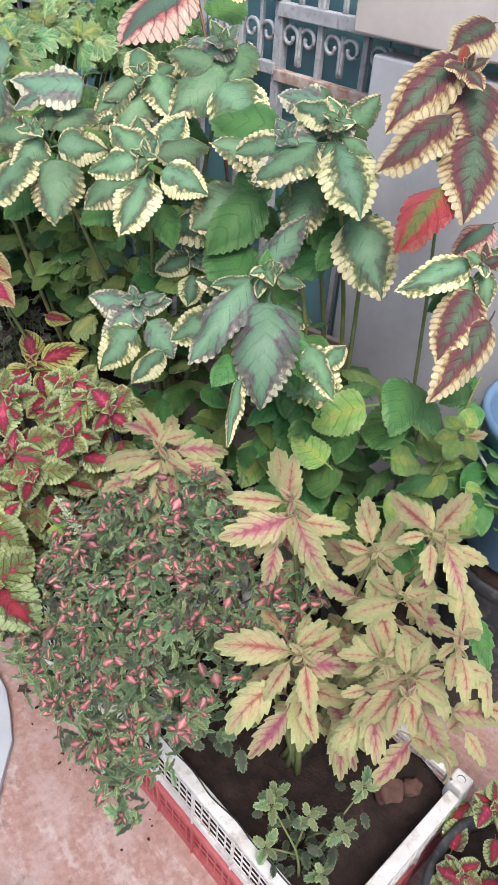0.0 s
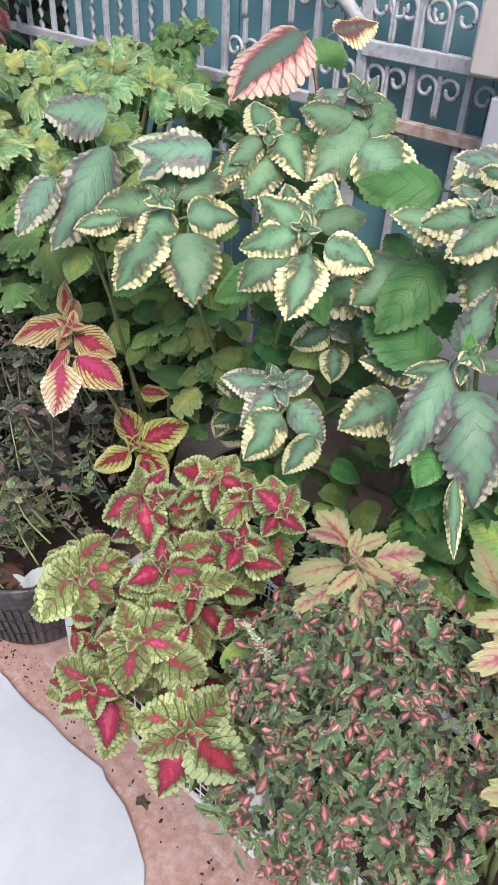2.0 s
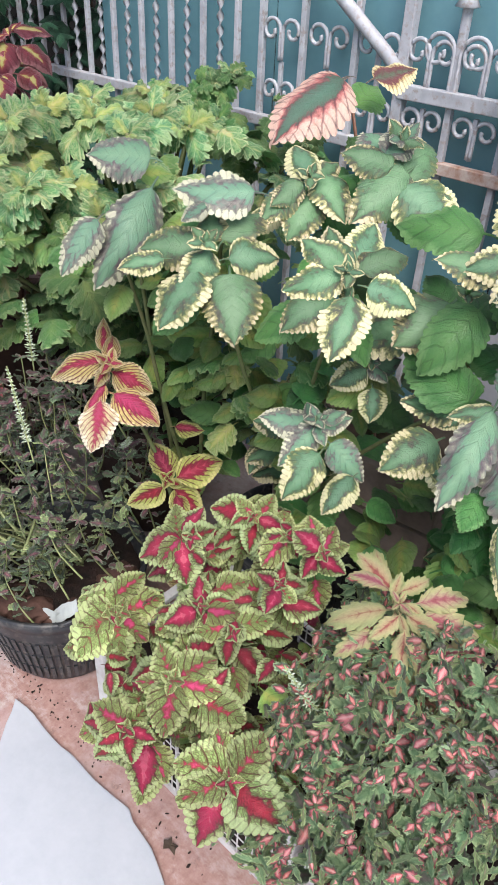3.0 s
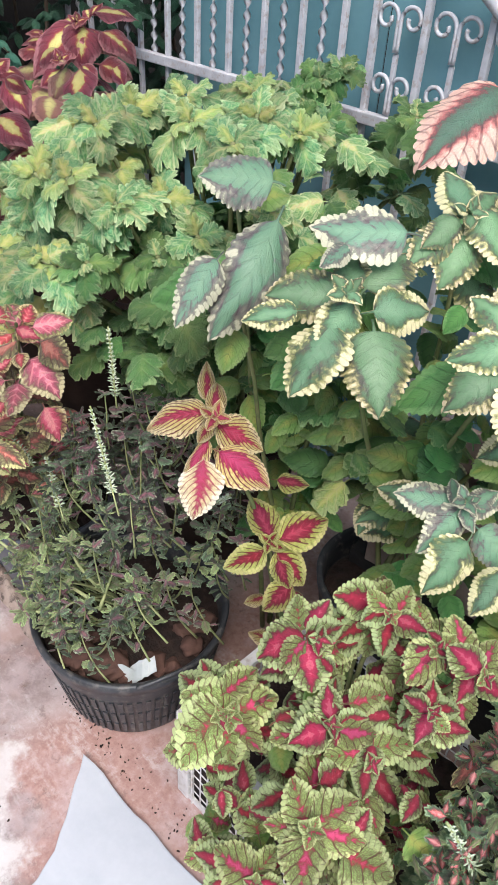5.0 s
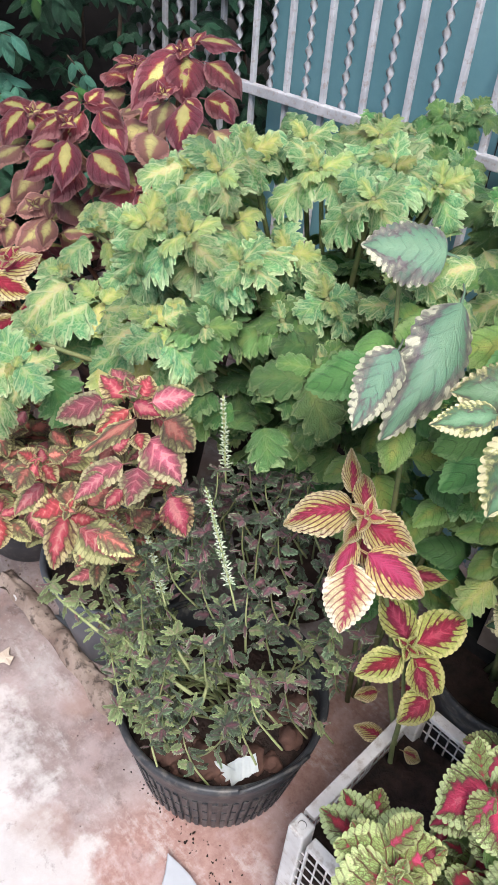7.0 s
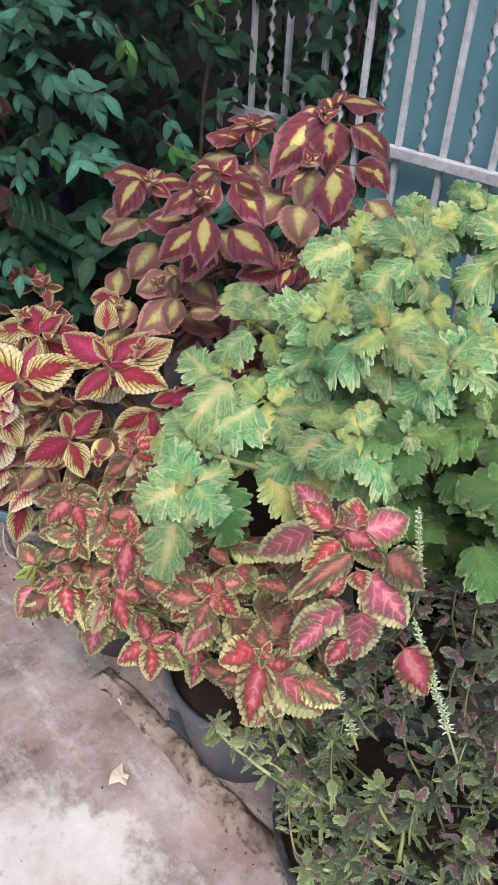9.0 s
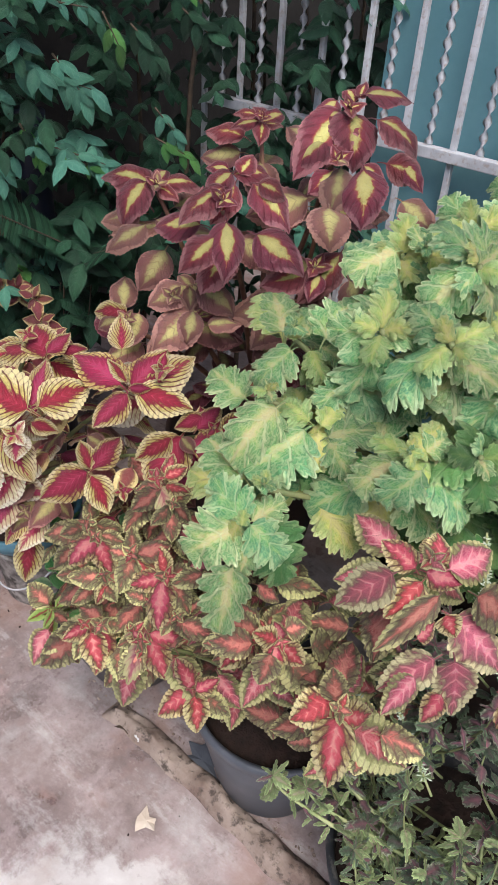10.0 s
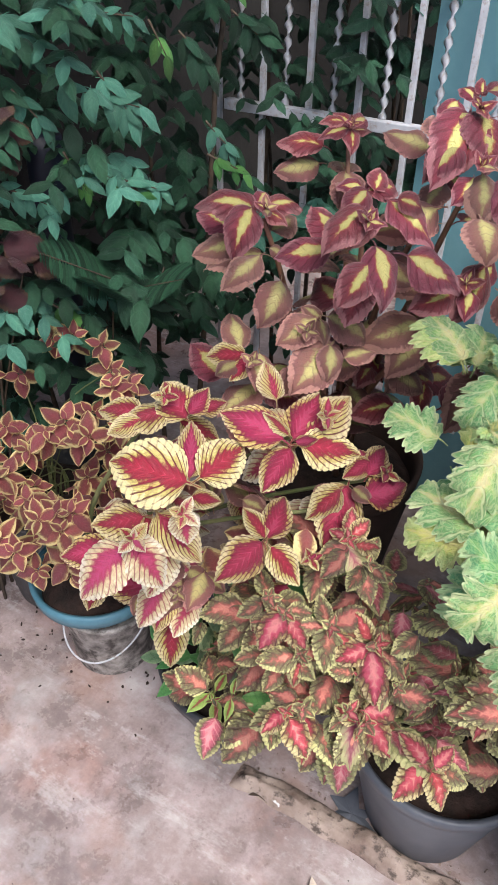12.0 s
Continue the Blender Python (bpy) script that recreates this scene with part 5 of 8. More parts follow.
def shoot(plant, centre, leaves, under=None, size=0.1, nodes=2, bend=28, wave=0.035, stalk=True, back=3):
    """A shoot of a plant: its centre, then for each leaf its base, heading, length, width and colour."""
    c = Vector(centre)
    if stalk:
        pts = plant.stalk(c - FACE * 0.02)
        if under:
            plant.under(pts, under[0], under[1], size, nodes)
    if under:
        # an older ring of leaves under the shoot
        for k in range(back):
            a = RND.uniform(0, 6.283)
            d = RIGHT * math.cos(a) + UPWARD * math.sin(a)
            plant.leaf(under[0], RND.choice(under[1]), c + d * size * 0.35 - FACE * RND.uniform(0.06, 0.10), d - FACE * 0.25, size * RND.uniform(0.8, 1.15), FACE + d * 0.25, 40, 0.18, 0.03, RND.randrange(3))
    if len(leaves) > 3:
        # the unfolding tip of the shoot
        mean = sum(q[3] for q in leaves) / len(leaves)
        a0 = RND.uniform(0, 90)
        for k in range(6):
            a = radians(a0 + 90 * k + 45 * (k // 4) + RND.uniform(-15, 15))
            e = radians((25, 25, 25, 25, 60, 60)[k] + RND.uniform(-10, 10))
            d = RIGHT * math.cos(a) + UPWARD * math.sin(a)
            mt = RND.choice(leaves)[5]
            plant.leaf(SHAPE_OF[mt], mt, c + FACE * 0.006, d * math.cos(e) + FACE * math.sin(e), mean * (0.34 if k < 4 else 0.20) * RND.uniform(0.8, 1.15), FACE * math.cos(e) - d * math.sin(e), 30, 0.25, wave, RND.randrange(3))
    for bu, bv, a, ln, w, mt in leaves:
        d = RIGHT * math.cos(radians(a)) + UPWARD * math.sin(radians(a))
        side = d.cross(FACE)
        n = FACE + side * RND.uniform(-0.28, 0.28) + d * RND.uniform(-0.05, 0.2)
        b = c + RIGHT * bu + UPWARD * bv - FACE * (RND.uniform(0.0, 0.02) + (0.04 if mt == "dark" else 0.0))
        plant.leaf(SHAPE_OF[mt], mt, b, d, ln, n, bend + RND.choice((-14, 8, 30)), 0.24, wave, RND.randrange(3), w)


def sprigs(plant, n, place, mats, leaf, leaves=6, shape="small", droop=15, stem=None, bend=30):
    """Many small shoots over a dome; place(u, v) gives a point and the way it faces."""
    for _ in range(n):
        c, f = place(RND.random(), RND.random())
        f = (Vector(f) + Vector((RND.uniform(-0.35, 0.35), RND.uniform(-0.35, 0.35), RND.uniform(-0.2, 0.35)))).normalized()
        r = f.orthogonal().normalized()
        u = f.cross(r)
        a0 = RND.uniform(0, 6.28)
        for k in range(leaves):
            a = a0 + 1.5708 * k + 0.785 * (k // 4) + RND.uniform(-0.25, 0.25)
            ring = k // 4
            ln = leaf * (1.0 - 0.42 * ring) * RND.uniform(0.75, 1.2)
            e = radians(-droop + 45 * ring + RND.uniform(-14, 14))
            d = (r * math.cos(a) + u * math.sin(a))
            dd = d * math.cos(e) + f * math.sin(e)
            mt = mats[min(ring, len(mats) - 1)]
            plant.leaf(shape, mt, c + d * 0.08 * ln - f * 0.012 * (1 - ring), dd, ln, f * math.cos(e) - d * math.sin(e), bend, 0.2, 0.04, RND.randrange(3))
        if stem is not None and RND.random() < stem:
            plant.stalk(c - f * 0.008, radius=0.0022, bow=0.35, steps=6)


def scatter(plant, n, place, mats, size, lift=0.0, shape="small"):
    """Single small leaves turned every way over a dome."""
    for _ in range(n):
        c, f = place(RND.random(), RND.random())
        f = (Vector(f).normalized() + Vector((RND.uniform(-0.7, 0.7), RND.uniform(-0.7, 0.7), RND.uniform(-0.3, 0.5)))).normalized()
        r = f.orthogonal().normalized()
        a = RND.uniform(0, 6.283)
        d = r * math.cos(a) + f.cross(r) * math.sin(a) - Vector((0, 0, 0.15))
        plant.leaf(shape, RND.choice(mats), c + f * (lift + RND.uniform(-0.01, 0.012)), d, size * RND.uniform(0.55, 1.2), f, RND.choice((10, 45, 80)), 0.3, 0.07, RND.randrange(3))


def spike(plant, base, top, radius=0.011):
    """A flower spike: a thin stalk set with small pale florets."""
    a, b = Vector(base), Vector(top)
    bm = bmesh.new()
    n = int((b - a).length / 0.009)
    tube(bm, [plant.back @ a.lerp(b, t / 6) for t in range(7)], 0.0016, 5)
    stem = part("flower_stalk", bm, M_STEM_PALE, plant.ob)
    bm = bmesh.new()
    for i in range(n):
        # a whorl of narrow florets that reach out and a little up
        t = 0.22 + 0.78 * i / n
        p = a.lerp(b, t)
        for k in range(7):
            an = i * 0.8 + k * 0.898 + RND.uniform(-0.3, 0.3)
            out = Vector((math.cos(an), math.sin(an), RND.uniform(0.1, 0.6))).normalized()
            ln = radius * (1.15 - t * 0.75) * RND.uniform(0.6, 1.3)
            turn = out.to_track_quat("Z", "Y").to_matrix().to_4x4()
            m = Matrix.Translation(plant.back @ (p + out * ln * 0.55)) @ turn @ Matrix.Diagonal((0.0011, 0.0014, ln * 0.5, 1))
            bmesh.ops.create_icosphere(bm, subdivisions=1, radius=1.0, matrix=m)
    tagged(part("blossom", bm, M_FLOWER, stem), kind="stuff")


p = Plant("coleus", (-1.02, 0.80, 0.255), "tall green coleus with cream scalloped leaf edges", "plant", group="cream-edged coleus")
style = dict(under=("nettle", ["dark", "cream", "dark"]), size=0.085, nodes=1)
shoot(p, (-1.040, 0.553, 0.948), [(-0.005, 0.010, -179, 0.092, 1.07, "cream"), (-0.015, -0.032, -115, 0.101, 1.08, "cream"), (0.033, -0.038, -87, 0.104, 1.18, "cream"), (0.032, -0.015, 7, 0.078, 1.15, "cream"), (0.024, 0.017, 52, 0.090, 1.16, "cream"), (0.010, 0.014, 98, 0.057, 1.22, "cream"), (0.005, -0.002, -115, 0.072, 1.05, "cream"), (-0.057, -0.019, -168, 0.067, 0.80, "cream")], **style)
shoot(p, (-0.839, 0.607, 0.953), [(0.002, -0.029, -103, 0.092, 1.05, "cream"), (-0.006, 0.001, -164, 0.084, 0.90, "cream"), (-0.018, -0.021, -148, 0.087, 1.00, "cream"), (0.016, 0.011, 23, 0.085, 0.90, "cream"), (0.025, -0.014, -22, 0.073, 1.10, "cream"), (-0.005, 0.019, 111, 0.060, 1.25, "cream"), (0.014, 0.027, 57, 0.076, 1.10, "cream"), (0.003, -0.002, -90, 0.033, 0.80, "cream"), (0.003, 0.002, 84, 0.051, 0.70, "cream"), (-0.003, 0.011, 146, 0.073, 1.00, "cream")], **style)
shoot(p, (-0.916, 0.816, 1.065), [(-0.002, -0.066, -53, 0.109, 1.15, "cream"), (0.004, -0.043, -136, 0.113, 1.00, "cream"), (0.005, -0.052, 73, 0.118, 0.90, "cream"), (-0.009, -0.034, 110, 0.101, 1.20, "purple"), (-0.017, -0.038, 157, 0.079, 1.10, "cream"), (0.020, -0.066, -39, 0.079, 1.00, "cream"), (-0.024, -0.020, 50, 0.077, 1.00, "purple")], **style)
shoot(p, (-1.002, 0.723, 1.014), [(0.021, 0.015, -74, 0.083, 1.10, "cream"), (-0.004, -0.000, 95, 0.088, 0.90, "cream"), (-0.012, -0.005, -139, 0.060, 1.00, "cream"), (0.008, -0.005, -110, 0.094, 1.00, "cream"), (0.013, 0.015, 51, 0.057, 1.00, "cream"), (-0.021, -0.015, -143, 0.071, 1.00, "cream")], **style)
shoot(p, (-0.846, 0.586, 0.738), [(-0.007, 0.003, 171, 0.076, 1.00, "purple"), (0.001, -0.004, -132, 0.079, 0.90, "purple"), (0.003, -0.046, -133, 0.088, 1.00, "cream"), (0.020, -0.029, -46, 0.072, 1.00, "purple"), (0.009, 0.000, 32, 0.040, 1.00, "purple"), (0.048, -0.081, -133, 0.070, 1.00, "cream"), (-0.003, 0.001, 111, 0.034, 1.00, "purple"), (0.005, -0.004, 16, 0.052, 1.00, "purple"), (0.001, -0.004, -64, 0.033, 1.00, "purple")], **style)
shoot(p, (-0.836, 0.692, 0.793), [(-0.007, -0.006, -150, 0.061, 1.10, "cream"), (0.002, -0.033, -89, 0.054, 1.20, "cream"), (0.006, -0.002, 16, 0.047, 1.00, "purple"), (-0.006, 0.003, 114, 0.030, 1.00, "purple"), (0.045, -0.033, 30, 0.052, 1.00, "cream"), (-0.002, 0.001, -39, 0.040, 1.00, "purple")], **style)
shoot(p, (-0.689, 0.658, 0.807), [(0.014, -0.008, 163, 0.080, 1.00, "cream"), (0.018, -0.012, -152, 0.041, 1.00, "cream"), (-0.020, -0.047, -153, 0.087, 1.15, "cream"), (0.027, 0.032, 59, 0.038, 1.00, "cream")], **style)
p.fill(95, (-1.03, 0.73, 0.73), (0.20, 0.14, 0.20), "nettle", ["dark", "fresh", "fresh"], 0.07)
p.fill(26, (-1.05, 0.68, 0.68), (0.14, 0.06, 0.12), "frill", ["limeyellow", "limegreen"], 0.06)
p.fill(55, (-0.86, 0.72, 0.55), (0.24, 0.14, 0.16), "nettle", ["dark", "fresh"], 0.08)
p.done()

p = Plant("coleus", (-1.24, 0.74, 0.0), "tall coleus with drooping green leaves blotched purple", "plant", group="cream-edged coleus")
style = dict(under=("nettle", ["dark", "fresh"]), size=0.075, nodes=3, back=2)
shoot(p, (-1.266, 0.585, 1.025), [(0.050, -0.005, 176, 0.099, 1.20, "purple")], **style)
shoot(p, (-1.178, 0.494, 0.974), [(0.059, 0.052, -111, 0.179, 0.62, "purple"), (-0.013, -0.012, -121, 0.099, 0.75, "purple")], **style)
shoot(p, (-1.060, 0.610, 1.016), [(0.040, -0.012, -177, 0.114, 0.95, "purple"), (-0.026, -0.032, -149, 0.043, 1.00, "purple")], **style)
p.fill(95, (-1.19, 0.70, 0.64), (0.13, 0.12, 0.24), "nettle", ["dark", "fresh", "fresh"], 0.066)
p.done()

p = Plant("coleus", (-0.62, 0.86, 0.255), "tall green coleus with white-tipped purple-veined leaves", "plant", group="cream-edged coleus")
style = dict(under=("nettle", ["dark", "dark", "cream"]), size=0.11, nodes=1)
shoot(p, (-0.595, 0.614, 0.874), [(-0.022, -0.007, -120, 0.138, 0.59, "purple"), (0.005, -0.034, -92, 0.144, 0.89, "purple"), (-0.005, 0.011, 55, 0.106, 0.63, "purple"), (-0.018, -0.004, -174, 0.056, 0.73, "cream"), (0.014, -0.002, -19, 0.039, 0.96, "cream"), (-0.025, -0.140, -99, 0.089, 0.35, "cream"), (0.003, 0.000, 51, 0.026, 0.97, "cream"), (-0.004, -0.004, -109, 0.027, 0.92, "cream"), (0.059, -0.093, -65, 0.077, 0.74, "cream"), (0.032, -0.066, -55, 0.065, 0.97, "dark"), (-0.034, -0.099, -123, 0.051, 1.15, "dark")], **style)
shoot(p, (-0.555, 0.665, 0.718), [(-0.021, 0.036, -45, 0.113, 1.10, "cream"), (-0.016, -0.001, -105, 0.052, 1.00, "dark"), (0.031, 0.019, 55, 0.054, 1.00, "cream"), (0.014, 0.068, -176, 0.048, 1.00, "dark")], **style)
shoot(p, (-0.621, 0.754, 1.029), [(-0.009, 0.005, 153, 0.065, 1.10, "cream"), (0.006, -0.012, -19, 0.047, 1.00, "cream"), (0.000, -0.022, -67, 0.108, 1.10, "cream"), (0.019, 0.011, 54, 0.061, 0.90, "cream"), (-0.029, -0.025, -143, 0.098, 1.00, "cream"), (-0.049, -0.030, -178, 0.094, 0.90, "cream"), (0.005, -0.002, 105, 0.058, 1.00, "cream"), (-0.001, -0.011, -121, 0.039, 1.00, "cream")], **style)
shoot(p, (-0.544, 0.747, 0.907), [(-0.019, 0.037, -64, 0.122, 1.10, "cream"), (-0.023, 0.032, -132, 0.063, 1.00, "dark")], **style)
shoot(p, (-0.686, 0.761, 1.046), [(0.038, -0.001, 173, 0.083, 1.00, "purple"), (0.041, -0.004, -90, 0.069, 1.00, "purple"), (0.027, -0.005, 115, 0.042, 1.00, "cream")], **style)
shoot(p, (-0.662, 0.700, 1.005), [(-0.011, -0.010, 168, 0.092, 0.85, "cream"), (0.038, 0.011, -141, 0.103, 0.90, "purple"), (0.013, -0.005, -22, 0.035, 1.00, "cream"), (0.007, 0.009, 116, 0.041, 1.00, "purple")], **style)
shoot(p, (-0.730, 0.723, 0.925), [(-0.017, -0.005, -135, 0.099, 1.25, "cream"), (-0.003, -0.003, -50, 0.064, 1.15, "dark"), (-0.020, -0.001, -136, 0.058, 0.90, "dark"), (-0.016, 0.007, 106, 0.044, 1.00, "dark"), (-0.002, 0.007, 114, 0.074, 1.00, "dark"), (-0.011, -0.001, 56, 0.050, 1.00, "dark")], **style)
p.fill(85, (-0.56, 0.74, 0.56), (0.22, 0.14, 0.20), "nettle", ["dark", "dark", "fresh"], 0.085)
p.done()

p = Plant("coleus", (-0.92, 0.95, 0.0), "coleus shoot with pink-edged green leaves by the fence", "plant", M_STEM_RED)
style = dict(under=("nettle", ["dark"]), size=0.1, nodes=2)
shoot(p, (-1.059, 0.879, 1.121), [(-0.013, 0.010, -137, 0.160, 1.06, "pinkedge"), (0.036, 0.011, 15, 0.076, 1.48, "marooncream")], **style)
p.done()

p = Plant("coleus", (-0.41, 0.77, 0.255), "coleus with maroon leaves edged in cream and one scarlet leaf", "plant", M_STEM, radius=0.004)
style = dict(under=("nettle", ["dark"]), size=0.05, nodes=1)
shoot(p, (-0.546, 0.897, 1.088), [(-0.007, 0.021, -135, 0.140, 0.75, "marooncream"), (-0.018, -0.061, -135, 0.125, 0.75, "marooncream"), (0.045, 0.097, -148, 0.078, 1.35, "marooncream"), (0.025, 0.007, -94, 0.102, 1.20, "marooncream"), (0.015, -0.087, -98, 0.124, 0.92, "marooncream"), (-0.023, -0.155, -122, 0.107, 0.85, "redleaf")], **style)
shoot(p, (-0.408, 0.811, 0.901), [(-0.013, 0.006, -151, 0.107, 0.65, "cream"), (-0.007, -0.028, -121, 0.111, 0.85, "marooncream"), (0.012, -0.069, -124, 0.134, 0.65, "marooncream"), (0.021, 0.071, -138, 0.073, 0.89, "pinkedge"), (-0.006, -0.008, -133, 0.048, 0.79, "cream"), (0.004, 0.001, -79, 0.056, 0.76, "cream"), (0.012, 0.010, 40, 0.060, 0.9, "cream")], **style)
p.fill(14, (-0.34, 0.80, 0.5), (0.16, 0.10, 0.14), "serrate", ["dark", "yellow"], 0.09)
shoot(p, (-0.343, 0.762, 0.696), [(-0.001, 0.006, 135, 0.032, 1.23, "fresh"), (0.002, 0.006, 62, 0.043, 1.09, "fresh"), (-0.005, -0.002, -171, 0.036, 1.15, "fresh"), (0.004, -0.001, 4, 0.034, 1.27, "yellow"), (0.002, -0.007, -58, 0.033, 1.25, "fresh"), (-0.007, -0.008, -117, 0.033, 1.33, "fresh")])
shoot(p, (-0.372, 0.834, 0.749), [(-0.007, -0.001, -138, 0.054, 1.04, "dark"), (0.004, -0.024, -107, 0.047, 1.29, "dark"), (0.008, 0.009, 171, 0.039, 1.18, "dark")])
p.fill(34, (-0.33, 0.81, 0.58), (0.09, 0.06, 0.12), "nettle", ["dark", "dark", "fresh"], 0.06)
p.done()

p = Plant("coleus", (-0.34, 0.50, 0.172), "straw-yellow coleus with toothed leaves and red veins", "plant")
style = dict(under=("serrate", ["yellow", "yellow", "yellowpink"]), size=0.075, nodes=2, back=2)
shoot(p, (-0.391, 0.478, 0.704), [(-0.005, 0.001, 86, 0.063, 1.00, "yellow"), (-0.012, -0.000, 177, 0.066, 0.90, "yellow"), (-0.003, -0.010, -123, 0.065, 1.10, "yellow"), (0.004, -0.005, -26, 0.036, 1.00, "yellow"), (0.011, -0.019, -11, 0.059, 1.00, "yellow"), (-0.005, -0.019, -155, 0.083, 1.10, "yellowpink"), (0.006, -0.022, -68, 0.071, 1.10, "yellowpink"), (-0.017, -0.052, -97, 0.049, 1.10, "yellowpink"), (-0.000, -0.013, -78, 0.045, 1.00, "yellow"), (-0.032, 0.005, -132, 0.028, 1.00, "yellow")], **style)
shoot(p, (-0.304, 0.541, 0.646), [(-0.006, 0.011, 111, 0.051, 1.10, "yellow"), (-0.010, 0.002, 170, 0.039, 1.00, "yellow"), (0.007, 0.003, 16, 0.040, 1.00, "yellow"), (0.001, -0.015, -88, 0.052, 1.10, "yellow"), (-0.006, -0.003, -143, 0.041, 1.00, "yellow"), (0.004, -0.002, -43, 0.032, 1.00, "yellow")], **style)
shoot(p, (-0.250, 0.588, 0.679), [(-0.016, 0.015, 144, 0.062, 1.00, "yellow"), (-0.003, 0.014, 49, 0.071, 1.00, "yellow"), (-0.005, 0.003, -34, 0.053, 1.00, "yellow"), (-0.013, -0.004, -93, 0.047, 1.10, "yellow"), (-0.020, 0.005, -172, 0.036, 1.00, "yellow"), (0.006, -0.013, -65, 0.058, 1.10, "yellowpink"), (-0.013, 0.009, 89, 0.043, 1.00, "yellow")], **style)
shoot(p, (-0.251, 0.534, 0.623), [(-0.007, 0.001, 156, 0.036, 1.00, "yellow"), (-0.000, -0.002, 8, 0.037, 1.10, "yellow"), (-0.004, 0.005, 94, 0.029, 1.00, "yellow"), (-0.006, -0.005, -134, 0.025, 1.00, "yellow"), (-0.059, -0.005, 165, 0.041, 1.20, "yellowpink"), (-0.007, -0.008, -163, 0.068, 1.10, "yellow"), (0.003, -0.008, -47, 0.033, 1.00, "yellow")], **style)
shoot(p, (-0.281, 0.394, 0.603), [(-0.014, 0.003, 172, 0.086, 1.05, "yellow"), (-0.011, 0.000, 166, 0.051, 1.00, "yellow"), (-0.002, 0.010, 79, 0.037, 1.00, "yellow"), (0.001, -0.011, 3, 0.053, 1.25, "yellowpink"), (0.004, -0.011, -82, 0.055, 1.00, "yellow"), (-0.028, -0.033, -141, 0.080, 1.10, "yellow"), (-0.015, -0.061, -122, 0.061, 1.05, "yellowpink"), (0.007, -0.054, -77, 0.042, 1.10, "yellow"), (0.001, 0.004, 30, 0.053, 1.00, "yellow"), (-0.014, -0.009, -122, 0.049, 1.00, "yellow"), (-0.005, 0.010, 46, 0.044, 1.00, "yellow")], **style)
shoot(p, (-0.203, 0.431, 0.630), [(-0.006, 0.011, 175, 0.041, 1.00, "yellow"), (-0.002, 0.014, 111, 0.034, 1.00, "yellow"), (-0.006, 0.003, -143, 0.027, 1.00, "yellow"), (0.005, 0.012, 41, 0.039, 1.00, "yellow"), (0.005, 0.004, -70, 0.029, 1.00, "yellow"), (-0.015, -0.022, -162, 0.030, 1.00, "yellow"), (-0.009, -0.028, -132, 0.038, 1.10, "yellow"), (-0.015, 0.005, 123, 0.033, 1.00, "yellow")], **style)
shoot(p, (-0.167, 0.423, 0.630), [(-0.002, 0.017, -155, 0.042, 1.00, "yellow"), (-0.005, 0.011, -121, 0.055, 1.10, "yellow"), (0.013, 0.015, -33, 0.042, 1.10, "yellow"), (0.013, 0.020, 23, 0.031, 1.00, "yellow"), (0.006, 0.006, -80, 0.046, 1.00, "yellow"), (0.004, 0.022, 94, 0.041, 1.00, "yellow"), (0.019, -0.015, -66, 0.048, 1.20, "yellowpink"), (-0.007, -0.005, -99, 0.038, 1.00, "yellow"), (0.010, 0.023, 56, 0.041, 1.00, "yellow")], **style)
shoot(p, (-0.164, 0.512, 0.630), [(0.001, 0.015, 164, 0.027, 1.00, "yellow"), (0.006, 0.019, 84, 0.028, 1.00, "yellow"), (0.007, 0.015, 17, 0.029, 1.00, "yellow"), (0.002, -0.002, -95, 0.042, 1.10, "yellow"), (0.008, -0.008, -76, 0.052, 1.00, "yellow"), (-0.002, 0.006, -144, 0.027, 1.00, "yellow")], **style)
shoot(p, (-0.601, 0.444, 0.666), [(-0.002, 0.017, 129, 0.062, 1.10, "yellow"), (-0.015, 0.021, 151, 0.045, 1.00, "yellowpink"), (-0.011, -0.006, -172, 0.077, 1.00, "yellow"), (-0.026, -0.031, -152, 0.056, 1.10, "yellowpink"), (0.005, 0.014, 19, 0.047, 1.00, "yellow"), (0.024, -0.000, 11, 0.072, 1.00, "yellowpink"), (0.029, -0.014, -15, 0.075, 1.10, "yellowpink"), (0.006, -0.032, -101, 0.052, 1.10, "yellow"), (0.017, -0.033, -83, 0.061, 1.10, "yellowpink"), (0.009, -0.013, -36, 0.058, 1.00, "yellow"), (-0.003, 0.007, 73, 0.035, 1.00, "yellow"), (0.002, -0.013, -140, 0.047, 1.00, "yellow"), (0.010, 0.000, -39, 0.032, 1.00, "yellow"), (0.002, -0.013, -76, 0.030, 1.00, "yellow")], **style)
p.fill(28, (-0.25, 0.52, 0.50), (0.16, 0.12, 0.09), "serrate", ["yellow", "yellow", "yellowpink"], 0.07)
p.fill(26, (-0.58, 0.47, 0.57), (0.10, 0.07, 0.08), "serrate", ["yellow", "yellowpink", "rust"], 0.075)
p.done()

p = Plant("coleus", (-0.52, 0.42, 0.172), "small-leaved coleus with pink hearts and green frills", "plant")


def pink_dome(u, v):
    y = 0.19 + 0.31 * v
    x = -0.70 + 0.05 * (1 - v) + (0.36 - 0.05 * (1 - v)) * u
    q = min(1.0, math.hypot((x + 0.52) / 0.20, (y - 0.33) / 0.20))
    return Vector((x, y, 0.40 + 0.62 * (y - 0.19) + 0.10 * (1 - q * q) + RND.uniform(-0.03, 0.03))), FACE + Vector((x + 0.52, y - 0.36, 0.1)) * 1.6


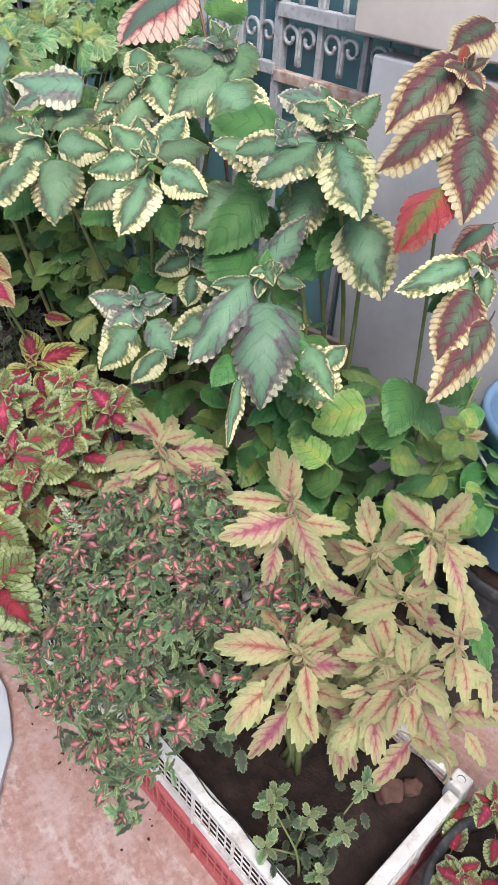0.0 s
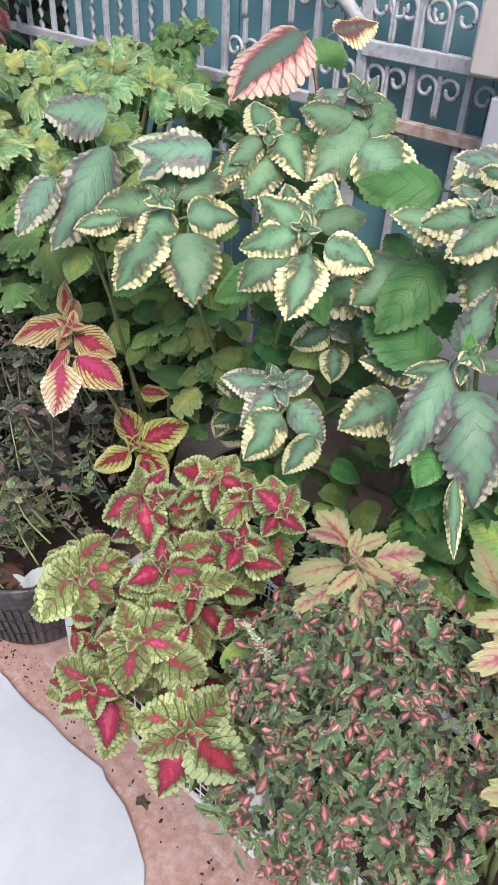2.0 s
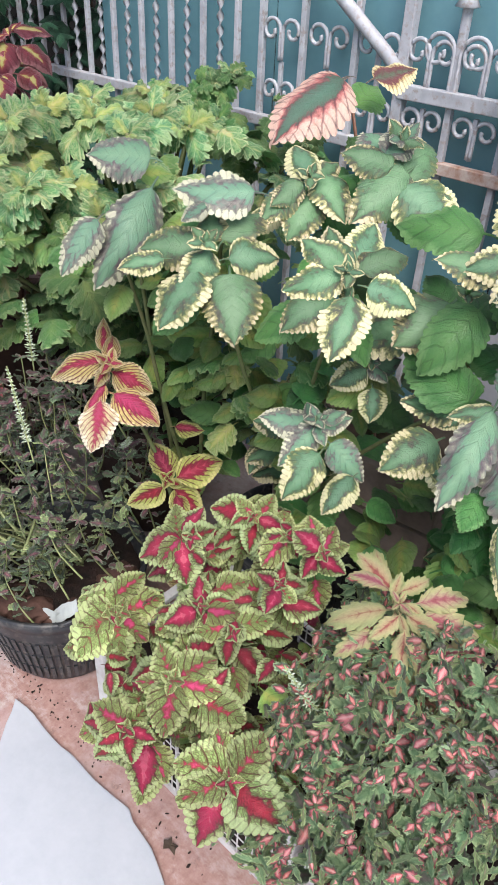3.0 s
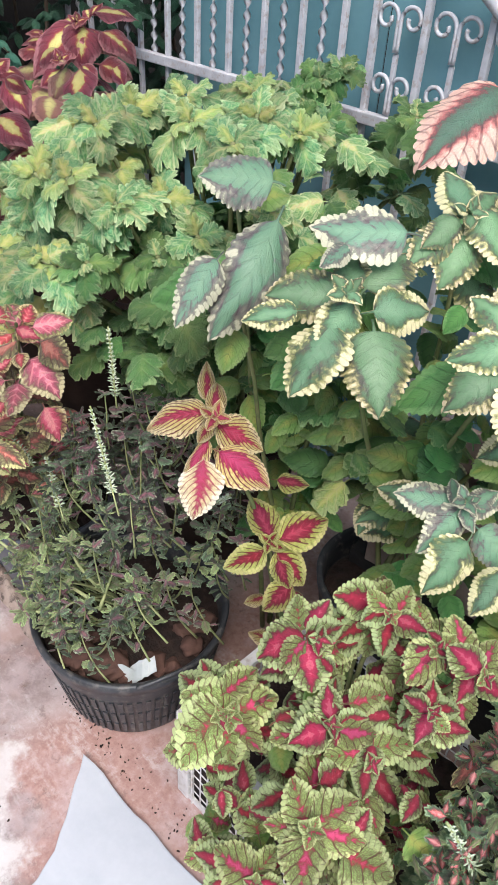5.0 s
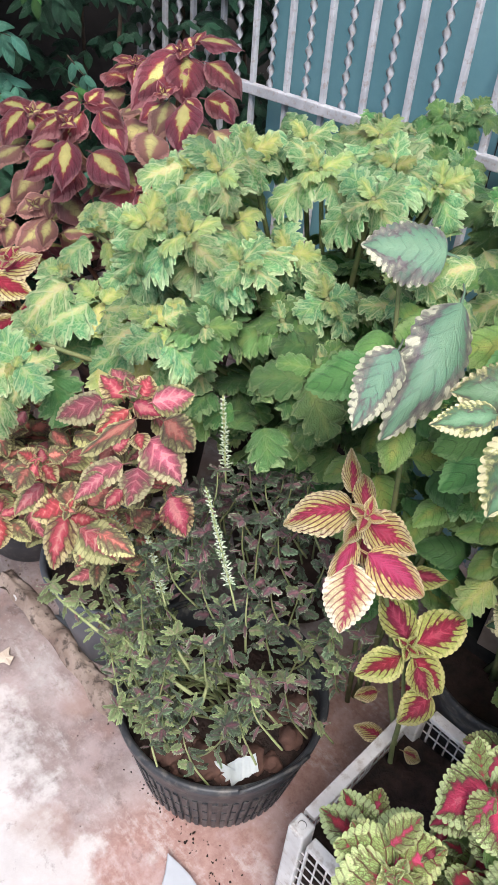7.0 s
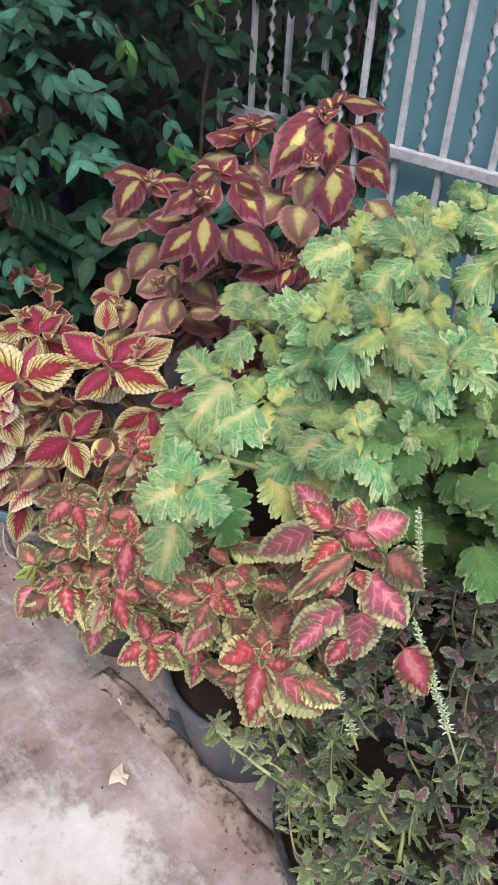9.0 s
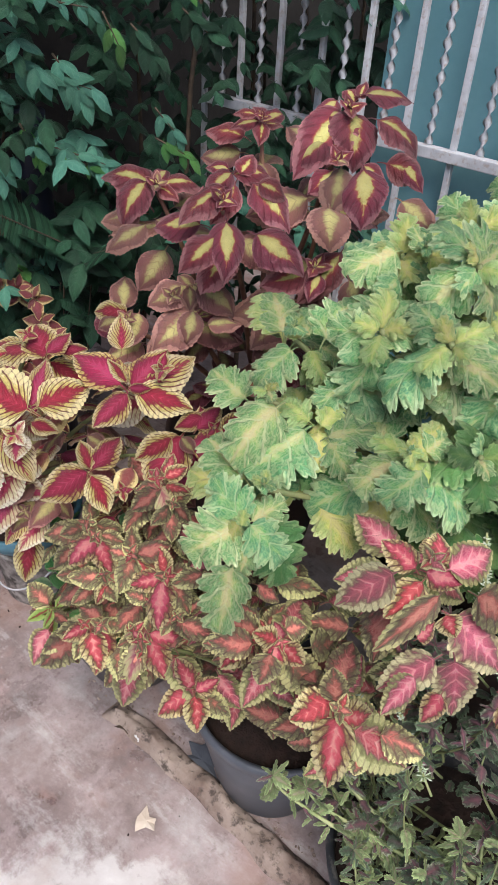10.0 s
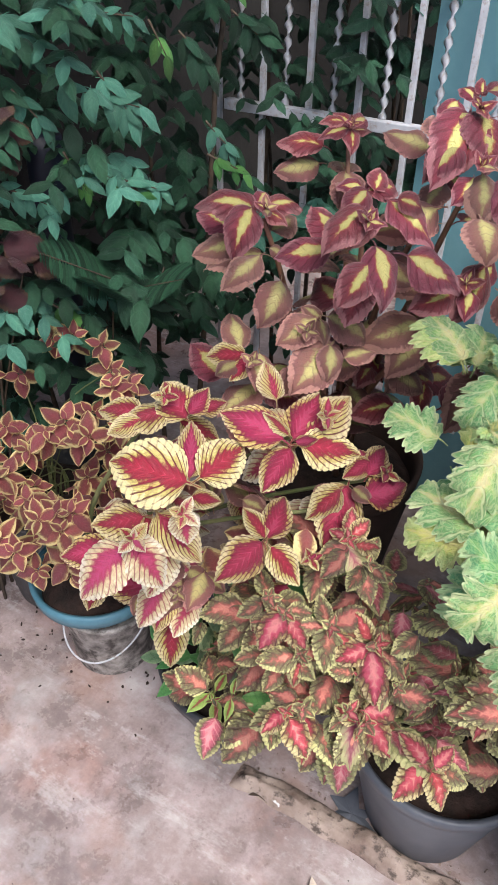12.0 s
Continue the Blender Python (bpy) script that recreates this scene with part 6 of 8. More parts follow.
sprigs(p, 110, pink_dome, ("smallpink", "smallpinkheart"), 0.020, 6, "small", 5, 0.25)
sprigs(p, 60, pink_dome, ("smallgreen", "smallpink"), 0.024, 7, "small", 0, 0.25)
scatter(p, 300, pink_dome, ["smallpink", "smallpink", "smallpink", "finedark"], 0.021, 0.008)
scatter(p, 420, pink_dome, ["smallgreen", "finepale", "finepale"], 0.019, 0.016, "thin")
scatter(p, 900, pink_dome, ["smallgreen", "smallgreen", "finepale", "finedark"], 0.022, 0.006, "thin")
scatter(p, 55, pink_dome, ["smallpinkheart"], 0.020, 0.014)
p.fill(330, (-0.52, 0.36, 0.40), (0.20, 0.16, 0.12), "small", ["smallgreen", "finedark", "smallgreen"], 0.026)
for b, t in (((-0.616, 0.333, 0.54), (-0.663, 0.317, 0.612)), ((-0.499, 0.446, 0.55), (-0.494, 0.478, 0.622)), ((-0.520, 0.400, 0.55), (-0.517, 0.408, 0.586)), ((-0.445, 0.310, 0.47), (-0.440, 0.318, 0.506)), ((-0.56, 0.43, 0.54), (-0.552, 0.443, 0.584))):
    spike(p, b, t)
for k in range(5):
    a = radians(72 * k + 20)
    p.leaf("small", "smallpinkheart", (-0.402, 0.270, 0.445), RIGHT * math.cos(a) + UPWARD * math.sin(a), 0.024, None, 30, 0.2, 0.04, k % 3)
p.stem = M_STEM_PALE
for a, b in (((-0.53, 0.40, 0.54), (-0.60, 0.37, 0.572)), ((-0.53, 0.40, 0.53), (-0.47, 0.43, 0.565)), ((-0.50, 0.30, 0.42), (-0.48, 0.27, 0.50)), ((-0.57, 0.31, 0.42), (-0.575, 0.285, 0.51)), ((-0.46, 0.34, 0.45), (-0.43, 0.33, 0.52)), ((-0.55, 0.24, 0.36), (-0.56, 0.215, 0.45)), ((-0.62, 0.27, 0.40), (-0.63, 0.25, 0.48)), ((-0.45, 0.26, 0.40), (-0.44, 0.235, 0.45))):
    p.stalk(b, a, 0.0022, -0.2, 8)
p.done()

p = Plant("coleus", (-0.88, 0.45, 0.172), "coleus with crimson hearts and frilled lime edges", "plant")
style = dict(under=("heart", ["redgreen", "greenred"]), size=0.055, nodes=2)
shoot(p, (-0.933, 0.274, 0.518), [(0.000, 0.005, 135, 0.053, 1.25, "greenred"), (-0.007, -0.002, -130, 0.071, 1.25, "greenred"), (0.004, 0.003, 22, 0.060, 1.20, "greenred"), (0.004, -0.011, -73, 0.056, 1.10, "greenred"), (-0.004, -0.006, -131, 0.034, 1.00, "greenred"), (0.012, 0.001, -42, 0.042, 1.00, "redgreen")], **style)
shoot(p, (-0.755, 0.228, 0.581), [(-0.001, 0.001, 118, 0.048, 1.10, "greenred"), (0.005, 0.004, 29, 0.055, 1.10, "greenred"), (-0.001, -0.005, -99, 0.059, 1.10, "greenred"), (0.002, -0.002, -12, 0.057, 1.00, "greenred"), (-0.004, -0.002, -178, 0.042, 1.00, "greenred"), (-0.004, -0.005, -129, 0.046, 1.00, "greenred")], **style)
shoot(p, (-0.710, 0.254, 0.555), [(-0.016, 0.004, -30, 0.060, 1.20, "greenred"), (-0.006, 0.013, 56, 0.038, 1.00, "redgreen"), (-0.012, 0.007, 128, 0.042, 1.00, "greenred")], **style)
shoot(p, (-0.637, 0.203, 0.542), [(-0.003, 0.009, 163, 0.061, 1.25, "greenred"), (-0.006, -0.003, -114, 0.070, 1.20, "redgreen"), (0.006, -0.003, -47, 0.074, 1.15, "redgreen"), (0.006, 0.005, 44, 0.059, 1.15, "greenred"), (-0.003, 0.009, 104, 0.049, 1.10, "greenred"), (-0.006, 0.000, -160, 0.056, 1.00, "greenred"), (0.003, 0.002, 166, 0.032, 1.00, "redgreen"), (0.003, 0.002, -23, 0.033, 1.00, "redgreen")], **style)
shoot(p, (-0.749, 0.172, 0.482), [(0.004, 0.019, -101, 0.055, 1.20, "redgreen"), (-0.003, 0.025, -131, 0.040, 1.00, "greenred"), (0.011, 0.018, -69, 0.048, 1.00, "greenred")], **style)
shoot(p, (-0.771, 0.168, 0.533), [(-0.001, 0.005, 156, 0.047, 1.20, "greenred"), (-0.004, -0.002, -148, 0.037, 1.20, "redgreen"), (0.003, -0.003, -89, 0.037, 1.10, "redgreen"), (0.003, 0.005, 48, 0.034, 1.00, "greenred"), (0.006, 0.000, -25, 0.032, 1.00, "redgreen")], **style)
shoot(p, (-0.820, 0.349, 0.571), [(-0.003, 0.004, -147, 0.060, 1.20, "redgreen"), (-0.003, -0.003, -75, 0.049, 1.10, "redgreen"), (-0.003, 0.008, 89, 0.034, 1.00, "redgreen"), (0.001, 0.000, -48, 0.051, 1.00, "redgreen"), (0.001, 0.008, 22, 0.037, 1.00, "redgreen")], **style)
shoot(p, (-0.881, 0.376, 0.627), [(-0.016, 0.003, -161, 0.061, 1.30, "redgreen"), (-0.019, 0.009, 103, 0.043, 1.10, "greenred"), (-0.013, 0.003, 9, 0.049, 1.10, "redgreen"), (-0.013, -0.006, -84, 0.060, 1.20, "redgreen"), (-0.010, 0.009, 61, 0.046, 1.00, "redgreen"), (-0.016, -0.003, -136, 0.043, 1.00, "greenred")], **style)
shoot(p, (-0.869, 0.464, 0.596), [(0.007, 0.023, 164, 0.053, 1.30, "redgreen"), (0.011, 0.010, -17, 0.072, 1.15, "redgreen"), (0.007, 0.010, 60, 0.051, 1.10, "greenred"), (0.003, 0.000, -96, 0.048, 1.20, "greenred"), (-0.003, -0.003, -155, 0.049, 1.00, "redgreen"), (0.013, -0.009, -63, 0.042, 1.00, "redgreen")], **style)
shoot(p, (-0.770, 0.442, 0.658), [(0.000, 0.008, -54, 0.037, 1.20, "redgreen"), (0.003, 0.003, -138, 0.055, 1.10, "greenred"), (0.007, 0.011, 156, 0.019, 1.00, "redgreen"), (-0.003, -0.000, -156, 0.043, 1.00, "redgreen"), (0.006, 0.000, 42, 0.026, 1.00, "greenred")], **style)
shoot(p, (-0.812, 0.327, 0.585), [(-0.006, -0.006, -165, 0.046, 1.20, "redgreen"), (0.000, 0.005, 94, 0.039, 1.10, "redgreen"), (0.006, -0.008, -60, 0.040, 1.10, "redgreen"), (0.009, 0.000, 18, 0.038, 1.00, "redgreen"), (0.009, -0.005, -8, 0.048, 1.00, "greenred"), (0.021, 0.023, 14, 0.050, 1.00, "greenred"), (0.001, 0.056, 124, 0.027, 1.00, "redgreen")], **style)
shoot(p, (-0.759, 0.334, 0.570), [(0.003, 0.016, -100, 0.043, 1.00, "redgreen"), (-0.003, -0.000, -100, 0.040, 1.00, "redgreen"), (-0.011, 0.010, -164, 0.043, 1.00, "greenred"), (0.003, 0.011, 13, 0.052, 1.00, "greenred")], **style)
shoot(p, (-0.924, 0.282, 0.518), [(-0.003, 0.003, 152, 0.068, 1.25, "greenred"), (-0.006, -0.003, -160, 0.075, 1.25, "greenred"), (0.003, 0.006, 17, 0.058, 1.25, "greenred"), (0.000, -0.003, -102, 0.055, 1.25, "greenred"), (0.003, -0.003, -54, 0.051, 1.00, "greenred"), (-0.007, 0.027, 36, 0.049, 1.00, "greenred")], **style)
shoot(p, (-0.713, 0.442, 0.667), [(-0.001, 0.001, -40, 0.040, 1.00, "redgreen"), (-0.004, 0.005, 129, 0.043, 1.20, "redgreen"), (0.003, 0.008, 20, 0.039, 1.00, "greenred"), (-0.005, 0.001, -125, 0.034, 1.00, "redgreen"), (-0.001, 0.005, 56, 0.043, 1.00, "greenred")], **style)
shoot(p, (-0.839, 0.452, 0.643), [(0.004, 0.008, -165, 0.040, 1.00, "redgreen"), (0.012, 0.004, 59, 0.041, 1.00, "greenred"), (0.008, -0.000, -29, 0.043, 1.00, "redgreen"), (0.004, -0.004, -107, 0.044, 1.00, "redgreen"), (0.000, 0.008, 133, 0.033, 1.00, "greenred")], **style)
shoot(p, (-0.733, 0.387, 0.639), [(-0.002, 0.001, 151, 0.031, 1.00, "redgreen"), (0.001, -0.002, -47, 0.029, 1.00, "greenred"), (-0.002, -0.002, -109, 0.036, 1.10, "redgreen"), (0.002, 0.005, -13, 0.036, 1.00, "redgreen"), (0.002, 0.005, 73, 0.029, 1.00, "redgreen")], **style)
p.fill(170, (-0.80, 0.34, 0.44), (0.19, 0.17, 0.13), "heart", ["redgreen", "greenred", "fresh", "redgreen"], 0.045)
p.done()

p = Plant("coleus", (-1.07, 0.62, 0.0), "coleus with crimson leaves rimmed in yellow", "plant")
style = dict(under=("oval", ["redyellow"]), size=0.05, nodes=1, back=1)
shoot(p, (-1.170, 0.475, 0.737), [(-0.013, 0.012, -174, 0.094, 0.95, "redyellow"), (-0.002, 0.007, 88, 0.055, 0.80, "redyellow"), (-0.016, 0.030, 88, 0.059, 0.65, "redyellow"), (0.000, -0.004, -21, 0.074, 1.10, "redyellow"), (0.005, -0.042, -31, 0.088, 1.10, "redyellow"), (-0.015, -0.056, -93, 0.084, 1.10, "redpale"), (-0.010, -0.027, -119, 0.073, 0.60, "redyellow"), (-0.007, -0.005, -119, 0.035, 1.00, "redyellow")], **style)
shoot(p, (-1.087, 0.514, 0.532), [(0.002, 0.011, 114, 0.072, 1.00, "redlime"), (0.015, 0.006, 27, 0.094, 1.00, "redlime"), (-0.006, -0.011, -150, 0.071, 1.00, "redlime"), (0.011, -0.011, -45, 0.071, 1.20, "redlime"), (0.002, -0.001, 133, 0.027, 0.80, "redlime"), (0.002, -0.001, -25, 0.027, 1.00, "redlime"), (0.036, -0.060, -135, 0.062, 1.10, "redlime"), (0.010, 0.099, -12, 0.052, 1.00, "redlime"), (0.015, -0.025, -75, 0.049, 1.00, "redlime")], **style)
p.done()

p = Plant("bush", (-1.345, 0.445, 0.19), "straggly fine-leaved dark green and purple bush in flower", "plant", M_STEM)


def dark_dome(u, v):
    a, q = 6.283 * u, math.sqrt(v)
    x, y = -1.355 + 0.20 * q * math.cos(a), 0.47 + 0.20 * q * math.sin(a)
    return Vector((x, y, 0.40 + 0.24 * (1 - q * q) + 0.30 * (y - 0.42) + RND.uniform(-0.06, 0.02))), FACE + Vector((x + 1.345, y - 0.46, 0.1)) * 2.0


def leggy(plant, start, end, mats, leaf, nodes=6, radius=0.0026, bow=-0.25):
    """A long bare shoot with small leaf pairs and a tuft at its tip."""
    pts = plant.stalk(end, start, radius, bow, 10)
    for k in range(nodes):
        q = pts[3 + int(7 * k / nodes)]
        a0 = RND.uniform(0, 3.14)
        for h in range(2):
            a = a0 + 3.14 * h + RND.uniform(-0.3, 0.3)
            d = Vector((math.cos(a), math.sin(a), RND.uniform(-0.4, 0.5)))
            f = Vector((0, 0, 0.8)) + FACE * RND.uniform(0.3, 1.0) + d * RND.uniform(-0.3, 0.5)
            plant.leaf(RND.choice(("thin", "thin", "thin", "small")), RND.choice(mats), q + d * 0.004, d, leaf * RND.uniform(0.6, 1.15), f, RND.choice((20, 50, 80)), 0.3, 0.06, RND.randrange(3))
    tip = pts[-1]
    for k in range(6):
        a = 1.05 * k + RND.uniform(-0.3, 0.3)
        d = Vector((math.cos(a), math.sin(a), RND.uniform(-0.1, 0.7)))
        plant.leaf(RND.choice(("thin", "thin", "small")), RND.choice(mats), tip, d, leaf * RND.uniform(0.7, 1.1), Vector((0, 0, 1)) + FACE * 0.5, 40, 0.25, 0.05, RND.randrange(3))


# the lit crown: purple-tinged above, greyer green below
for k in range(96):
    p.stem = M_STEM_PALE if k % 3 == 0 else M_STEM
    c, f = dark_dome(RND.random(), RND.random() ** 0.75)
    e = c + Vector(f).normalized() * RND.uniform(-0.01, 0.035)
    high = e.z > 0.56 or e.y > 0.52
    mats = ["finedark", "finedark", "finepurple", "finepurple"] if high else ["finepale", "finedark", "finedark", "finepurple"]
    leggy(p, e - Vector((RND.uniform(-0.06, 0.05), RND.uniform(-0.05, 0.04), RND.uniform(0.09, 0.16))), e, mats, 0.023, 6, 0.002)
scatter(p, 90, dark_dome, ["finedark", "finepurple", "finedark"], 0.028, 0.0, "thin")
p.fill(130, (-1.37, 0.53, 0.43), (0.16, 0.15, 0.13), "small", "finedark", 0.025)
# shoots that lean over the rim
for k in range(18):
    a = RND.uniform(-3.0, -1.5) if k < 13 else RND.uniform(-1.2, 0.6)
    r = RND.uniform(0.12, 0.20)
    e = Vector((-1.36 + r * math.cos(a), 0.43 + r * math.sin(a), RND.uniform(0.32, 0.44)))
    leggy(p, (-1.35 + RND.uniform(-0.06, 0.06), 0.45 + RND.uniform(-0.05, 0.05), 0.19), e, ["finepale", "finepale", "finedark"], 0.022)
for k in range(5):
    e = Vector((-1.50 - RND.uniform(0.0, 0.09), 0.28 + RND.uniform(-0.03, 0.16), RND.uniform(0.32, 0.46)))
    leggy(p, (-1.40, 0.40, 0.19), e, ["finepale", "finepale", "finedark"], 0.021)
p.stem = M_STEM_PALE
for a, e in (((-1.40, 0.30, 0.36), (-1.556, 0.246, 0.444)), ((-1.37, 0.32, 0.36), (-1.52, 0.272, 0.423)), ((-1.304, 0.323, 0.362), (-1.423, 0.297, 0.372)), ((-1.321, 0.294, 0.357), (-1.330, 0.251, 0.325)),
             ((-1.29, 0.33, 0.34), (-1.323, 0.391, 0.40)), ((-1.345, 0.317, 0.37), (-1.451, 0.296, 0.387)), ((-1.33, 0.269, 0.347), (-1.37, 0.236, 0.34)), ((-1.27, 0.371, 0.35), (-1.235, 0.418, 0.375)), ((-1.36, 0.33, 0.36), (-1.50, 0.31, 0.46)), ((-1.31, 0.34, 0.38), (-1.34, 0.32, 0.47))):
    p.stalk(Vector(a), None, 0.0034, 0.2)
    leggy(p, a, e, ["finepale", "finepale", "finepale", "finepurple"], 0.025, 8, 0.0034)
for b, t in (((-1.425, 0.486, 0.60), (-1.47, 0.511, 0.737)), ((-1.28, 0.378, 0.535), (-1.398, 0.419, 0.66)), ((-1.39, 0.342, 0.47), (-1.47, 0.368, 0.545)), ((-1.19, 0.50, 0.55), (-1.15, 0.49, 0.60)), ((-1.49, 0.36, 0.50), (-1.535, 0.338, 0.575))):
    spike(p, b, t)
p.done()

p = Plant("coleus", (-1.70, 0.465, 0.222), "coleus with coral pink leaves and green edges", "plant")
style = dict(under=("nettle", ["coralvein", "rust"]), size=0.07, nodes=2)
shoot(p, (-1.475, 0.353, 0.804), [(-0.013, -0.005, 129, 0.043, 1.23, "coral"), (0.008, 0.009, 91, 0.019, 1.94, "coral"), (0.013, 0.001, 68, 0.034, 1.48, "coral"), (-0.004, -0.018, -135, 0.054, 1.06, "coral"), (0.002, -0.008, -21, 0.040, 1.11, "coral"), (-0.037, -0.010, -156, 0.067, 1.05, "plum"), (0.026, -0.006, 15, 0.062, 1.13, "coralvein"), (0.026, -0.055, -46, 0.076, 1.20, "plum"), (-0.003, -0.093, -156, 0.066, 0.88, "plum"), (0.017, -0.096, -93, 0.050, 1.37, "plum"), (0.008, -0.033, -143, 0.088, 0.50, "rust"), (0.013, -0.052, -72, 0.023, 1.78, "coral"), (0.045, -0.035, -34, 0.055, 1.29, "rust"), (-0.017, -0.073, 30, 0.025, 1.37, "coral"), (0.060, -0.133, -56, 0.053, 1.27, "coral"), (0.000, -0.126, -131, 0.034, 1.08, "coral"), (-0.025, -0.109, -141, 0.049, 0.89, "coralvein")], **style)
shoot(p, (-1.494, 0.258, 0.639), [(-0.009, 0.008, -157, 0.048, 1.39, "coral"), (-0.002, -0.008, -107, 0.077, 0.90, "coral"), (0.002, -0.008, -8, 0.039, 1.39, "coral"), (0.016, -0.022, -29, 0.070, 1.25, "coralvein"), (-0.006, -0.000, -103, 0.042, 0.74, "coral"), (-0.003, 0.008, 88, 0.036, 1.41, "rust"), (0.025, -0.040, -109, 0.033, 1.30, "rust"), (0.043, -0.028, -23, 0.060, 0.95, "rust")], **style)
shoot(p, (-1.582, 0.265, 0.668), [(-0.005, 0.002, 154, 0.028, 1.40, "coral"), (0.003, 0.002, 104, 0.023, 1.43, "coral"), (-0.003, -0.004, -113, 0.030, 1.34, "coral"), (0.005, -0.003, -53, 0.033, 1.34, "coral"), (0.010, 0.013, 13, 0.026, 1.64, "rust"), (-0.011, -0.013, -115, 0.037, 1.37, "rust")], **style)
shoot(p, (-1.773, 0.227, 0.538), [(0.066, -0.068, -158, 0.056, 1.05, "coral"), (0.069, -0.072, -79, 0.049, 1.10, "coral"), (0.071, -0.065, 25, 0.036, 1.00, "coral"), (0.066, -0.061, 114, 0.047, 0.90, "coral"), (0.079, -0.075, -26, 0.049, 1.00, "rust"), (0.060, -0.061, 57, 0.027, 1.00, "coral")], **style)
shoot(p, (-1.635, 0.309, 0.604), [(-0.008, -0.000, 164, 0.049, 1.10, "rust"), (-0.001, -0.004, -74, 0.028, 1.00, "coral"), (0.003, 0.003, 47, 0.040, 1.00, "rust"), (-0.008, 0.007, 128, 0.036, 1.00, "rust"), (0.006, -0.004, 1, 0.053, 1.10, "rust"), (-0.012, -0.008, -146, 0.057, 1.10, "coral"), (-0.005, -0.000, -129, 0.023, 1.00, "coral"), (-0.001, -0.011, -58, 0.041, 1.00, "rust")], **style)
shoot(p, (-1.779, 0.235, 0.513), [(-0.001, -0.002, -123, 0.053, 1.10, "rust"), (0.004, -0.005, -53, 0.042, 1.00, "rust"), (-0.004, 0.006, 128, 0.034, 1.00, "coral"), (0.006, 0.002, 29, 0.033, 1.00, "coral"), (0.000, -0.002, -114, 0.017, 1.00, "coral")], **style)
shoot(p, (-1.869, 0.211, 0.506), [(0.001, -0.003, -161, 0.039, 1.00, "coral"), (0.006, -0.011, -79, 0.058, 1.00, "coral"), (0.008, 0.001, 9, 0.028, 1.00, "coral"), (-0.001, 0.001, 103, 0.017, 1.00, "coral")], **style)
shoot(p, (-1.944, 0.201, 0.478), [(0.004, 0.004, -111, 0.029, 1.00, "willow"), (0.008, 0.009, 63, 0.024, 1.00, "willow"), (0.004, 0.000, -25, 0.029, 1.00, "rust")], **style)
p.fill(70, (-1.60, 0.38, 0.53), (0.17, 0.12, 0.14), "nettle", ["rust", "coralvein", "rust"], 0.06)
p.fill(70, (-1.78, 0.38, 0.50), (0.13, 0.12, 0.13), "nettle", ["rust", "rust", "coralvein"], 0.052)
p.done()

p = Plant("coleus", (-2.085, 0.475, 0.145), "low coleus with dull red leaves edged in green", "plant")
style = dict(under=("nettle", ["rust"]), size=0.06, nodes=2)
shoot(p, (-1.852, 0.286, 0.598), [(0.003, -0.002, -120, 0.053, 1.10, "rust"), (0.009, 0.002, 11, 0.049, 1.00, "rust"), (0.005, -0.006, -53, 0.050, 1.00, "coral"), (0.001, 0.006, 93, 0.037, 1.00, "rust"), (0.009, -0.002, -34, 0.050, 1.00, "rust"), (-0.003, 0.002, 168, 0.037, 1.00, "rust")], **style)
shoot(p, (-1.906, 0.270, 0.606), [(-0.001, 0.001, -138, 0.056, 1.00, "coral"), (-0.006, 0.005, 116, 0.033, 1.00, "rust"), (0.003, -0.003, -72, 0.051, 1.10, "coral"), (0.007, 0.005, -20, 0.035, 1.00, "rust"), (-0.005, -0.003, 175, 0.037, 1.00, "rust")], **style)
shoot(p, (-1.877, 0.254, 0.565), [(-0.004, -0.000, -179, 0.049, 1.00, "rust"), (0.004, -0.004, -119, 0.037, 1.00, "coral"), (0.008, 0.000, -25, 0.046, 1.00, "rust"), (-0.000, 0.004, 67, 0.036, 1.00, "rust"), (-0.004, -0.004, -55, 0.039, 1.00, "rust")], **style)
shoot(p, (-1.804, 0.272, 0.550), [(0.004, 0.004, -87, 0.030, 0.90, "coral"), (-0.004, 0.004, 155, 0.036, 1.00, "rust"), (0.012, 0.004, -35, 0.040, 1.00, "rust"), (0.004, 0.008, 51, 0.037, 1.00, "rust")], **style)
shoot(p, (-1.757, 0.279, 0.553), [(-0.000, 0.004, -64, 0.038, 1.00, "rust"), (0.008, 0.008, 27, 0.035, 1.00, "rust"), (-0.004, 0.008, -120, 0.036, 1.00, "rust"), (0.003, 0.012, 74, 0.037, 1.00, "rust")], **style)
shoot(p, (-1.867, 0.351, 0.685), [(0.007, 0.001, 133, 0.028, 1.00, "coral"), (0.011, 0.006, 21, 0.038, 1.00, "coral"), (0.003, -0.003, -72, 0.060, 1.10, "yellowpink"), (0.008, -0.007, 176, 0.044, 1.00, "rust"), (-0.000, -0.011, -135, 0.048, 1.00, "rust"), (0.012, -0.007, -20, 0.035, 1.00, "coral"), (0.011, 0.010, 64, 0.034, 1.00, "coral")], **style)
shoot(p, (-1.835, 0.349, 0.660), [(-0.000, 0.004, -48, 0.038, 1.00, "rust"), (-0.004, -0.000, -137, 0.037, 1.00, "rust"), (0.004, 0.008, 43, 0.037, 1.00, "rust"), (-0.004, -0.004, -83, 0.045, 1.00, "rust")], **style)
shoot(p, (-1.800, 0.239, 0.524), [(0.015, -0.003, -116, 0.070, 1.00, "yellowpink"), (0.021, -0.011, -63, 0.060, 1.00, "coral"), (0.019, 0.000, 63, 0.040, 1.00, "rust"), (0.010, -0.005, -163, 0.037, 1.00, "rust"), (0.022, -0.004, -18, 0.053, 1.00, "coral")], **style)
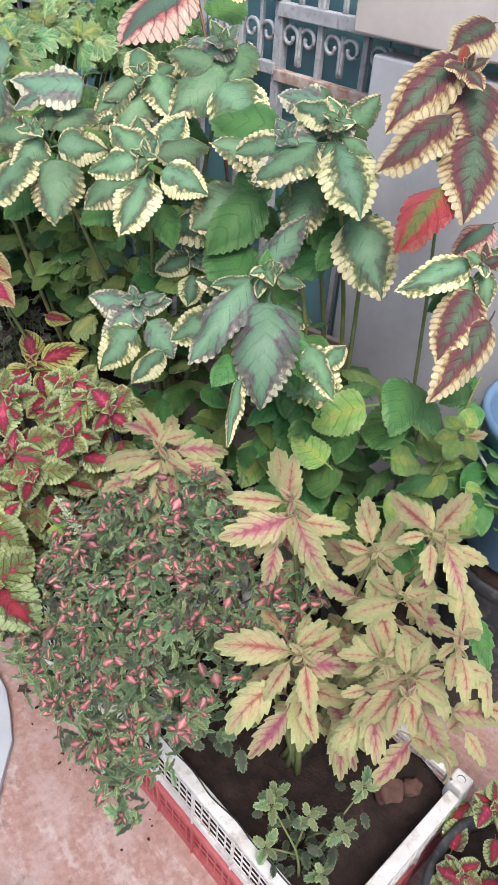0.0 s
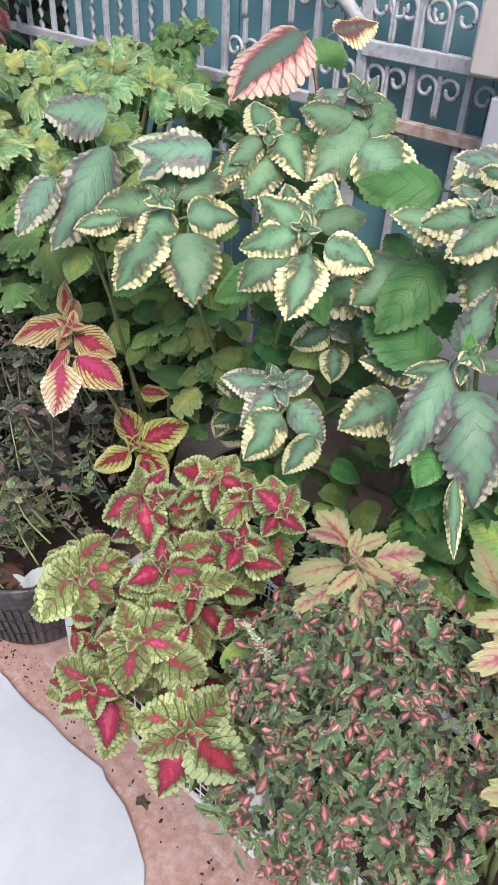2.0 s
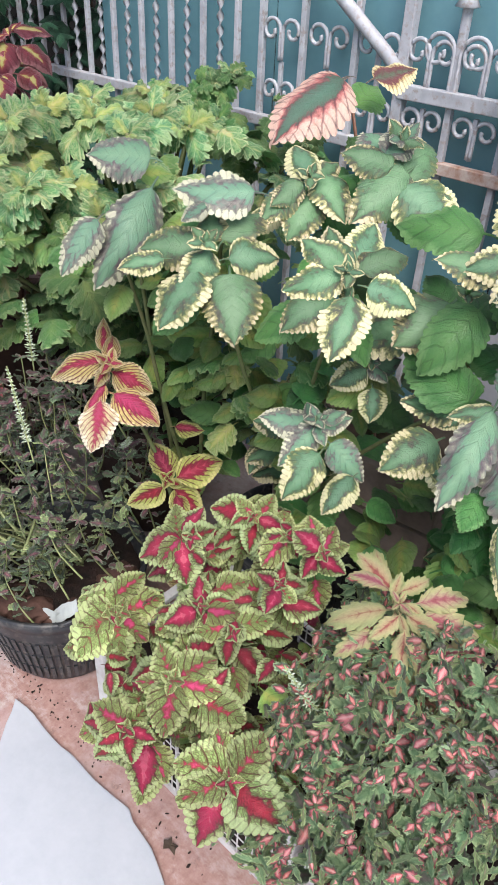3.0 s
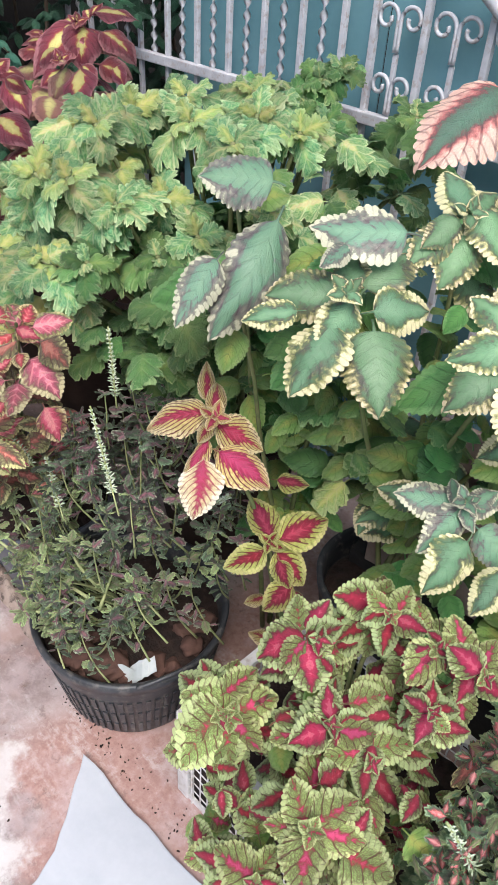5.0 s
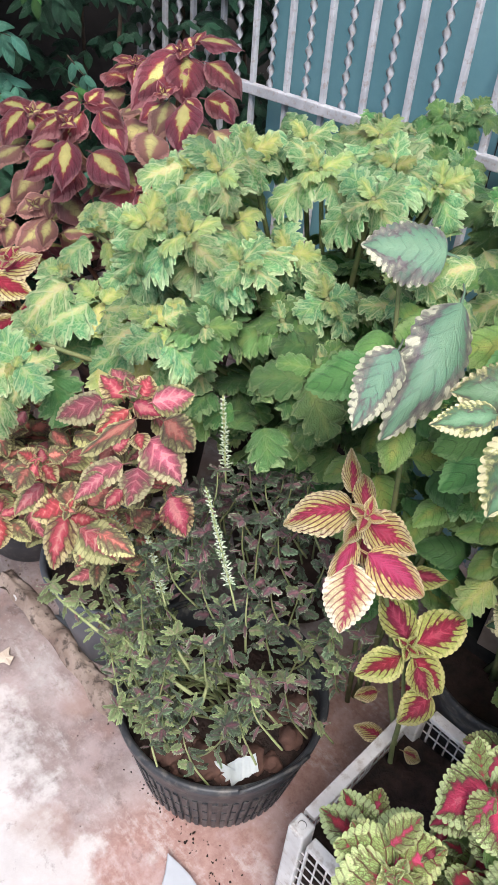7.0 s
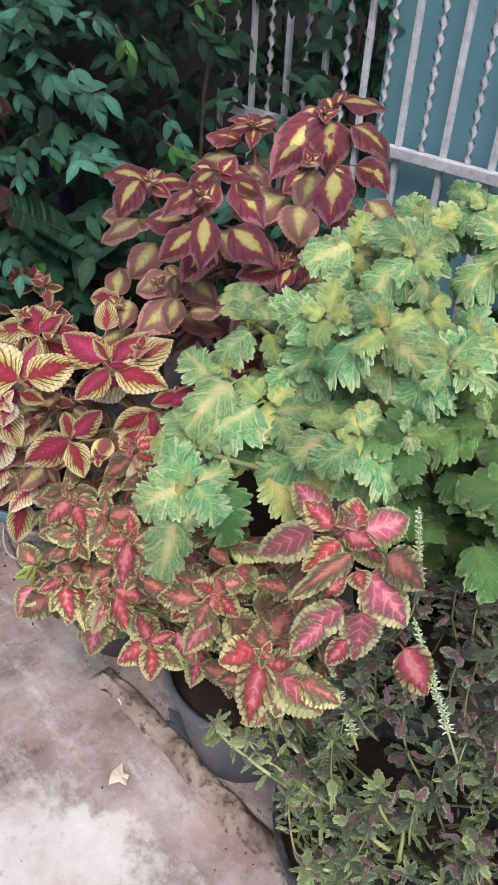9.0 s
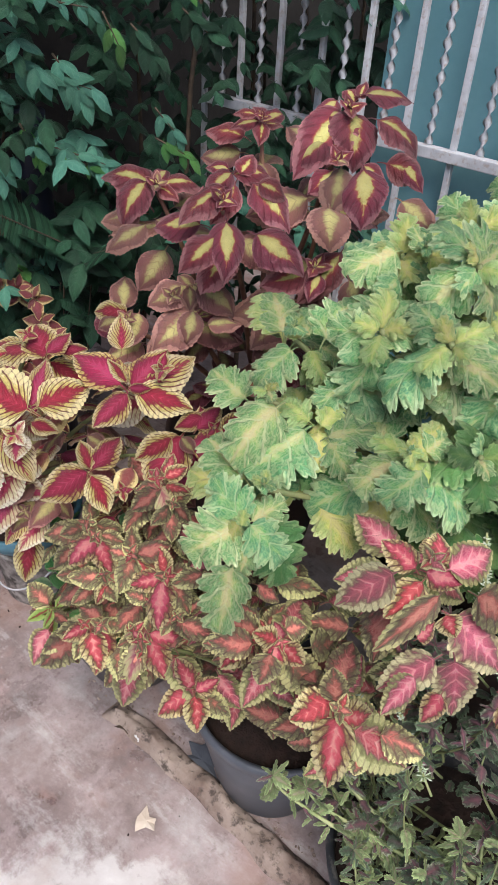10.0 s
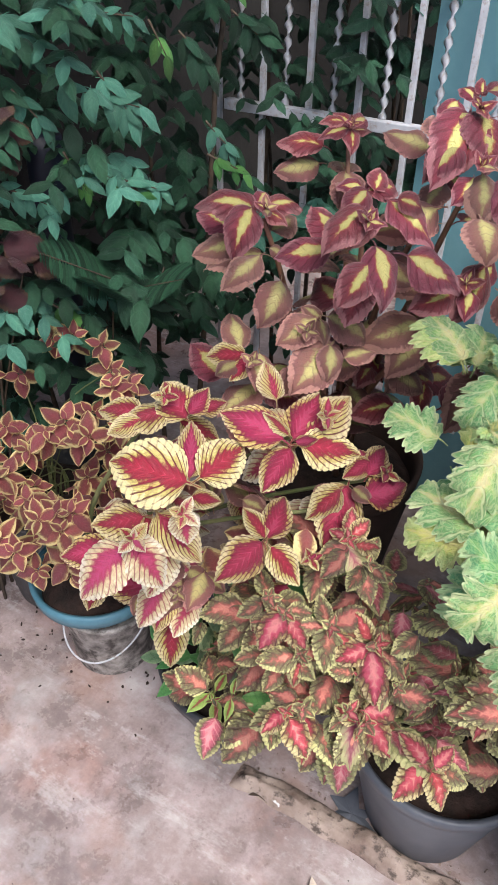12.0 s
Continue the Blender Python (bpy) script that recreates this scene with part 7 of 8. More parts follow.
shoot(p, (-1.854, 0.227, 0.504), [(-0.004, 0.001, -165, 0.065, 1.00, "rust"), (-0.001, -0.007, -94, 0.062, 1.00, "coral"), (0.004, 0.003, -16, 0.034, 1.00, "rust"), (-0.003, 0.008, 142, 0.039, 1.00, "rust")], **style)
shoot(p, (-1.932, 0.277, 0.612), [(-0.004, 0.001, -151, 0.042, 1.00, "rust"), (0.003, -0.008, -122, 0.047, 1.00, "coral"), (0.001, 0.007, 87, 0.038, 1.00, "rust"), (0.011, -0.002, -19, 0.042, 1.00, "rust")], **style)
shoot(p, (-1.795, 0.298, 0.588), [(-0.005, -0.006, -101, 0.069, 0.90, "coral"), (-0.007, 0.001, -164, 0.049, 1.00, "coral"), (0.004, 0.003, 3, 0.050, 1.00, "rust"), (-0.002, 0.008, 107, 0.040, 1.00, "coral"), (0.006, -0.008, -54, 0.050, 1.00, "rust")], **style)
shoot(p, (-1.873, 0.257, 0.557), [(-0.004, 0.001, 170, 0.049, 1.00, "rust"), (-0.001, -0.004, -116, 0.026, 1.00, "coral"), (0.007, -0.001, 4, 0.031, 1.00, "rust"), (0.001, 0.007, 58, 0.040, 1.00, "rust")], **style)
shoot(p, (-1.990, 0.231, 0.410), [(-0.003, 0.009, -154, 0.040, 1.00, "willow"), (0.004, -0.001, -98, 0.042, 1.00, "willow"), (0.006, 0.011, 40, 0.032, 1.00, "willow"), (-0.003, 0.013, 133, 0.027, 1.00, "willow"), (0.028, 0.015, 43, 0.041, 1.00, "marooncream")], **style)
p.fill(110, (-1.92, 0.35, 0.45), (0.16, 0.13, 0.14), "nettle", ["rust", "rust", "rust", "dark"], 0.052)
p.fill(40, (-2.06, 0.42, 0.32), (0.10, 0.09, 0.10), "small", ["smallgreen"], 0.04)
p.fill(70, (-2.13, 0.42, 0.30), (0.11, 0.10, 0.14), "plain", ["dark", "smallgreen", "hedgenew"], 0.05)
p.done()

p = Plant("coleus", (-1.55, 0.86, 0.315), "large bush of frilled lime and yellow coleus", "plant", radius=0.008)
style = dict(under=("frill", ["lime", "lime", "limeyellow", "limegreen"]), size=0.08, nodes=2, bend=40, wave=0.08, back=5)
shoot(p, (-1.767, 0.495, 0.900), [(-0.001, -0.022, -140, 0.066, 1.10, "lime"), (0.041, -0.009, 57, 0.082, 1.00, "lime"), (0.026, -0.021, -75, 0.044, 1.00, "limeyellow"), (0.008, -0.010, 122, 0.028, 1.00, "limeyellow"), (0.037, -0.017, -27, 0.037, 1.00, "lime"), (0.023, -0.001, 117, 0.032, 1.00, "lime"), (0.065, -0.063, -25, 0.080, 1.25, "lime"), (0.065, -0.071, -145, 0.049, 1.00, "lime"), (-0.025, -0.101, -139, 0.091, 1.05, "lime"), (0.097, -0.007, -141, 0.029, 1.00, "lime")], **style)
shoot(p, (-1.749, 0.427, 0.846), [(0.044, -0.047, -141, 0.093, 1.20, "lime"), (0.058, -0.039, -45, 0.059, 1.10, "limeyellow"), (0.051, -0.035, 139, 0.047, 1.00, "limeyellow"), (0.065, -0.042, 47, 0.045, 1.00, "limeyellow"), (0.061, -0.050, -95, 0.050, 1.10, "limeyellow"), (0.044, -0.035, 127, 0.026, 1.00, "lime"), (0.072, -0.057, 16, 0.062, 1.00, "lime"), (0.072, -0.065, -58, 0.051, 1.00, "lime")], **style)
shoot(p, (-1.563, 0.451, 0.840), [(-0.014, -0.007, -149, 0.057, 1.20, "lime"), (0.000, 0.000, 138, 0.045, 1.00, "limeyellow"), (0.007, 0.000, 39, 0.051, 1.00, "limeyellow"), (0.006, -0.007, -58, 0.048, 1.10, "limeyellow"), (0.006, -0.010, -95, 0.032, 1.00, "limeyellow"), (0.020, 0.001, 33, 0.043, 1.20, "lime"), (0.025, -0.028, -40, 0.070, 1.20, "lime"), (0.033, -0.006, -12, 0.074, 1.00, "lime"), (0.012, -0.020, -139, 0.063, 1.00, "lime")], **style)
shoot(p, (-1.673, 0.334, 0.800), [(-0.034, -0.044, -149, 0.068, 1.20, "lime"), (-0.024, -0.038, 129, 0.062, 1.10, "lime"), (-0.017, -0.044, -47, 0.055, 1.20, "lime"), (-0.027, -0.044, 74, 0.022, 1.00, "limeyellow"), (-0.038, -0.090, -108, 0.071, 1.10, "lime"), (-0.014, -0.037, 29, 0.047, 1.00, "lime"), (-0.020, -0.057, -97, 0.045, 1.10, "lime"), (-0.030, -0.041, -129, 0.030, 1.00, "limeyellow")], **style)
shoot(p, (-1.684, 0.645, 0.986), [(-0.033, 0.007, -156, 0.071, 1.20, "lime"), (-0.035, -0.034, -136, 0.045, 1.10, "lime"), (0.004, 0.009, 28, 0.039, 1.10, "limeyellow"), (0.000, 0.000, 109, 0.039, 1.00, "lime"), (0.007, 0.000, -40, 0.037, 1.00, "limeyellow"), (-0.004, -0.004, -80, 0.045, 1.00, "lime")], **style)
shoot(p, (-1.573, 0.573, 0.918), [(0.027, 0.031, -132, 0.126, 1.25, "lime"), (0.051, -0.049, -139, 0.079, 1.20, "lime"), (0.032, 0.046, 40, 0.050, 1.00, "limeyellow"), (0.038, 0.039, -65, 0.041, 1.00, "limeyellow"), (0.006, 0.076, 59, 0.047, 1.00, "limeyellow"), (-0.025, 0.044, -178, 0.049, 1.00, "lime")], **style)
LIME = [(-1.594, 0.599, 1.008), (-1.533, 0.743, 1.006), (-1.424, 0.732, 0.998), (-1.515, 0.665, 0.9), (-1.418, 0.656, 0.87), (-1.576, 0.527, 0.943), (-1.59, 0.611, 0.914), (-1.713, 0.642, 0.973), (-1.486, 1.057, 1.063), (-1.495, 0.997, 0.999), (-1.62, 0.80, 1.02), (-1.40, 0.86, 1.0), (-1.50, 0.56, 0.92), (-1.36, 0.76, 0.92), (-1.46, 0.82, 1.02),
        (-1.66, 0.72, 1.0), (-1.33, 0.92, 0.97), (-1.22, 0.98, 0.99), (-1.30, 1.04, 1.02), (-1.55, 0.90, 1.03), (-1.45, 0.60, 0.84), (-1.50, 0.50, 0.84), (-1.38, 0.62, 0.80), (-1.66, 0.52, 0.93),
        (-1.55, 1., 1.019), (-1.501, 1.02, 1.046), (-1.486, 0.95, 0.993), (-1.446, 0.98, 0.992), (-1.612, 0.98, 1.008), (-1.577, 0.9, 0.992), (-1.505, 0.9, 1.014)]
for i, c in enumerate(LIME):
    pts = p.stalk(c)
    # low shoots take the darker copy as shade, back ones as the greener leaf
    far = c[1] > 0.9 or c[2] < 0.86
    p.star(c, "frill", ("limegreen", "limegreen", "limegreen", "lime") if far else ("lime", "lime", "limeyellow", "limeyellow") if i % 2 else ("lime", "lime", "lime", "limeyellow"), 0.075 if far else 0.092, RND.uniform(0, 90), 4, None, 26, 50, 0.09, 0.72, 0.2, 0.5)
    p.under(pts, "frill", "limegreen", 0.075, 1, 0.72)
# inner mass in the green that has the bush's shade painted in
p.fill(210, (-1.48, 0.76, 0.70), (0.26, 0.26, 0.20), "frill", ["limegreen"], 0.075)
p.fill(80, (-1.29, 0.86, 0.90), (0.13, 0.20, 0.12), "frill", ["limegreen", "limegreen", "lime"], 0.06)
p.done()

p = Plant("coleus", (-2.10, 0.86, 0.355), "maroon coleus with yellow-hearted leaves", "plant", M_STEM_RED, radius=0.008)
style = dict(under=("oval", ["maroon", "maroondull", "maroondull"]), size=0.088, nodes=2, bend=62)
shoot(p, (-1.913, 0.791, 1.088), [(-0.006, 0.007, -131, 0.131, 0.85, "maroon"), (0.009, 0.005, -95, 0.095, 1.20, "maroon"), (0.043, -0.008, -35, 0.095, 0.95, "maroon"), (0.027, 0.035, -0, 0.085, 0.85, "maroon"), (0.014, 0.032, 104, 0.042, 0.90, "maroon"), (0.020, 0.033, 69, 0.043, 0.70, "maroon"), (0.013, -0.097, -91, 0.092, 1.10, "maroon"), (-0.038, -0.153, -97, 0.068, 1.40, "maroondull"), (0.073, -0.086, -67, 0.052, 0.90, "maroon"), (0.065, -0.145, -50, 0.068, 1.10, "maroondull"), (-0.012, 0.033, -136, 0.055, 1.00, "maroon"), (0.047, -0.086, -22, 0.071, 1.00, "maroon"), (-0.028, -0.090, -130, 0.053, 1.00, "maroon"), (-0.000, -0.018, -134, 0.074, 1.00, "maroon"), (0.014, -0.088, -50, 0.049, 1.00, "maroon")], **style)
shoot(p, (-1.978, 0.595, 0.982), [(0.002, 0.027, -143, 0.091, 0.90, "maroon"), (0.019, 0.041, -113, 0.076, 0.90, "maroon"), (0.046, 0.042, -46, 0.091, 1.00, "maroon"), (0.018, 0.058, 8, 0.073, 0.80, "maroon"), (0.014, 0.052, -141, 0.058, 1.00, "maroon"), (0.004, -0.031, -90, 0.090, 0.90, "maroon"), (-0.012, -0.053, -128, 0.077, 0.95, "maroon"), (0.046, -0.045, -38, 0.091, 1.10, "maroon"), (0.027, 0.053, 59, 0.049, 1.00, "maroon"), (0.010, 0.062, 166, 0.035, 1.00, "maroon"), (0.052, 0.034, -19, 0.053, 1.00, "maroon")], **style)
shoot(p, (-2.142, 0.625, 0.959), [(-0.009, 0.013, 154, 0.097, 0.90, "maroon"), (-0.018, 0.009, -126, 0.092, 0.90, "maroon"), (-0.005, 0.018, 57, 0.049, 0.80, "maroon"), (0.005, 0.016, 18, 0.083, 0.80, "maroon"), (0.000, 0.005, -28, 0.043, 1.00, "maroon"), (-0.020, -0.061, -143, 0.078, 0.90, "maroondull"), (-0.002, -0.049, -35, 0.034, 1.00, "maroondull"), (0.005, 0.010, 39, 0.047, 1.00, "maroon")], **style)
shoot(p, (-2.030, 0.545, 0.834), [(0.021, 0.022, -151, 0.072, 1.10, "maroondull"), (0.039, 0.023, -31, 0.082, 1.00, "maroondull"), (0.026, 0.019, -88, 0.040, 1.00, "maroondull"), (-0.011, 0.093, -116, 0.082, 1.00, "maroondull"), (0.030, 0.024, 128, 0.038, 1.00, "maroondull"), (0.036, -0.016, -140, 0.095, 1.10, "maroondull"), (0.031, -0.021, -101, 0.060, 1.00, "maroondull"), (0.054, -0.035, 13, 0.055, 1.00, "maroondull")], **style)
shoot(p, (-2.112, 0.840, 1.033), [(-0.005, -0.000, -173, 0.054, 0.70, "maroon"), (0.000, 0.006, 30, 0.067, 0.70, "maroon"), (-0.000, -0.000, -96, 0.044, 1.00, "maroon"), (0.005, 0.000, 3, 0.035, 1.00, "maroon"), (-0.010, 0.011, 166, 0.041, 1.00, "maroon"), (0.010, 0.018, 119, 0.040, 1.00, "maroon")], **style)
shoot(p, (-1.857, 0.663, 0.901), [(-0.013, -0.002, -160, 0.072, 1.00, "maroon"), (0.042, 0.029, -125, 0.108, 0.75, "maroon"), (0.051, -0.017, -78, 0.071, 1.00, "maroondull"), (0.008, -0.009, -124, 0.047, 1.00, "maroon"), (0.035, 0.011, 35, 0.054, 1.00, "maroon")], **style)
shoot(p, (-2.096, 0.509, 0.784), [(-0.006, 0.031, 93, 0.075, 0.90, "maroondull"), (-0.001, 0.021, 172, 0.062, 1.00, "redgold"), (0.004, 0.016, -138, 0.048, 1.00, "redgold"), (-0.014, 0.010, -164, 0.043, 1.00, "maroondull"), (0.018, 0.016, -101, 0.058, 1.00, "maroondull")], **style)
shoot(p, (-1.881, 0.725, 1.034), [(-0.008, 0.053, -143, 0.079, 1.00, "maroon"), (0.019, 0.060, 37, 0.071, 1.00, "maroon"), (0.008, -0.001, -102, 0.077, 1.00, "maroondull"), (0.020, 0.088, -172, 0.044, 1.00, "maroon")], **style)
p.fill(26, (-1.98, 0.74, 0.76), (0.18, 0.12, 0.14), "oval", ["maroondull", "maroon"], 0.10)
p.done()

p = Plant("coleus", (-2.40, 0.445, 0.24), "coleus with broad crimson leaves edged in yellow", "plant")
style = dict(under=("oval", ["redgold", "redpale", "maroondull"]), size=0.08, nodes=1, back=2)
shoot(p, (-2.043, 0.254, 0.721), [(0.013, 0.039, 152, 0.107, 1.25, "redgold"), (0.018, 0.045, 73, 0.076, 0.90, "redyellow"), (0.030, 0.041, 27, 0.083, 1.10, "redgold"), (0.001, 0.004, -90, 0.041, 1.40, "redpale"), (0.018, 0.023, -25, 0.039, 1.00, "redgold")], **style)
shoot(p, (-1.947, 0.442, 0.784), [(-0.060, -0.016, 137, 0.087, 1.05, "redgold"), (-0.044, -0.016, 48, 0.077, 1.00, "redgold"), (-0.029, -0.018, 27, 0.091, 1.10, "redyellow"), (-0.038, -0.027, -16, 0.086, 0.95, "redgold"), (-0.051, -0.029, -135, 0.069, 1.00, "redgold"), (-0.052, -0.013, 122, 0.044, 0.70, "redgold"), (-0.046, -0.024, -7, 0.031, 0.80, "redgold"), (-0.058, 0.035, 92, 0.056, 1.00, "redyellow")], **style)
shoot(p, (-2.134, 0.353, 0.801), [(0.024, -0.028, 116, 0.065, 1.30, "redgold"), (0.006, -0.013, -177, 0.069, 1.00, "redgold"), (0.028, -0.025, 40, 0.046, 1.00, "redgold"), (0.044, -0.018, 11, 0.041, 1.00, "redgold"), (-0.033, -0.017, -156, 0.047, 1.00, "redyellow")], **style)
shoot(p, (-1.900, 0.318, 0.663), [(-0.052, 0.033, -150, 0.076, 1.05, "redgold"), (-0.044, 0.024, -59, 0.058, 1.05, "redgold"), (-0.047, 0.038, 108, 0.051, 0.80, "redgold"), (-0.043, 0.037, 51, 0.068, 0.90, "redgold"), (-0.048, 0.034, -115, 0.039, 1.00, "redyellow")], **style)
shoot(p, (-1.911, 0.383, 0.695), [(0.042, 0.025, -125, 0.088, 1.25, "redgold"), (0.028, 0.020, -149, 0.062, 1.00, "redgold")], **style)
shoot(p, (-2.089, 0.214, 0.688), [(0.017, 0.028, -175, 0.064, 1.20, "redgold"), (-0.008, -0.006, -152, 0.085, 1.15, "redpale"), (-0.005, 0.001, -55, 0.075, 1.10, "redpale"), (0.021, 0.028, -77, 0.045, 1.00, "redgold"), (0.036, 0.029, -64, 0.083, 1.00, "redyellow")], **style)
shoot(p, (-1.864, 0.463, 0.712), [(-0.033, -0.022, -0, 0.074, 1.00, "redgold"), (-0.024, 0.003, 45, 0.052, 1.00, "redgold"), (-0.008, 0.001, 105, 0.045, 1.00, "redgold"), (-0.017, 0.019, -166, 0.044, 1.00, "redgold"), (-0.047, -0.010, -55, 0.033, 1.00, "maroondull")], **style)
shoot(p, (-2.063, 0.261, 0.562), [(0.007, 0.024, -115, 0.065, 1.00, "maroondull"), (0.020, 0.030, -53, 0.047, 1.00, "maroondull"), (-0.047, 0.008, -126, 0.031, 1.00, "maroondull"), (0.043, 0.018, -45, 0.041, 1.00, "maroondull")], **style)
p.fill(70, (-2.06, 0.40, 0.60), (0.20, 0.15, 0.11), "oval", ["redyellow", "redpale", "maroondull", "edgedsmall"], 0.065)
p.done()

p = Plant("coleus", (-2.62, 0.56, 0.26), "small-leaved maroon coleus with cream leaf rims", "plant")


def rim_dome(u, v):
    x, y = -2.62 + 0.30 * u, 0.28 + 0.30 * v
    return Vector((x, y, 0.36 + 0.36 * RND.random() * (0.45 + 0.55 * v))), FACE + Vector((0.2, -0.4, 0.1))


sprigs(p, 70, rim_dome, ("edgedsmall", "edgedsmall"), 0.042, 6, "rimmed", 20, 0.3)
p.fill(60, (-2.38, 0.42, 0.36), (0.12, 0.10, 0.10), "rimmed", ["edgedsmall"], 0.038)
p.done()

p = Plant("coleus", (0.06, 0.56, 0.145), "small coleus with pink hearts beside the crates", "plant")
style = dict(under=("heart", ["redgreen"]), size=0.05, nodes=2)
shoot(p, (-0.074, 0.621, 0.265), [(0.000, 0.000, 148, 0.025, 1.10, "redgreen"), (-0.004, -0.004, -119, 0.034, 1.20, "redgreen"), (0.000, 0.004, 80, 0.030, 1.00, "redgreen"), (0.004, -0.003, -41, 0.031, 1.00, "redgreen"), (0.000, 0.000, 38, 0.032, 1.00, "redgreen")], **style)
shoot(p, (-0.058, 0.543, 0.195), [(0.004, -0.007, 168, 0.040, 1.20, "redgreen"), (0.000, 0.000, 119, 0.024, 1.00, "redgreen"), (0.004, 0.000, 26, 0.036, 1.00, "redgreen"), (-0.000, -0.007, -83, 0.028, 1.00, "redgreen"), (0.008, -0.003, -31, 0.032, 1.00, "greenred")], **style)
p.fill(16, (0.05, 0.55, 0.20), (0.08, 0.08, 0.05), "heart", ["redgreen", "dark"], 0.05)
p.done()

# weeds in the open soil of the near crate
p = Plant("weed", (-0.235, 0.405, 0.176), "thin green weed sprouting in the crate", "plant", M_STEM)
for c in ((-0.27, 0.37, 0.30), (-0.23, 0.40, 0.29), (-0.19, 0.43, 0.27), (-0.25, 0.345, 0.25), (-0.21, 0.50, 0.27), (-0.18, 0.385, 0.23), (-0.29, 0.40, 0.26)):
    pts = p.stalk(c, radius=0.0025, bow=0.3)
    p.star(c, "small", ("smallgreen", "finepale"), 0.025, RND.uniform(0, 90), 3, None, 10, 30, 0.04, 0.8)
    p.under(pts, "small", "finedark", 0.022, 3, 0.3)
p.done()

# hedge of drooping compound leaves, its shade put into near-black leaf colour
p = Plant("hedge", (-2.85, 1.0, 0.0), "dark green climbing hedge, deep shade put into its leaf colour", "hedge", M_STEM_DARK)
TOWARD = Vector((0.80, -0.58, 0.12)).normalized()
ALONG = Vector((0.52, 0.85, 0)).normalized()


def twig(c, length, mat, leaflet, pairs):
    out = (TOWARD + ALONG * RND.uniform(-1.1, 1.1) + Vector((0, 0, RND.uniform(-0.2, 0.5)))).normalized()
    pts = [c + out * length * t + Vector((0, 0, -0.45 * length * t * t)) for t in np.linspace(0, 1, 6)]
    for k in range(pairs):
        t = 0.2 + 0.8 * k / max(pairs - 1, 1)
        i = min(int(t * 5), 4)
        q = pts[i].lerp(pts[i + 1], t * 5 - i)
        for h in (-1, 1):
            sd = out.cross(Vector((0, 0, 1))).normalized() * h
            d = sd * 0.75 + out * 0.6 + Vector((0, 0, RND.uniform(-1.1, -0.25)))
            p.leaf("plain", mat, q, d, leaflet * RND.uniform(0.7, 1.15), Vector((0, 0, 1)) + TOWARD * 0.9 + sd * 0.3, 35, 0.18, 0.02, RND.randrange(3))
    return pts


# near-black leaves fill the depth; those above view also hold back sky light
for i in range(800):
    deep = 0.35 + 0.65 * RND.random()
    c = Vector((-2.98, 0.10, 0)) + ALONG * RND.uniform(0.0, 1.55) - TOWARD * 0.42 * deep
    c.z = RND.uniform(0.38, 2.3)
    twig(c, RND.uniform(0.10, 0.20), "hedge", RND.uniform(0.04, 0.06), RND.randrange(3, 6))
# boughs that come forward, some in the paler lit colour, with dark hollows between
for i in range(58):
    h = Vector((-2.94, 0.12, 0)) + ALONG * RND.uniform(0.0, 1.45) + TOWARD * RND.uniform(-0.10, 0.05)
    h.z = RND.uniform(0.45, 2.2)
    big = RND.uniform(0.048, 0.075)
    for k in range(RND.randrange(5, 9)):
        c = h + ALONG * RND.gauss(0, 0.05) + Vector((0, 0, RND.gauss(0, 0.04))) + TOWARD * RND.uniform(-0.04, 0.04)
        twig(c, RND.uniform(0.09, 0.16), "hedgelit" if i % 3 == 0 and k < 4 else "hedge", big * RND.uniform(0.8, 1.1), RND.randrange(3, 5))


def bough(start, end, mat, leaflet, pairs):
    """A drooping spray of leaflets; in hedgelit, light is put into their colour."""
    a, b = Vector(start), Vector(end)
    pts = p.stalk(b, a, 0.0022, 0.0, 8)
    ax = (b - a).normalized()
    sd0 = ax.cross(TOWARD).normalized()
    for k in range(pairs):
        q = a.lerp(b, (k + 0.5) / pairs)
        for h in (-1, 1):
            d = sd0 * h * 0.7 + ax * 0.6 + Vector((0, 0, RND.uniform(-0.9, -0.3))) + TOWARD * RND.uniform(0.0, 0.4)
            p.leaf("plain", mat, q, d, leaflet * RND.uniform(0.75, 1.1), TOWARD + Vector((0, 0, 0.9)), 40, 0.2, 0.02, RND.randrange(3))
    p.leaf("plain", mat, b, ax + Vector((0, 0, -0.5)), leaflet, TOWARD + Vector((0, 0, 0.9)), 40, 0.2, 0.02, 1)


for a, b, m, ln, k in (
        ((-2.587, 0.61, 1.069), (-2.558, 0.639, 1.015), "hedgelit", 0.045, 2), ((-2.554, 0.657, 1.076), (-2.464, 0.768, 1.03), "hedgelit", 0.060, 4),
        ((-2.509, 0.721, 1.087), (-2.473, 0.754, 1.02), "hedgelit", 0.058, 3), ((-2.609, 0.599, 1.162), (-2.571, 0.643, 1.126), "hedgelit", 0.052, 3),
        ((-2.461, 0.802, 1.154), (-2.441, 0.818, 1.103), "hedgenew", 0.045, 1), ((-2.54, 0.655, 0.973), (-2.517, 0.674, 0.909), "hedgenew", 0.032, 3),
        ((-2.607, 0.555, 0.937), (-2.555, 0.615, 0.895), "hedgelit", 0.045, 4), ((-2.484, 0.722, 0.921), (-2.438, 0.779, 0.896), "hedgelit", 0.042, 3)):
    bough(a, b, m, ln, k)
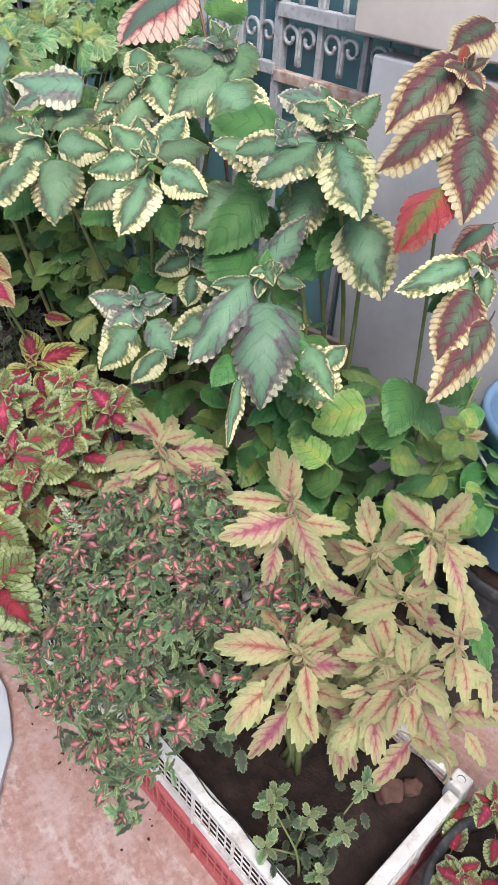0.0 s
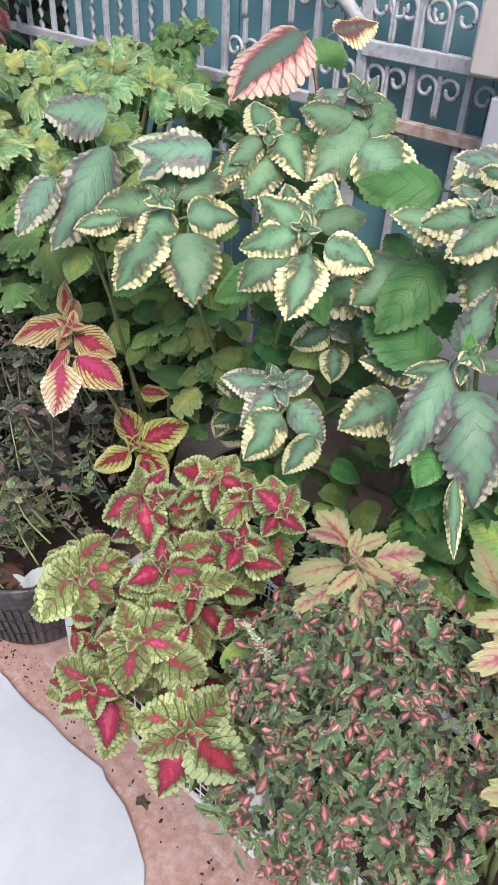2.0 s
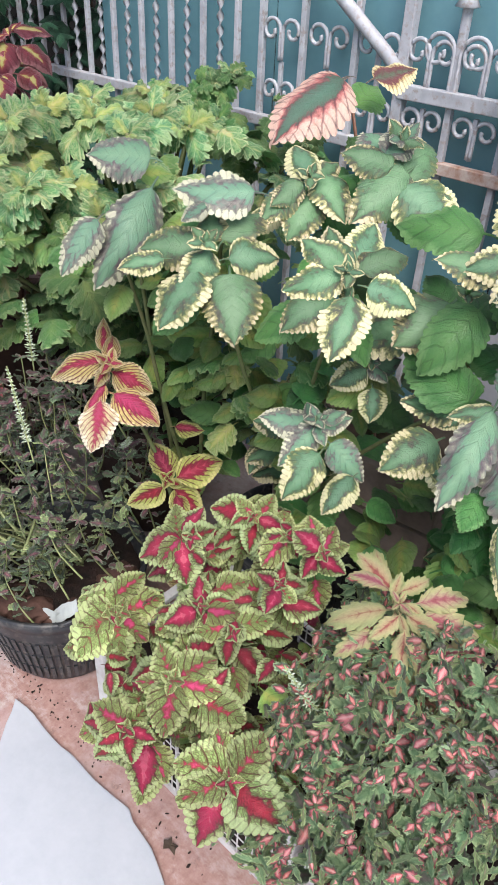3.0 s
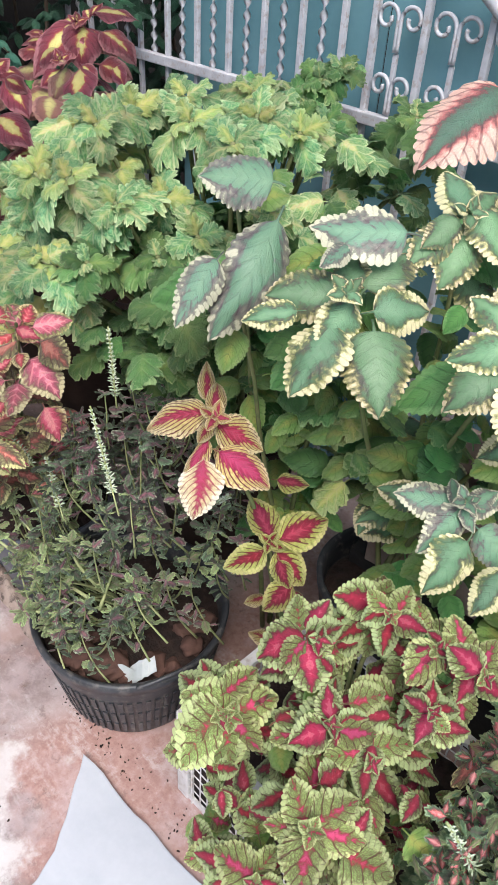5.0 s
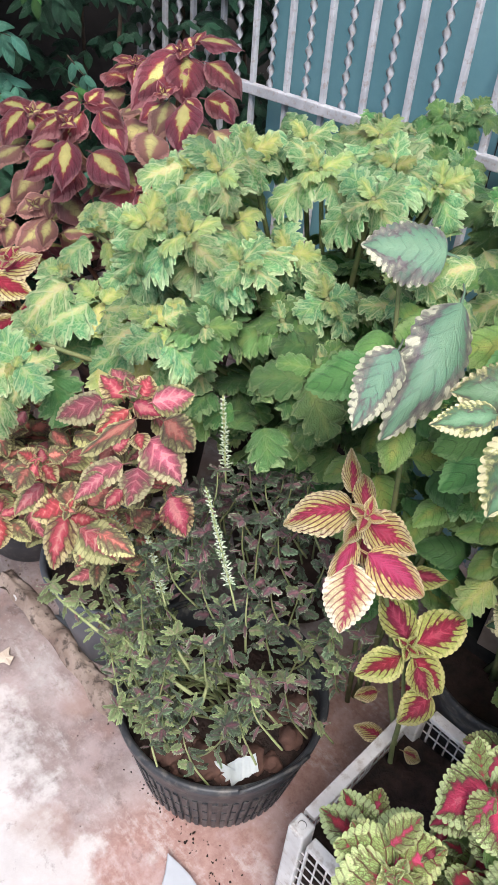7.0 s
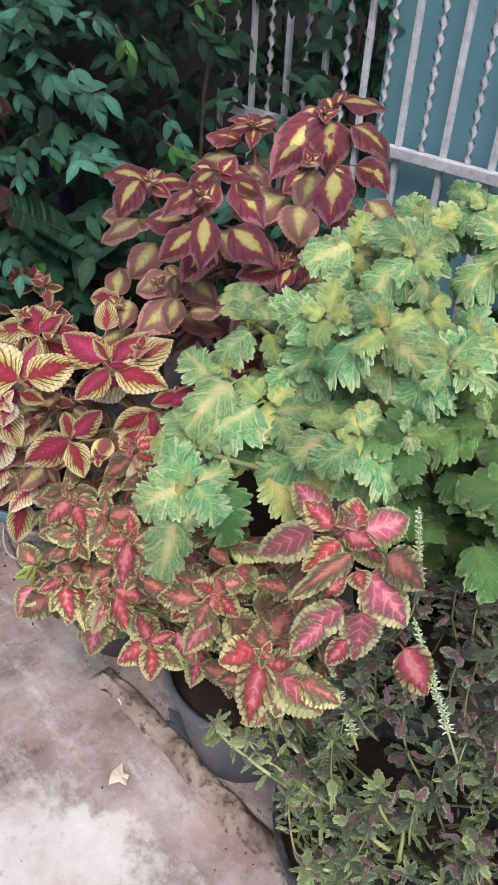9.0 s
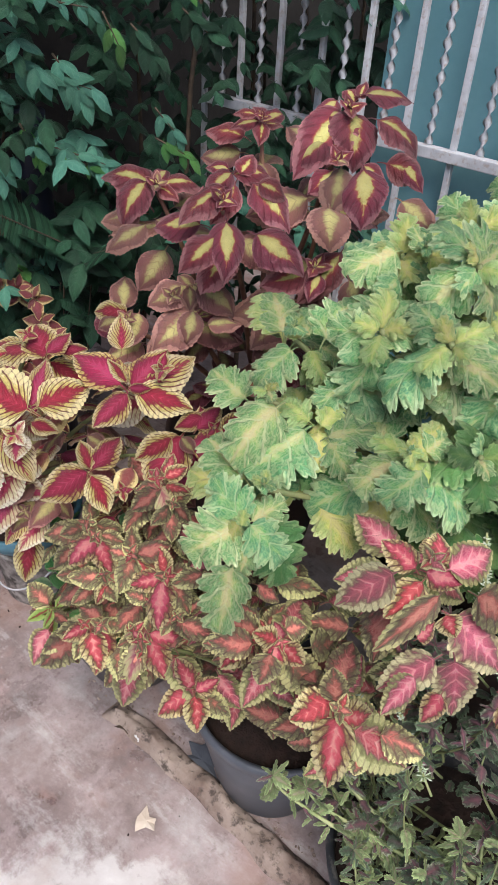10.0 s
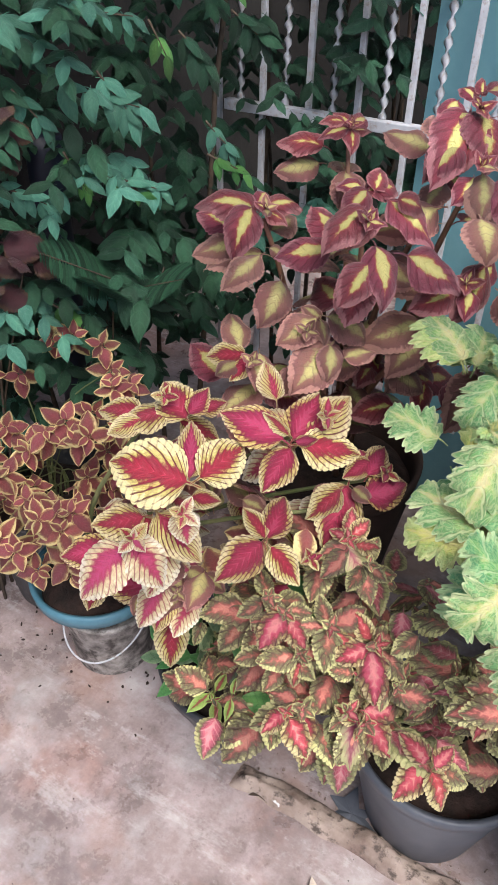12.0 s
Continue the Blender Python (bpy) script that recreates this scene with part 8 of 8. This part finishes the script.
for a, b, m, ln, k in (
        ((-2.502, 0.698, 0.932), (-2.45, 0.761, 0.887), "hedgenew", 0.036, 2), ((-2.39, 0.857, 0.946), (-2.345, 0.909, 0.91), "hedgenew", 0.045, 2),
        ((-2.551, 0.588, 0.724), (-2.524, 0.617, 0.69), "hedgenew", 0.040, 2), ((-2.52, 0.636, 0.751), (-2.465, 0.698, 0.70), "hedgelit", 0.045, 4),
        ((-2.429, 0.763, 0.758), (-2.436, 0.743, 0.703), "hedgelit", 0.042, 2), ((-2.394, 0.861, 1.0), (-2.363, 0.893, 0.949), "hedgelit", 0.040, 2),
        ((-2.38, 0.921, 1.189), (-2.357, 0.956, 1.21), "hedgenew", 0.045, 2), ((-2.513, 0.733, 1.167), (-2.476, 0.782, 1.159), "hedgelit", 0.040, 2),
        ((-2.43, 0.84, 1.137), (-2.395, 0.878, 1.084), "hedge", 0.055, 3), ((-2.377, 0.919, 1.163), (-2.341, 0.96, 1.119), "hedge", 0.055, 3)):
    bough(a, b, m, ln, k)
for i in range(16):
    a = Vector((-2.98, 0.22, 0.0)) + ALONG * RND.uniform(0.0, 1.7) - TOWARD * RND.uniform(0.1, 0.4)
    p.stalk(a + Vector((RND.uniform(-0.2, 0.2), RND.uniform(-0.2, 0.2), RND.uniform(1.0, 1.9))), a, 0.008, 0.1)
p.leaves.reverse()
p.done(280)

p = Plant("shrub", (-2.70, 0.46, 0.0), "dark maroon shrub with the shade of the hedge put into its leaf colour", "shrub", M_STEM_DARK)
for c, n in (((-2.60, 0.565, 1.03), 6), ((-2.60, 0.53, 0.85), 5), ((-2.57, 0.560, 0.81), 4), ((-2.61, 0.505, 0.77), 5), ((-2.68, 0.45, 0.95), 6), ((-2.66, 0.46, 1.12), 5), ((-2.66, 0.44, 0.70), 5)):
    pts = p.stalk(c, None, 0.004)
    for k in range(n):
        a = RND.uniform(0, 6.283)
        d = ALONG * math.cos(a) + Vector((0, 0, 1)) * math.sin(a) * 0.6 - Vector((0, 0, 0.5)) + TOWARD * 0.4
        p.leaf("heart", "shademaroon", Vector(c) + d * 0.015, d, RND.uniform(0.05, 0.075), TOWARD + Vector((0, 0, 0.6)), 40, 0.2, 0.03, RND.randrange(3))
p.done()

p = Plant("fern", (-2.52, 0.66, 0.0), "small feathery fern in front of the hedge", "fern", M_STEM_DARK)
for base, tip in (((-2.52, 0.70, 0.70), (-2.44, 0.58, 0.80)), ((-2.50, 0.70, 0.74), (-2.52, 0.55, 0.84)), ((-2.46, 0.74, 0.72), (-2.34, 0.70, 0.78))):
    pts = p.stalk(tip, base, 0.0018, 0.0, 12)
    p.stalk(base, None, 0.003)
    for k in range(26):
        t = k / 25
        q = pts[0].lerp(pts[-1], t)
        ax = (pts[-1] - pts[0]).normalized()
        for h in (-1, 1):
            sd = ax.cross(FACE).normalized() * h
            p.leaf("sliver", "hedge", q, sd + ax * 0.25, 0.05 * (0.25 + math.sin(math.pi * (0.15 + 0.8 * t))), FACE, 20)
p.done()
